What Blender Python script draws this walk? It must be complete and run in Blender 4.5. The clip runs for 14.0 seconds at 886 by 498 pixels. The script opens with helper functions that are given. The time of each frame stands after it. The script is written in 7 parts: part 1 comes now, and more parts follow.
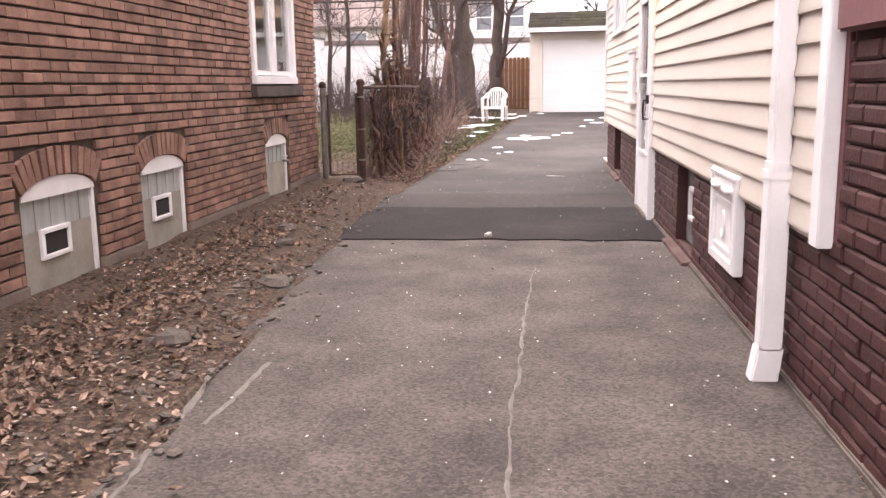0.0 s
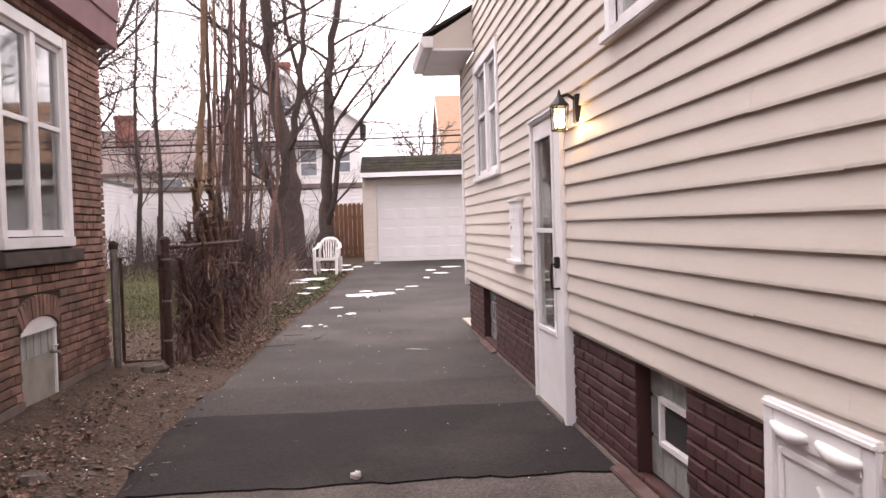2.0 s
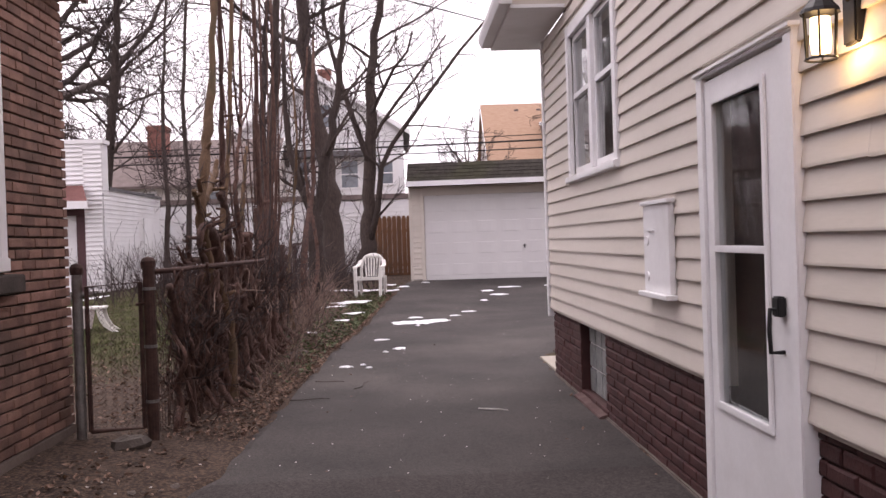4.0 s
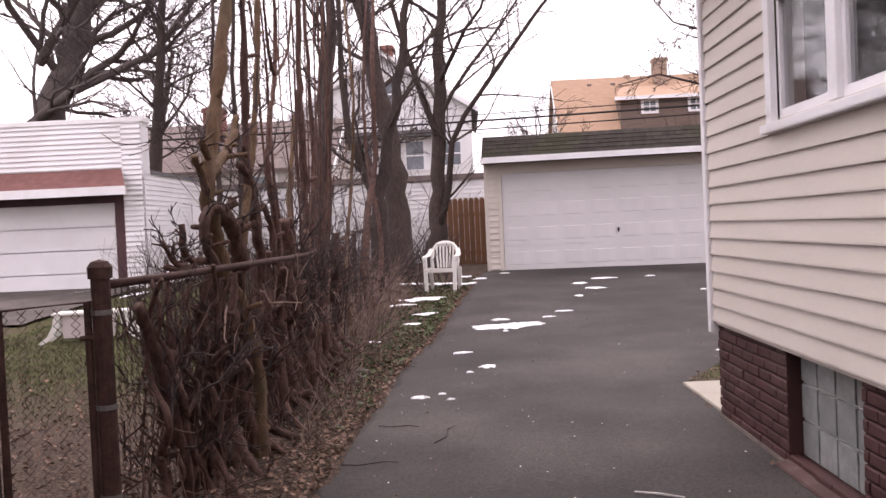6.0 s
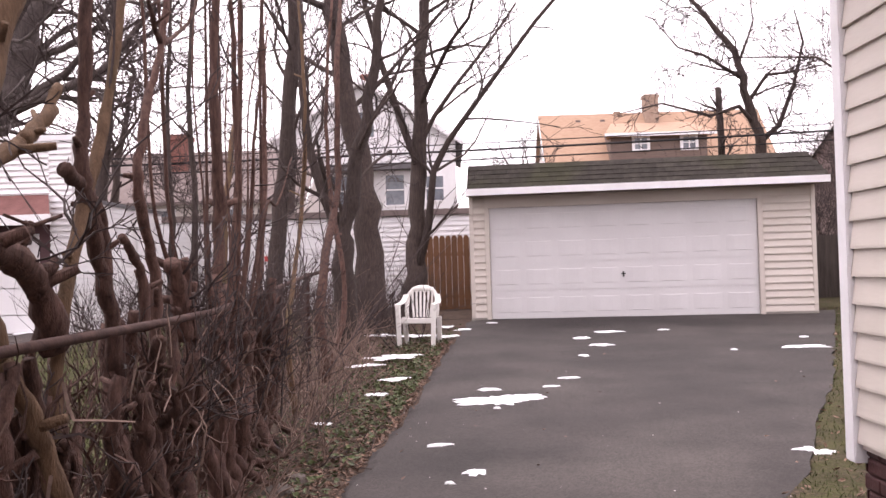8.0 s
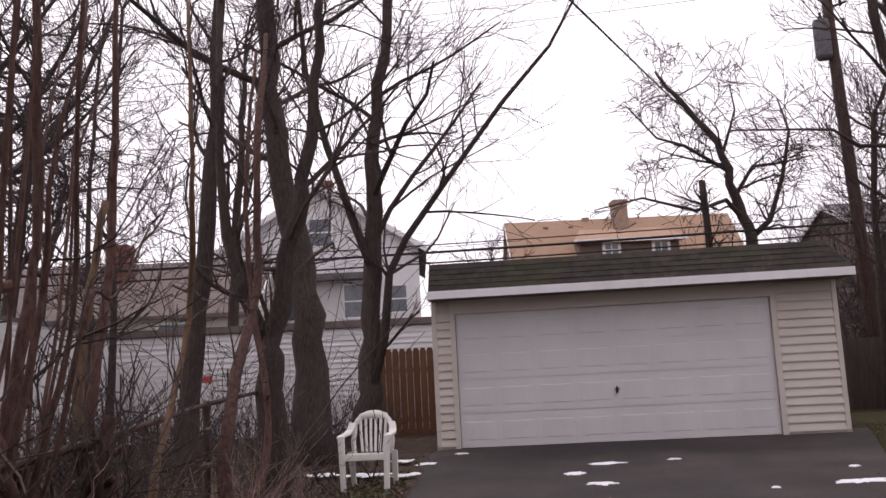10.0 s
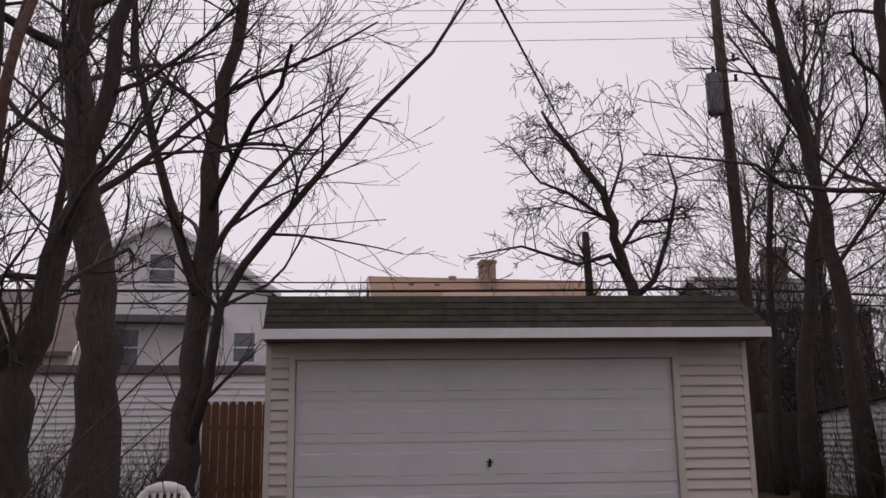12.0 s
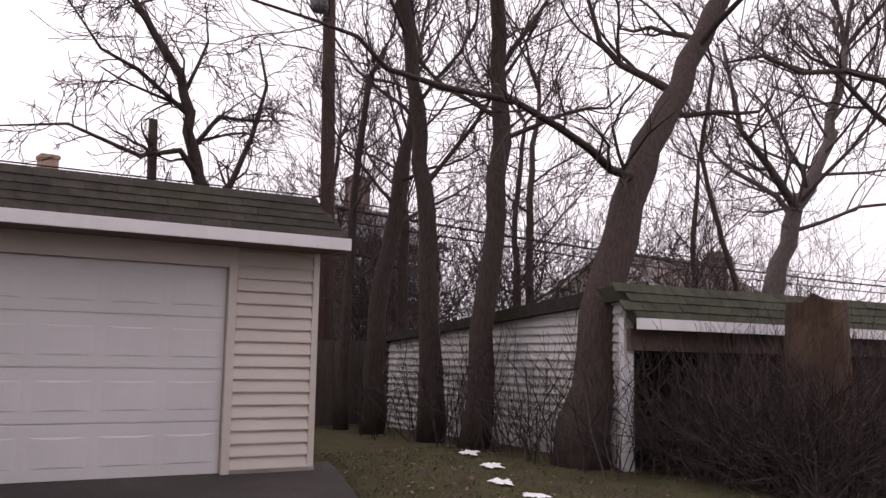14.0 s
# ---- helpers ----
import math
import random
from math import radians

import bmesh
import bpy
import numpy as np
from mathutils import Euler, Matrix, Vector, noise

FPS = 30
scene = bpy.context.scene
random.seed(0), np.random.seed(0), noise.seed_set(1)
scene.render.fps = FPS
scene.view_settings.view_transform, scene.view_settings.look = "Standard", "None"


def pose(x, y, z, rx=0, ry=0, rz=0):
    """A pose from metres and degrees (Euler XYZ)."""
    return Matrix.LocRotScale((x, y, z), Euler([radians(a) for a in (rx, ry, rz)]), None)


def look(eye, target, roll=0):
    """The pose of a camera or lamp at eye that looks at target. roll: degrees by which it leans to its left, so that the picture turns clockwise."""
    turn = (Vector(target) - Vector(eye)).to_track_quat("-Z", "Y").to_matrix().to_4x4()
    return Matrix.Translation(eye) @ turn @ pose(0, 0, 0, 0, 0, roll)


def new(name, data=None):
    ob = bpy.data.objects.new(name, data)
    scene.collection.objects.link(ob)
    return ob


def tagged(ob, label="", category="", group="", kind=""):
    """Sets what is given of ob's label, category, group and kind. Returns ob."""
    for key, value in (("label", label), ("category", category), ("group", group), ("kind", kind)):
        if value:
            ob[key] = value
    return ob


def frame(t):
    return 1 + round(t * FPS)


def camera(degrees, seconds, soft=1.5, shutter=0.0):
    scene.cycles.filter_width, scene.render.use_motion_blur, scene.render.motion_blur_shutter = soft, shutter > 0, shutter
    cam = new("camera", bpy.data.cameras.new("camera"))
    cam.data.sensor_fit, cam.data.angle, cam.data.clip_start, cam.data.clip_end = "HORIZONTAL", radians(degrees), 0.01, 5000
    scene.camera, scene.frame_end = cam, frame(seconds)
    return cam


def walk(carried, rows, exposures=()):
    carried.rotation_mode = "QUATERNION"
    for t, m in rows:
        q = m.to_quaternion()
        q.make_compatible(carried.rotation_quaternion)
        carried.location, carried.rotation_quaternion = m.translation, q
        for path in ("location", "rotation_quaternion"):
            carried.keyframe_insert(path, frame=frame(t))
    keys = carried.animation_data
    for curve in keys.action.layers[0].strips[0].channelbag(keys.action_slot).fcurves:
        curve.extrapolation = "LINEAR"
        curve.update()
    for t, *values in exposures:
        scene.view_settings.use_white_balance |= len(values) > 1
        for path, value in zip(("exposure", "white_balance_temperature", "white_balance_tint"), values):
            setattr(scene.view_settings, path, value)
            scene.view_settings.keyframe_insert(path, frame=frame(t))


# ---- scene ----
cam = camera(53.0, 14.0)
PATH = [
    (0, (0.066, 0.778, 1.258), (-0.149, 2.733, 0.897), -0.8),
    (0.5, (-0.137, 1.314, 1.27), (-0.199, 3.289, 0.961), -0.7),
    (1, (-0.226, 1.928, 1.296), (-0.185, 3.89, 0.912), -1.1),
    (1.5, (-0.286, 2.573, 1.346), (-0.211, 4.556, 1.095), -1.7),
    (2, (-0.277, 3.204, 1.39), (-0.098, 5.196, 1.337), -1.7),
    (4.5, (-0.461, 6.515, 1.414), (-0.437, 8.515, 1.402), -2.1),
    (5, (-0.529, 7.188, 1.42), (-0.586, 9.187, 1.419), -2.3),
    (5.5, (-0.617, 7.838, 1.417), (-0.726, 9.835, 1.423), -2.0),
    (6, (-0.638, 8.524, 1.436), (-0.696, 10.523, 1.388), -2.6),
    (6.5, (-0.712, 9.13, 1.427), (-0.72, 11.125, 1.283), -1.9),
    (7, (-0.67, 9.794, 1.427), (-0.677, 11.785, 1.231), -2.1),
    (7.5, (-0.684, 10.426, 1.471), (-0.753, 12.42, 1.329), -1.5),
    (8, (-0.632, 11.09, 1.496), (-0.647, 13.089, 1.532), -1.7),
    (8.5, (-0.625, 11.684, 1.519), (-0.651, 13.678, 1.673), -1.9),
    (11, (-0.412, 15.039, 1.542), (-0.255, 17.006, 1.872), -2.5),
    (11.5, (-0.362, 15.644, 1.555), (-0.182, 17.601, 1.926), -0.3),
    (12, (-0.171, 16.336, 1.555), (0.2, 18.257, 1.969), -0.7),
    (12.5, (0.093, 17.008, 1.578), (0.603, 18.924, 1.837), -1.1),
    (13, (0.449, 17.633, 1.592), (1.235, 19.457, 1.829), -1.7),
    (13.5, (0.781, 18.124, 1.61), (1.769, 19.845, 1.861), -0.5),
    (14, (1.158, 18.618, 1.614), (2.363, 20.195, 1.864), 1.0),
]
# the camera's own exposure drifts as sky or ground fills its picture
EXPOSURES = [(0.0, 2.4, 6900, 16), (1.0, 2.08, 6950, 16), (1.5, 2.16, 6950, 17), (2.0, 1.66, 6850, 18), (4.5, 1.06, 6600, 20), (5.5, 1.1, 6600, 20), (6.5, 1.45, 6700, 20), (7.5, 1.64, 6700, 20), (8.5, 1.2, 6600, 20), (10.8, -0.1, 6500, 17), (12.0, -0.42, 6500, 18), (12.6, -0.34, 6500, 19), (13.3, 0.06, 6600, 19), (14.0, 0.33, 6600, 19)]
walk(cam, [(t, look(eye, target, roll)) for t, eye, target, roll in PATH], EXPOSURES)

# world and sun: a white overcast sky
world = bpy.data.worlds.new("overcast")
scene.world = world
world.use_nodes = True
wn = world.node_tree
sky = wn.nodes.new("ShaderNodeTexSky")
sky.sky_type, sky.sun_disc = "NISHITA", False
sky.sun_elevation, sky.sun_rotation = radians(60), radians(340)
sky.air_density, sky.dust_density, sky.ozone_density = 1.0, 4.0, 1.0
pale = wn.nodes.new("ShaderNodeHueSaturation")
pale.inputs["Saturation"].default_value = 0.12
cloud = wn.nodes.new("ShaderNodeMixRGB")
cloud.inputs["Fac"].default_value = 0.75
cloud.inputs["Color2"].default_value = (10.6, 10.0, 10.5, 1)
wn.links.new(sky.outputs[0], pale.inputs["Color"])
wn.links.new(pale.outputs[0], cloud.inputs["Color1"])
wn.links.new(cloud.outputs[0], wn.nodes["Background"].inputs["Color"])
wn.nodes["Background"].inputs["Strength"].default_value = 0.11
sun = new("sun", bpy.data.lights.new("sun", "SUN"))
sun.data.energy, sun.data.angle, sun.data.color = 0.6, radians(30), (1.0, 0.97, 0.93)
sun.matrix_world = look((0, 0, 0), (0.2, -0.55, -1.0))


# ---- materials ----
def principled(name, rough=0.8, metal=0.0, spec=0.4):
    m = bpy.data.materials.new(name)
    m.use_nodes = True
    n = m.node_tree.nodes["Principled BSDF"]
    n.inputs["Roughness"].default_value, n.inputs["Metallic"].default_value = rough, metal
    n.inputs["Specular IOR Level"].default_value = spec
    return m, m.node_tree, n


def surface(name, dark, light, rough=0.8, metal=0.0, scale=6.0, grain=60.0, bump=0.15, stretch=(1, 1, 1), stain=None,
            stain_scale=0.7, stain_amount=0.5, vary=0.0, spec=0.35, grain_amount=0.35, speckle=0.0):
    """Two scales of noise between two colours, an optional stain of a third, relief, and a random shade per object."""
    m, t, bsdf = principled(name, rough, metal, spec)
    L = t.links.new
    co = t.nodes.new("ShaderNodeTexCoord")
    mp = t.nodes.new("ShaderNodeMapping")
    mp.inputs["Scale"].default_value = stretch
    geo = t.nodes.new("ShaderNodeNewGeometry")
    L(geo.outputs["Position"], mp.inputs["Vector"])
    big = t.nodes.new("ShaderNodeTexNoise")
    big.inputs["Scale"].default_value, big.inputs["Detail"].default_value = scale, 5
    fine = t.nodes.new("ShaderNodeTexNoise")
    fine.inputs["Scale"].default_value, fine.inputs["Detail"].default_value = grain, 4
    for n in (big, fine):
        L(mp.outputs[0], n.inputs["Vector"])
    add = t.nodes.new("ShaderNodeMix")
    add.inputs["Factor"].default_value = grain_amount
    L(big.outputs["Fac"], add.inputs["A"])
    L(fine.outputs["Fac"], add.inputs["B"])
    ramp = t.nodes.new("ShaderNodeMapRange")
    ramp.inputs["From Min"].default_value, ramp.inputs["From Max"].default_value = 0.3, 0.7
    L(add.outputs[0], ramp.inputs["Value"])
    mix = t.nodes.new("ShaderNodeMixRGB")
    mix.inputs["Color1"].default_value, mix.inputs["Color2"].default_value = (*dark, 1), (*light, 1)
    L(ramp.outputs[0], mix.inputs["Fac"])
    out = mix.outputs[0]
    if stain:
        st = t.nodes.new("ShaderNodeTexNoise")
        st.inputs["Scale"].default_value, st.inputs["Detail"].default_value = stain_scale, 6
        L(geo.outputs["Position"], st.inputs["Vector"])
        sr = t.nodes.new("ShaderNodeMapRange")
        sr.inputs["From Min"].default_value, sr.inputs["From Max"].default_value = 0.5, 0.68
        sr.inputs["To Max"].default_value = stain_amount
        L(st.outputs["Fac"], sr.inputs["Value"])
        m2 = t.nodes.new("ShaderNodeMixRGB")
        m2.inputs["Color2"].default_value = (*stain, 1)
        L(sr.outputs[0], m2.inputs["Fac"])
        L(out, m2.inputs["Color1"])
        out = m2.outputs[0]
    if vary:
        info = t.nodes.new("ShaderNodeObjectInfo")
        sumr = t.nodes.new("ShaderNodeMath")
        sumr.operation = "ADD"
        L(info.outputs["Random"], sumr.inputs[0])
        L(geo.outputs["Random Per Island"], sumr.inputs[1])
        fr = t.nodes.new("ShaderNodeMath")
        fr.operation = "FRACT"
        L(sumr.outputs[0], fr.inputs[0])
        vr = t.nodes.new("ShaderNodeMapRange")
        vr.inputs["To Min"].default_value, vr.inputs["To Max"].default_value = 1 - vary, 1 + vary
        L(fr.outputs[0], vr.inputs["Value"])
        hsv = t.nodes.new("ShaderNodeHueSaturation")
        L(vr.outputs[0], hsv.inputs["Value"])
        L(out, hsv.inputs["Color"])
        out = hsv.outputs[0]
    if speckle:
        sp = t.nodes.new("ShaderNodeTexVoronoi")
        sp.inputs["Scale"].default_value = speckle
        L(geo.outputs["Position"], sp.inputs["Vector"])
        sx = t.nodes.new("ShaderNodeSeparateColor")
        L(sp.outputs["Color"], sx.inputs[0])
        s3 = t.nodes.new("ShaderNodeMapRange")
        s3.inputs["From Min"].default_value, s3.inputs["From Max"].default_value = 0.0, 1.0
        s3.inputs["To Min"].default_value, s3.inputs["To Max"].default_value = 0.62, 1.42
        L(sx.outputs[0], s3.inputs["Value"])
        h3 = t.nodes.new("ShaderNodeHueSaturation")
        L(s3.outputs[0], h3.inputs["Value"])
        L(out, h3.inputs["Color"])
        out = h3.outputs[0]
    L(out, bsdf.inputs["Base Color"])
    if bump:
        bp = t.nodes.new("ShaderNodeBump")
        bp.inputs["Strength"].default_value, bp.inputs["Distance"].default_value = bump, 0.01
        L(fine.outputs["Fac"], bp.inputs["Height"])
        L(bp.outputs[0], bsdf.inputs["Normal"])
    return m


def glassy(name, tint, rough=0.03, alpha=0.0):
    """Window glass: mostly clear, with a mirror's share of reflection."""
    m, t, bsdf = principled(name, rough, 0.0, 0.5)
    bsdf.inputs["Base Color"].default_value = (*tint, 1)
    bsdf.inputs["Transmission Weight"].default_value = 1.0 - alpha
    bsdf.inputs["IOR"].default_value = 1.5
    return m


ASPHALT = surface("asphalt_old", (0.0260, 0.0205, 0.0188), (0.1040, 0.0840, 0.0755), 0.9, scale=2.3, grain=75, bump=0.3,
                  stain=(0.1260, 0.1050, 0.0970), stain_scale=0.7, stain_amount=0.5, grain_amount=0.42, speckle=80)
PATCH = surface("asphalt_new", (0.0118, 0.0096, 0.0099), (0.0275, 0.0224, 0.0232), 0.85, scale=1.2, grain=160, bump=0.25,
                stain=(0.0432, 0.0367, 0.0346), stain_scale=0.9, stain_amount=0.55, speckle=95, spec=0.12)
PATCH_PALE = surface("asphalt_patch_pale", (0.0312, 0.0262, 0.0251), (0.0566, 0.0477, 0.0451), 0.85, scale=1.1, grain=160, bump=0.25,
                     stain=(0.0487, 0.0426, 0.0409), stain_scale=0.8, stain_amount=0.6, speckle=95, spec=0.15)
APRON = surface("asphalt_rear", (0.0172, 0.0141, 0.0133), (0.0508, 0.0420, 0.0391), 0.86, scale=1.1, grain=150, bump=0.25,
                stain=(0.0835, 0.0714, 0.0645), stain_scale=0.45, stain_amount=0.55, speckle=95)
SOIL = surface("ground_soil", (0.036, 0.026, 0.022), (0.115, 0.085, 0.072), 0.97, scale=5, grain=60, bump=0.8)
BRICK_L = surface("brick_brown", (0.145, 0.077, 0.060), (0.315, 0.184, 0.144), 0.9, scale=7, grain=90, bump=0.5, vary=0.28,
                  stain=(0.12, 0.085, 0.07), stain_scale=1.6, stain_amount=0.5)
MORTAR_L = surface("mortar_dark", (0.05, 0.035, 0.03), (0.10, 0.075, 0.062), 0.95, scale=8, grain=80, bump=0.3)
BRICK_R = surface("brick_painted_maroon", (0.040, 0.0140, 0.0138), (0.078, 0.0285, 0.0265), 0.7, scale=6, grain=70, bump=0.35,
                  vary=0.10, stain=(0.09, 0.05, 0.045), stain_scale=1.5)
MORTAR_R = surface("mortar_painted", (0.034, 0.0125, 0.0122), (0.060, 0.0235, 0.0215), 0.8, scale=8, grain=80)
SIDING = surface("vinyl_siding_cream", (0.545, 0.495, 0.44), (0.62, 0.565, 0.51), 0.55, scale=1.3, grain=30, bump=0.04,
                 stretch=(1, 0.5, 4), stain=(0.49, 0.44, 0.39), stain_scale=0.8, stain_amount=0.35)
SIDING_W = surface("siding_white", (0.70, 0.69, 0.70), (0.80, 0.79, 0.80), 0.6, scale=2, grain=30, bump=0.05,
                   stain=(0.58, 0.56, 0.55), stain_scale=1.0, stain_amount=0.5)
WHITE = surface("paint_white", (0.74, 0.73, 0.74), (0.82, 0.81, 0.82), 0.45, scale=5, grain=50, bump=0.04,
                stain=(0.62, 0.60, 0.58), stain_scale=2.2, stain_amount=0.4)
MAROON = surface("paint_maroon", (0.16, 0.07, 0.075), (0.22, 0.10, 0.105), 0.6, scale=4, grain=50, bump=0.1)
CONCRETE = surface("concrete", (0.22, 0.20, 0.18), (0.36, 0.335, 0.30), 0.93, scale=4, grain=90, bump=0.4,
                   stain=(0.14, 0.125, 0.115), stain_scale=2.5)
BARK = surface("bark_grey_brown", (0.030, 0.022, 0.020), (0.088, 0.065, 0.056), 0.95, scale=12, grain=60, bump=0.9,
               stretch=(3, 3, 0.6), vary=0.15)
DRY = surface("dry_stalk", (0.10, 0.066, 0.054), (0.27, 0.19, 0.155), 0.95, scale=8, grain=40, bump=0.0, vary=0.3)
BARK_HEDGE = surface("bark_hedge", (0.034, 0.0175, 0.0150), (0.155, 0.088, 0.070), 0.95, scale=14, grain=70, bump=0.9, stretch=(3, 3, 0.7), vary=0.25)
BARK_TAN = surface("bark_tan", (0.075, 0.044, 0.027), (0.195, 0.122, 0.075), 0.95, scale=10, grain=60, bump=0.8,
                   stretch=(3, 3, 0.6), stain=(0.10, 0.09, 0.055), stain_scale=3)
# bark lightened to carry the haze over the far trees
BARK_HAZED = surface("bark_hazed", (0.055, 0.044, 0.042), (0.15, 0.122, 0.115), 0.95, scale=9, grain=50, bump=0.8, stretch=(3, 3, 0.6))
TWIG = surface("twig_bark", (0.030, 0.022, 0.022), (0.080, 0.058, 0.055), 0.95, scale=8, grain=40, bump=0.0, vary=0.25)
ROOF_MOSS = surface("shingle_mossy", (0.023, 0.020, 0.017), (0.060, 0.052, 0.044), 0.97, scale=9, grain=70, bump=0.7, vary=0.22,
                    stain=(0.042, 0.043, 0.020), stain_scale=0.9, stain_amount=0.6)
STEEL = surface("galvanised_steel", (0.16, 0.15, 0.15), (0.30, 0.29, 0.28), 0.55, 0.8, scale=12, grain=60, bump=0.1,
                stain=(0.12, 0.07, 0.045), stain_scale=5)
RUST = surface("steel_rusty_dark", (0.035, 0.02, 0.018), (0.10, 0.055, 0.045), 0.85, 0.3, scale=14, grain=60, bump=0.3)
DOOR_WHITE = surface("door_white", (0.59, 0.575, 0.575), (0.66, 0.645, 0.645), 0.5, scale=1.2, grain=40, bump=0.03)
PLASTIC = surface("plastic_white", (0.70, 0.68, 0.65), (0.80, 0.78, 0.75), 0.4, scale=6, grain=40, bump=0.02,
                  stain=(0.55, 0.52, 0.47), stain_scale=6, stain_amount=0.35)
SNOW = surface("snow", (0.78, 0.79, 0.82), (0.9, 0.9, 0.92), 0.7, scale=10, grain=70, bump=0.5)
BLACK = surface("metal_black", (0.012, 0.012, 0.013), (0.03, 0.028, 0.028), 0.5, 0.4, scale=9, grain=50, bump=0.05)
# near black stands in for indoor shade; also used on vent panes and screens
SHADED_DARK = surface("interior_shade_dark", (0.02, 0.018, 0.018), (0.035, 0.03, 0.03), 0.9, scale=3, grain=30, bump=0)
GLASS = glassy("window_glass", (0.9, 0.93, 0.93))


# ---- mesh helpers ----
class B:
    """Collects vertices and faces for one mesh."""

    def __init__(self):
        self.v, self.f = [], []

    def add(self, verts, faces):
        k = len(self.v)
        self.v.extend(verts)
        self.f.extend([tuple(i + k for i in f) for f in faces])
        return self

    def box(self, x0, x1, y0, y1, z0, z1):
        return self.add([(x0, y0, z0), (x1, y0, z0), (x1, y1, z0), (x0, y1, z0), (x0, y0, z1), (x1, y0, z1), (x1, y1, z1), (x0, y1, z1)],
                        [(3, 2, 1, 0), (4, 5, 6, 7), (0, 1, 5, 4), (1, 2, 6, 5), (2, 3, 7, 6), (3, 0, 4, 7)])

    def prism(self, pts, axis, a, b):
        """A polygon in the two other axes, drawn out along axis from a to b."""
        n = len(pts)
        place = {"x": lambda p, c: (c, p[0], p[1]), "y": lambda p, c: (p[0], c, p[1]), "z": lambda p, c: (p[0], p[1], c)}[axis]
        area = sum(pts[i][0] * pts[(i + 1) % n][1] - pts[(i + 1) % n][0] * pts[i][1] for i in range(n))
        if (area > 0) == (axis == "y"):
            pts = pts[::-1]
        v = [place(p, a) for p in pts] + [place(p, b) for p in pts]
        lo, hi = (range(n), range(n, 2 * n)) if a < b else (range(n, 2 * n), range(n))
        f = [tuple(reversed(list(lo))), tuple(hi)]
        for i in range(n):
            j = (i + 1) % n
            f.append((lo[i], lo[j], hi[j], hi[i]))
        return self.add(v, f)

    def tube(self, pts, radii, n=8, caps=True):
        """A round tube along points, with a radius at each."""
        pts = [Vector(p) for p in pts]
        if not hasattr(radii, "__len__"):
            radii = [radii] * len(pts)
        k = len(self.v)
        side = None
        for i, p in enumerate(pts):
            d = (pts[min(i + 1, len(pts) - 1)] - pts[max(i - 1, 0)])
            d = d.normalized() if d.length > 1e-9 else Vector((0, 0, 1))
            if side is None:
                side = d.orthogonal().normalized()
            side = (side - d * side.dot(d)).normalized()
            up = d.cross(side)
            for j in range(n):
                a = 2 * math.pi * j / n
                q = p + (side * math.cos(a) + up * math.sin(a)) * radii[i]
                self.v.append((q.x, q.y, q.z))
        for i in range(len(pts) - 1):
            for j in range(n):
                a, b = k + i * n + j, k + i * n + (j + 1) % n
                self.f.append((a, b, b + n, a + n))
        if caps:
            self.f.append(tuple(k + j for j in reversed(range(n))))
            self.f.append(tuple(k + (len(pts) - 1) * n + j for j in range(n)))
        return self

    def mesh(self, name, material, bevel=0.0, smooth=False, segments=2):
        me = bpy.data.meshes.new(name)
        me.from_pydata(self.v, [], self.f)
        if bevel:
            bm = bmesh.new()
            bm.from_mesh(me)
            bmesh.ops.bevel(bm, geom=list(bm.edges), offset=bevel, segments=segments, affect="EDGES", clamp_overlap=True)
            bm.to_mesh(me)
            bm.free()
        me.materials.append(material)
        if smooth:
            me.polygons.foreach_set("use_smooth", [True] * len(me.polygons))
        me.update()
        return me


def part(name, b, material, parent, label="", bevel=0.0, smooth=False, kind="", at=None):
    """Links a builder or a mesh as one object under a thing or a part."""
    me = b if isinstance(b, bpy.types.Mesh) else b.mesh(name, material, bevel, smooth)
    ob = new(name, me)
    ob.parent = parent
    if at is not None:
        ob.matrix_basis = at
    return tagged(ob, label=label, kind=kind)


def thing(name, m, label="", category="", group="", kind=""):
    ob = new(name)
    ob.empty_display_size = 0.1
    ob.matrix_basis = m if isinstance(m, Matrix) else pose(*m)
    return tagged(ob, label, category, group, kind)


def solid(name, b, material, label="", category="", group="", kind="", bevel=0.0, smooth=False, at=None):
    ob = new(name, b.mesh(name, material, bevel, smooth))
    if at is not None:
        ob.matrix_basis = at
    return tagged(ob, label, category, group, kind)


# ---- ground ----
def gz(x, y):
    """Height of the ground: level between the houses, rising to the garage."""
    t = min(max((y - 16.2) / 11.2, 0.0), 1.0)
    s = t * t * (1.6 - 0.6 * t) if t < 1 else 1.0
    return 0.44 * (0.55 * t + 0.45 * s)


EDGE = ((-8, -1.35), (3, -1.36), (5, -1.45), (6.3, -1.58), (8, -1.68), (11, -1.72), (12, -1.62), (14, -1.58), (15.4, -1.5),
        (17.4, -1.4), (19, -1.18), (23.5, -0.8), (27.9, -0.35))
YARD = ((-8, 1.12), (15.0, 1.12), (15.01, 1.14), (16.2, 1.17), (17.2, 1.8), (18.5, 2.35), (20.6, 3.4), (27.2, 6.3), (27.9, 6.6))


def along(table, y):
    for (y0, a), (y1, b) in zip(table, table[1:]):
        if y <= y1:
            return a + (b - a) * max(0.0, (y - y0) / (y1 - y0))
    return table[-1][1]


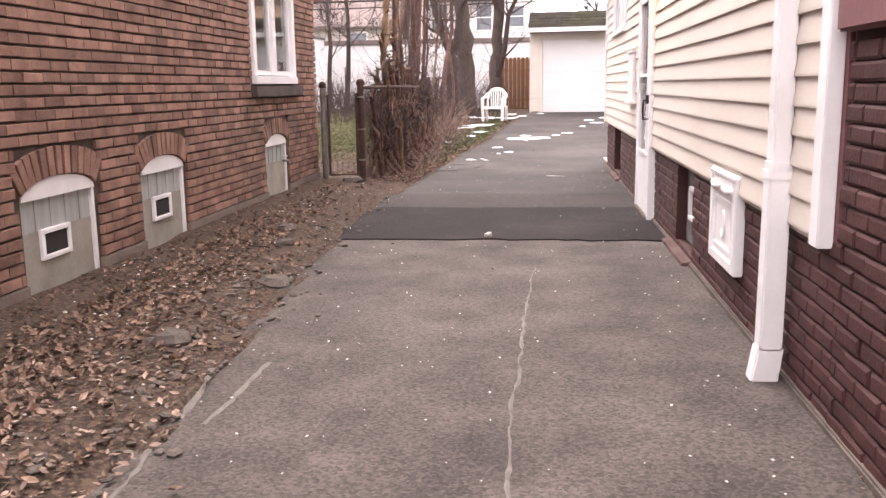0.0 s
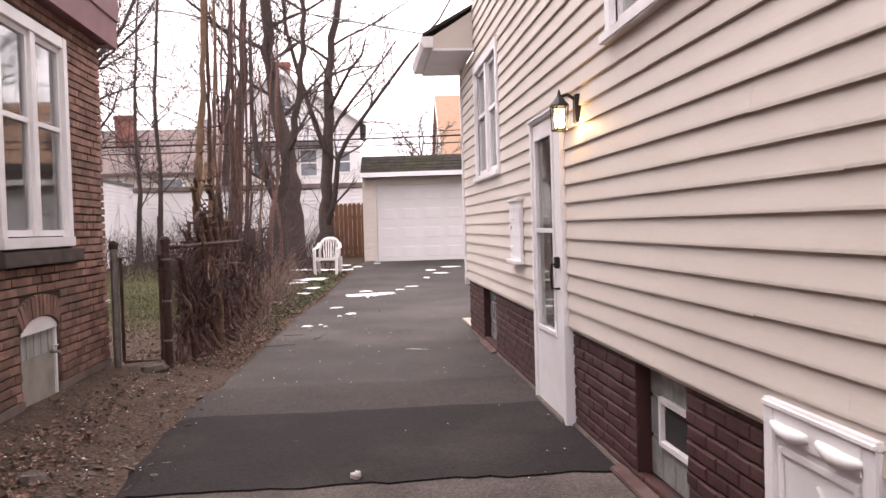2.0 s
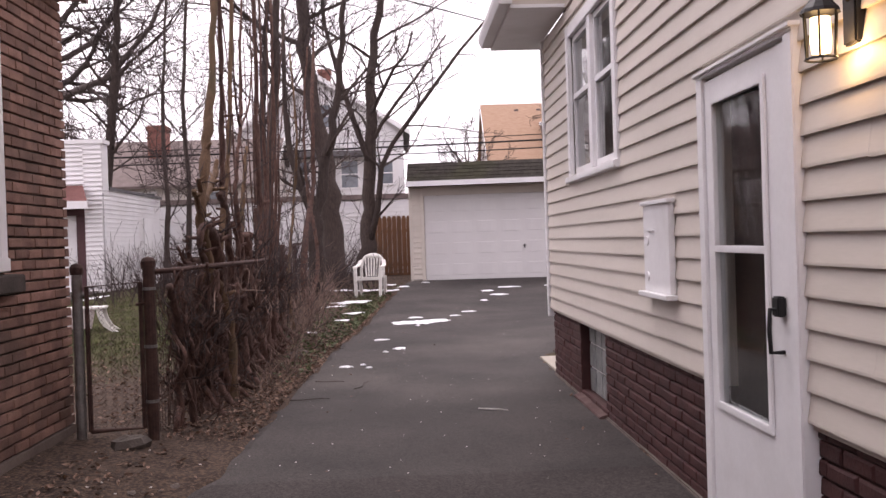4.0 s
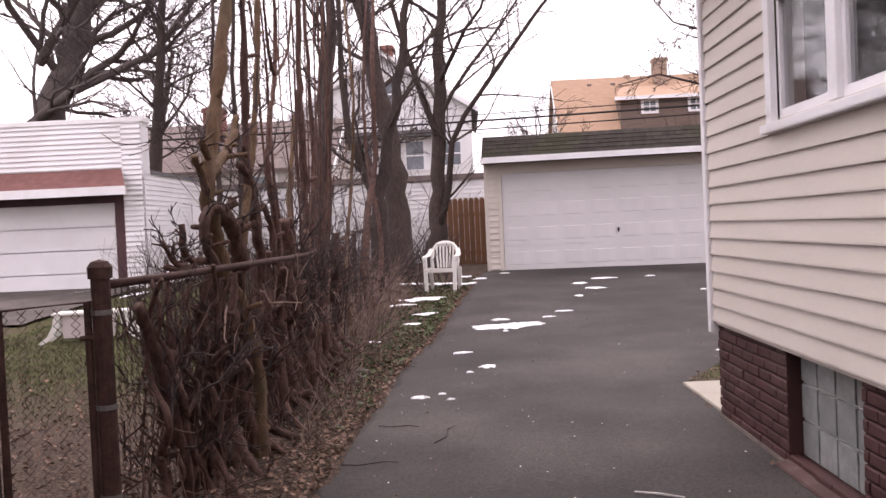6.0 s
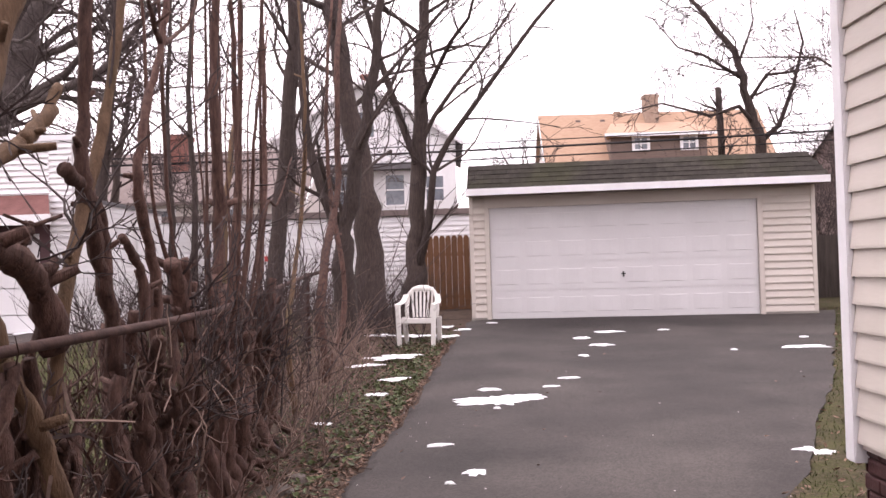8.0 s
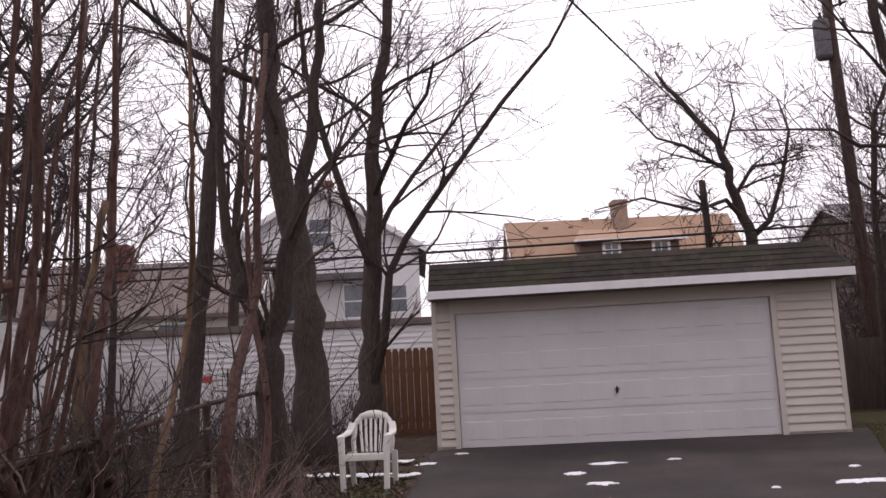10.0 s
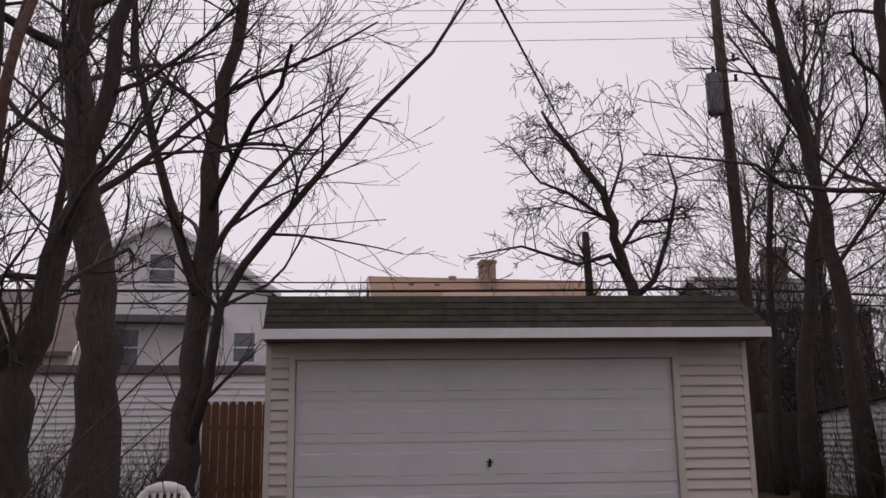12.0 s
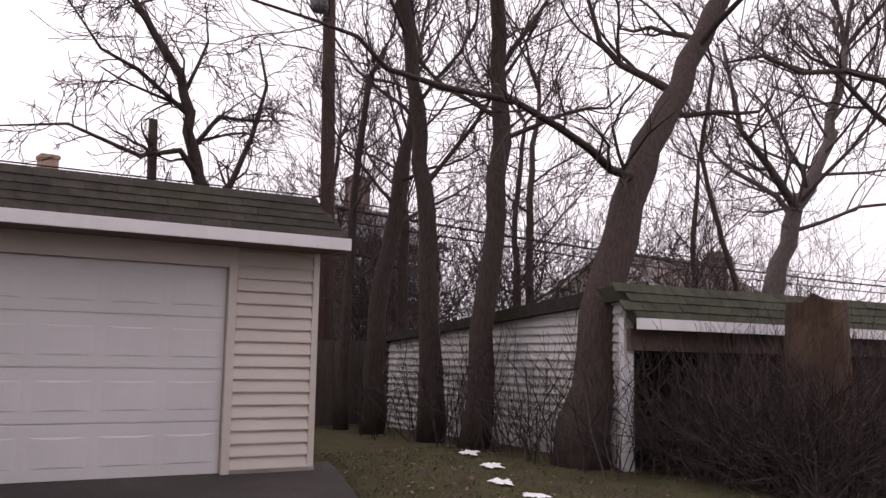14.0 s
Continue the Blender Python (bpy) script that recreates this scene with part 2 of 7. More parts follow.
# ---- ground, driveway ----
def ground_material():
    """Soil with dead leaves, mixed with thin lawn behind the fence and in the back yard."""
    m, t, bsdf = principled("ground_mixed", 0.97, 0, 0.06)
    L = t.links.new
    geo = t.nodes.new("ShaderNodeNewGeometry")
    sep = t.nodes.new("ShaderNodeSeparateXYZ")
    L(geo.outputs["Position"], sep.inputs[0])

    def tex(scale, detail=5):
        n = t.nodes.new("ShaderNodeTexNoise")
        n.inputs["Scale"].default_value, n.inputs["Detail"].default_value = scale, detail
        L(geo.outputs["Position"], n.inputs["Vector"])
        return n.outputs["Fac"]

    def span(value, a, b):
        n = t.nodes.new("ShaderNodeMapRange")
        n.inputs["From Min"].default_value, n.inputs["From Max"].default_value = a, b
        L(value, n.inputs["Value"])
        return n.outputs[0]

    def math_of(op, a, b):
        n = t.nodes.new("ShaderNodeMath")
        n.operation = op
        for s, v in zip(n.inputs, (a, b)):
            if isinstance(v, float):
                s.default_value = v
            else:
                L(v, s)
        return n.outputs[0]

    def mix(f, a, b):
        n = t.nodes.new("ShaderNodeMixRGB")
        L(f, n.inputs["Fac"])
        for s, v in ((n.inputs["Color1"], a), (n.inputs["Color2"], b)):
            if isinstance(v, tuple):
                s.default_value = (*v, 1)
            else:
                L(v, s)
        return n.outputs[0]

    soil = mix(span(tex(5), 0.3, 0.7), (0.029, 0.0215, 0.0185), (0.074, 0.056, 0.047))
    soil = mix(span(tex(38), 0.45, 0.62), soil, (0.115, 0.08, 0.061))
    grass = mix(span(tex(2.2), 0.35, 0.65), (0.034, 0.040, 0.015), (0.074, 0.082, 0.030))
    grass = mix(span(tex(45), 0.4, 0.66), grass, (0.07, 0.060, 0.036))
    wob = math_of("MULTIPLY", math_of("SUBTRACT", tex(1.3), 0.5), 1.6)
    xw = math_of("ADD", sep.outputs[0], wob)
    left = math_of("MULTIPLY", span(xw, -2.5, -3.3), span(sep.outputs[1], 15.2, 18.4))
    right = math_of("MULTIPLY", math_of("MULTIPLY", span(xw, 0.9, 1.5), span(sep.outputs[1], 15.8, 16.4)), 0.75)
    lawn = math_of("MAXIMUM", left, right)
    lawn = math_of("MULTIPLY", lawn, span(tex(3.1), 0.28, 0.52))
    L(mix(lawn, soil, grass), bsdf.inputs["Base Color"])
    bp = t.nodes.new("ShaderNodeBump")
    bp.inputs["Strength"].default_value, bp.inputs["Distance"].default_value = 0.9, 0.02
    L(tex(40), bp.inputs["Height"])
    L(bp.outputs[0], bsdf.inputs["Normal"])
    return m


GROUND = ground_material()


def rough_z(x, y):
    """The soil's surface beside the paving."""
    n = noise.noise((x * 1.7, y * 1.7, 0)) * 0.025 + noise.noise((x * 6, y * 6, 4)) * 0.012
    z = gz(x, y) + n
    if -2.95 < x < along(EDGE, y) and y < 13:
        z += 0.02 + 0.06 * max(0, (-2.0 - x)) - 0.05 * max(0.0, 1 - abs(x - along(EDGE, y)) / 0.3)
    return z


def ground_sheet():
    xs = [-600, -200, -80, -40, -25, -16, -12] + [-10 + 0.5 * i for i in range(12)] + [-4 + 0.1 * i for i in range(61)] + [2.2 + 0.2 * i for i in range(40)] + [10.5, 11, 12, 14, 18, 25, 40, 80, 200, 600]
    ys = [-300, -100, -40, -20, -12] + [-8 + 0.15 * i for i in range(287)] + [36, 38, 42, 50, 60, 80, 120, 200, 400, 900]
    b = B()
    for y in ys:
        for x in xs:
            inside = along(EDGE, y) + 0.1 < x < along(YARD, y) - 0.06 and y < 28.2
            b.v.append((x, y, gz(x, y) - 0.10 if inside else rough_z(x, y)))
    w = len(xs)
    for j in range(len(ys) - 1):
        for i in range(w - 1):
            b.f.append((j * w + i, j * w + i + 1, (j + 1) * w + i + 1, (j + 1) * w + i))
    return solid("ground", b, GROUND, "bare soil, leaf litter and thin winter grass", "ground", kind="structure", smooth=True)


def pave_z(x, y, lift=0.0):
    return gz(x, y) + lift + 0.008 * noise.noise((x * 1.1, y * 1.1, 2))


def paving(name, y0, y1, mat, label, lift=0.0, rough=0.05):
    """A slab of asphalt that follows the ground between the two ragged edges."""
    b = B()
    n = max(2, int((y1 - y0) / 0.1))
    m = 30
    for j in range(n + 1):
        y = y0 + (y1 - y0) * j / n
        xl = along(EDGE, y) + rough * noise.noise((y * 2.1, 1.5, 0)) + rough * 0.7 * noise.noise((y * 9, 7.5, 0))
        xr = along(YARD, y) + (rough * noise.noise((y * 2.4, 9.5, 0)) if y > 16.3 else 0)
        for i in range(m + 1):
            x = xl + (xr - xl) * i / m
            yy = y
            if j in (0, n):
                yy += 0.05 * noise.noise((x * 2.2, y, 3)) + 0.04 * noise.noise((x * 9, y, 3))
            z = pave_z(x, yy, lift)
            if i == 0:
                z -= 0.025
            b.v.append((x, yy, z))
    w = m + 1
    top = len(b.v)
    b.v.extend([(x, y, z - 0.12) for x, y, z in b.v[:]])
    for j in range(n):
        for i in range(m):
            b.f.append((j * w + i, j * w + i + 1, (j + 1) * w + i + 1, (j + 1) * w + i))
    for j in range(n):
        for i in (0, m):
            q = (j * w + i, (j + 1) * w + i, (j + 1) * w + i + top, j * w + i + top)
            b.f.append(q if i == 0 else q[::-1])
    for i in range(m):
        for j in (0, n):
            q = (j * w + i + 1, j * w + i, j * w + i + top, j * w + i + 1 + top)
            b.f.append(q if j == 0 else q[::-1])
    return solid(name, b, mat, label, "driveway", kind="structure")


ground_sheet()
paving("driveway_front", -8, 8.02, ASPHALT, "old grey worn asphalt driveway with pale cracks")
paving("driveway_patch", 8.0, 9.95, PATCH, "fresh dark asphalt patch across the driveway", lift=0.011)
paving("driveway_seam", 9.9, 11.15, PATCH_PALE, "paler grey asphalt patch across the driveway", lift=0.008)
paving("driveway_rear", 11.1, 27.75, APRON, "smooth dark asphalt drive widening towards the garage", lift=0.004)


def seam(pts, width, mat, label, lift=0.002):
    """A filled crack: a thin uneven ribbon on the asphalt."""
    b = B()
    rng = random.Random(len(pts) * 7 + int(pts[0][1] * 10))
    k = 0
    for (x0, y0), (x1, y1) in zip(pts, pts[1:]):
        steps = max(2, int(math.hypot(x1 - x0, y1 - y0) / 0.06))
        for s in range(steps + 1):
            f = s / steps
            x, y = x0 + (x1 - x0) * f, y0 + (y1 - y0) * f
            x += 0.02 * noise.noise((y * 3, x, 5)) + rng.uniform(-0.004, 0.004)
            w = width * rng.uniform(0.2, 1.5)
            z = pave_z(x, y, lift)
            b.v += [(x - w, y, z - 0.004), (x, y, z + 0.002), (x + w, y, z - 0.004)]
            if k:
                a = len(b.v) - 6
                b.f += [(a, a + 1, a + 4, a + 3), (a + 1, a + 2, a + 5, a + 4)]
            k += 1
    return solid("crack_filler", b, mat, label, "crack", kind="structure")


CRACK = surface("crack_pale", (0.11, 0.095, 0.088), (0.20, 0.18, 0.168), 0.95, scale=14, grain=90, bump=0.4)
seam([(0.03, 6.9), (-0.01, 5.56), (-0.02, 4.74), (-0.04, 4.1), (-0.02, 3.3), (-0.05, 1.5)], 0.011, CRACK, "pale gritty crack along the asphalt")
seam([(-1.18, 4.66), (-1.2, 3.88)], 0.02, CRACK, "pale gritty crack beside the soil")
seam([(-1.30, 3.64), (-1.26, 3.2), (-1.28, 2.4)], 0.018, CRACK, "pale gritty crack beside the soil")
seam([(-1.41, 4.56), (-1.32, 3.93)], 0.016, CRACK, "pale gritty crack beside the soil")
seam([(-1.20, 5.83), (-1.14, 5.2)], 0.006, MORTAR_L, "thin dark crack in old asphalt")
b = B().box(1.14, 3.4, 15.02, 16.16, -0.1, 0.025)
solid("pavement", b, surface("slab_pale", (0.30, 0.27, 0.225), (0.42, 0.385, 0.33), 0.92, scale=4, grain=90, bump=0.3, stain=(0.3, 0.27, 0.23), stain_scale=2), "pale concrete slab at the house's back corner", "paving", kind="structure", bevel=0.006)


# ---- right house ----
HX, COURSE = 1.1, 0.1185
DOOR = (9.16, 10.08, 0.03, 2.13)
WINDOW = (11.93, 13.50, 1.95, 3.13)
BASE_1 = (7.0, 7.72, 0.06, 0.69)
BASE_2 = (12.60, 13.56, 0.06, 0.69)
HATCH = (5.44, 6.12, 0.255, 0.775)
UPPER = (6.4, 7.86, 2.42, 3.7)


def holed(b, x0, x1, y0, y1, z0, z1, holes):
    """A wall in the plane of y and z, from x0 to x1 thick, with openings through it."""
    ys = sorted({y0, y1, *[min(max(v, y0), y1) for h in holes for v in h[:2]]})
    for a, c in zip(ys, ys[1:]):
        cut = sorted((max(h[2], z0), min(h[3], z1)) for h in holes if h[0] < (a + c) / 2 < h[1] and h[2] < z1 and h[3] > z0)
        z = z0
        for lo, hi in cut:
            if lo > z + 1e-4:
                b.box(x0, x1, a, c, z, lo)
            z = max(z, hi)
        if z < z1 - 1e-4:
            b.box(x0, x1, a, c, z, z1)
    return b


def spans(y0, y1, z0, z1, holes):
    """The stretches of a course that no opening cuts."""
    out = [(y0, y1)]
    for h in holes:
        if h[2] < z1 - 0.02 and h[3] > z0 + 0.02:
            out = [s for a, c in out for s in ((a, min(c, h[0])), (max(a, h[1]), c)) if s[1] - s[0] > 0.02]
    return out


def siding(parent, mat, y0, y1, z0, z1, holes, course, axis="x", out=-0.022, joints=(), rng=None):
    """Lapped boards, each a part, proud at the lower edge."""
    z, k = z0, 0
    while z < z1 - 0.01:
        top = min(z + course, z1)
        for a, c in spans(y0, y1, z, top, holes):
            cuts = [a] + sorted(j for j in (joints[k % len(joints)] if joints else ()) if a + 0.3 < j < c - 0.3) + [c]
            for p, q in zip(cuts, cuts[1:]):
                sag = 0.0 if rng is None else rng.uniform(-0.0025, 0.0025)
                prof = [(0.0, z - 0.004), (out, z - 0.004), (out, z + 0.008), (out * 0.2, top + 0.002), (0.0, top + 0.002)]
                bb = B()
                if axis == "x":
                    bb.prism([(px, pz + sag) for px, pz in prof], "y", p, q - 0.001)
                else:
                    bb.prism([(px, pz + sag) for px, pz in prof], "x", p, q - 0.001)
                part("siding_board", bb, mat, parent)
        z, k = z + course, k + 1


def brick_meshes(name, mat, length, height, depth, count, seed, worn=0.004, step=0.003):
    """A few slightly different bricks, face towards -x, centre of the face at the origin."""
    rng = random.Random(seed)
    out = []
    for _ in range(count):
        h, l, e = height / 2, length / 2, worn
        j = lambda: rng.uniform(-0.002, 0.002)
        v = [(depth, -l, -h), (depth, l, -h), (depth, l, h), (depth, -l, h),
             (j() + step, -l + j(), -h + j() * .5), (j() + step, l + j(), -h + j() * .5), (j() + step, l + j(), h + j() * .5), (j() + step, -l + j(), h + j() * .5),
             (j(), -l + e, -h + e), (j(), l - e, -h + e), (j(), l - e, h - e), (j(), -l + e, h - e)]
        f = []
        for a, c in ((0, 4), (4, 8)):
            for i in range(4):
                n = (i + 1) % 4
                f.append((a + i, a + n, c + n, c + i))
        f.append((8, 9, 10, 11))
        f = [tuple(reversed(q)) for q in f]
        out.append(B().add(v, f).mesh(name, mat))
    return out


def brickwork(parent, meshes, mat, x, y0, y1, z0, z1, course, length, gap, singly, holes, seed, face=-1, depth=0.05, proud=0.006, tilt=1.0, joined_name="brick_courses"):
    """Running bond. Bricks inside the stretch `singly` (y0, y1) are parts; the others are joined."""
    rng = random.Random(seed)
    rest = B()
    turn = Matrix.Identity(4) if face < 0 else pose(0, 0, 0, 0, 0, 180)
    row, z = 0, z0
    while z + course <= z1 + 0.01:
        y = y0 - (length / 2 if row % 2 else 0) - 0.01
        while y < y1:
            a, c = max(y, y0), min(y + length, y1)
            for p, q in spans(a, c, z, z + course, holes):
                if q - p < 0.035:
                    continue
                mid, size = (p + q) / 2, (q - p - gap)
                m = pose(x + face * rng.uniform(-0.001, proud), mid, z + course / 2 + rng.uniform(-0.0015, 0.0015), rng.uniform(-1, 1) * tilt, rng.uniform(-1, 1) * tilt, rng.uniform(-0.8, 0.8) * tilt)
                m = m @ turn @ Matrix.Diagonal((1, size / (length - gap), 1, 1))
                me = meshes[rng.randrange(len(meshes))]
                if singly[0] <= mid <= singly[1]:
                    part("brick", me, None, parent, at=m)
                else:
                    rest.add([tuple(m @ v.co) for v in me.vertices], [tuple(f.vertices) for f in me.polygons])
            y += length
        row, z = row + 1, z + course
    if rest.v:
        part(joined_name, rest, mat, parent, kind="stuff")


FOOTING = surface("footing_dirty", (0.07, 0.055, 0.05), (0.16, 0.13, 0.115), 0.95, scale=5, grain=70, bump=0.5)


def right_house():
    wall = thing("wall_right", (HX, 0, 0), "cream vinyl siding in lapped boards, dusty", "wall", kind="structure")
    holes = [DOOR, WINDOW, UPPER]
    b = holed(B(), 0.001, 0.16, 4.1, 14.95, 0.66, 3.42, holes)
    holed(b, 0.001, 0.16, 4.1, 13.66, 3.42, 5.6, [UPPER])
    b.box(0.16, 6.0, 14.79, 14.95, 0.66, 3.42)
    part("sheathing", b, SIDING, wall)
    rng = random.Random(5)
    jo = ((7.3,), (11.0, 5.6), (8.6,), (6.2,), (10.8,), (5.0, 9.0))
    siding(wall, SIDING, 4.15, 14.90, 0.69, 3.42, holes + [(9.08, 10.16, 0, 2.18), (11.83, 13.60, 1.86, 3.23), (6.3, 7.96, 2.34, 3.8)], COURSE, joints=jo, rng=rng)
    siding(wall, SIDING, 4.15, 13.64, 3.424, 5.6, [(6.3, 7.96, 2.34, 3.8)], COURSE, joints=jo, rng=rng)
    part("corner_post", B().box(-0.035, 0.03, 14.90, 14.985, 0.60, 3.42).box(-0.03, 0.055, 14.985, 15.0, 0.60, 3.42), WHITE, wall, "white vinyl corner post", bevel=0.005)
    part("corner_post", B().box(-0.04, 0.02, 4.06, 4.16, 0.66, 5.6), WHITE, wall, "white vinyl corner post", bevel=0.005)
    part("corner_edge", B().box(0.022, 0.04, 4.03, 4.098, 0.66, 5.6), MAROON, wall, "maroon painted edge board")
    # back wall and rooms coloured near black in place of indoor shade
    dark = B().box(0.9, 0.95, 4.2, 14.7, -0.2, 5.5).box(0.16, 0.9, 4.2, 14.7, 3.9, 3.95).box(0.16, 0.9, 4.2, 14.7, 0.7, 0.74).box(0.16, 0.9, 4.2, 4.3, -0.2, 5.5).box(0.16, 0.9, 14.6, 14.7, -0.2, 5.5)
    part("room_lining", dark, SHADED_DARK, wall)
    base = thing("foundation_right", (HX + 0.02, 0, 0), "maroon painted brick foundation", "wall", kind="structure")
    bh = [BASE_1, BASE_2, (9.1, 10.14, -0.2, 0.8)]
    b = holed(B(), 0.012, 0.16, 4.0, 14.92, -0.25, 0.655, bh)
    b.box(0.16, 6.0, 14.7, 14.92, -0.25, 0.655)
    part("mortar_bed", b, MORTAR_R, base)
    part("footing", B().box(-0.022, 0.02, 2.0, 9.08, -0.2, 0.03), FOOTING, base, "dirty cement footing strip", bevel=0.008)
    part("footing", B().box(-0.022, 0.02, 10.16, 14.92, -0.2, 0.02), FOOTING, base, "dirty cement footing strip", bevel=0.008)
    porch = thing("porch_wall", (HX + 0.02, 0, 0), "rough maroon painted brick porch wall", "wall", kind="structure")
    part("mortar_bed", B().box(0.012, 3.0, -6.0, 4.0, -0.25, 1.42), MORTAR_R, porch)
    part("ledge", B().box(-0.05, 3.0, -6.0, 4.02, 1.42, 1.72), MAROON, porch, "smooth maroon painted ledge", bevel=0.01)
    part("upper_wall", B().box(0.02, 3.0, -6.0, 4.02, 1.72, 5.6), SIDING, porch)
    return wall, base, porch


WALL_R, BASE_R, PORCH = right_house()


def house_roof():
    r = thing("roof_right", (0, 0, 0), "boxed white eave with gutter at the house's back corner", "roof", kind="structure")
    part("soffit", B().box(0.60, 1.10, 13.64, 15.35, 3.44, 3.47), WHITE, r, "grey white vinyl soffit")
    part("gutter", B().prism([(0.50, 3.47), (0.615, 3.47), (0.615, 3.60), (0.47, 3.60), (0.47, 3.54)], "y", 13.60, 15.42), WHITE, r, "white metal gutter", bevel=0.004)
    part("eave_end", B().prism([(0.60, 3.47), (1.12, 3.47), (1.12, 3.92), (0.60, 3.60)], "y", 13.64, 13.68), SIDING, r, "cream boxed eave end")
    part("roof_slab", B().prism([(0.48, 3.60), (0.50, 3.64), (4.2, 5.75), (4.2, 5.70)], "y", 13.60, 15.42), ROOF_MOSS, r)
    part("back_soffit", B().box(1.10, 7.0, 14.96, 15.40, 3.44, 3.47).box(0.6, 7.0, 15.36, 15.40, 3.44, 3.60), WHITE, r)


house_roof()
# unseen upper storey and roofs, added to block sky light over the drive
up = thing("roof_main_unseen", (0, 0, 0), "unseen dark shingled roof added over the cream house to block sky light", "roof", kind="structure")
part("upper_storey_unseen", B().box(HX + 0.03, HX + 7.0, -6.0, 13.6, 5.58, 6.2), SIDING, up)
part("roof_slab", B().prism([(HX - 0.35, 6.1), (HX - 0.35, 6.25), (HX + 3.5, 9.2), (HX + 7.4, 6.25), (HX + 7.4, 6.1)], "y", -6.4, 14.0), ROOF_MOSS, up)
lr = thing("roof_left_unseen", (0, 0, 0), "unseen dark shingled roof added over the brick house to block sky light", "roof", kind="structure")
part("roof_slab", B().prism([(-2.74, 4.1), (-2.74, 4.2), (-6.5, 7.4), (-10.4, 4.2), (-10.4, 4.1)], "y", -6.0, 12.8), ROOF_MOSS, lr)


def double_window(name, x, hole, face, mat, label, sill=True, sash_dark=WHITE):
    """Two sash windows side by side in one casing. face is -1 when the outside lies towards -x."""
    y0, y1, z0, z1 = hole
    w = thing(name, (x, 0, 0), label, "window", kind="structure")
    f = face
    def bx(b, a0, a1, *r):
        a0, a1 = sorted((a0 * -f, a1 * -f))
        return b.box(a0, a1, *r)
    c = 0.10
    part("casing", bx(B(), -0.035, 0.03, y0 - c, y0, z0 - 0.02, z1 + c), mat, w, bevel=0.004)
    part("casing", bx(B(), -0.035, 0.03, y1, y1 + c, z0 - 0.02, z1 + c), mat, w, bevel=0.004)
    part("casing", bx(B(), -0.033, 0.03, y0, y1, z1, z1 + c), mat, w, bevel=0.004)
    if sill:
        part("window_sill", bx(B(), -0.065, 0.03, y0 - c - 0.02, y1 + c + 0.02, z0 - 0.075, z0 - 0.022), mat, w, bevel=0.006)
    ym = (y0 + y1) / 2
    part("mullion", bx(B(), -0.02, 0.06, ym - 0.055, ym + 0.055, z0, z1), mat, w, bevel=0.003)
    for a, e in ((y0, ym - 0.055), (ym + 0.055, y1)):
        s = part("sash", bx(bx(bx(bx(bx(B(), 0.01, 0.05, a, a + 0.04, z0, z1), 0.01, 0.05, e - 0.04, e, z0, z1), 0.01, 0.05, a + 0.04, e - 0.04, z0, z0 + 0.05), 0.01, 0.05, a + 0.04, e - 0.04, z1 - 0.045, z1), 0.0, 0.05, a + 0.04, e - 0.04, z0 + 0.56 * (z1 - z0) - 0.02, z0 + 0.56 * (z1 - z0) + 0.02), sash_dark, w)
        p = part("pane", bx(B(), 0.030, 0.034, a + 0.04, e - 0.04, z0 + 0.05, z1 - 0.045), GLASS, s, "clear window glass")
        p.visible_shadow = False
    return w


double_window("window_1", HX, WINDOW, -1, WHITE, "white double sash window in cream siding")
double_window("window_2", HX, UPPER, -1, WHITE, "white upper window in cream siding")


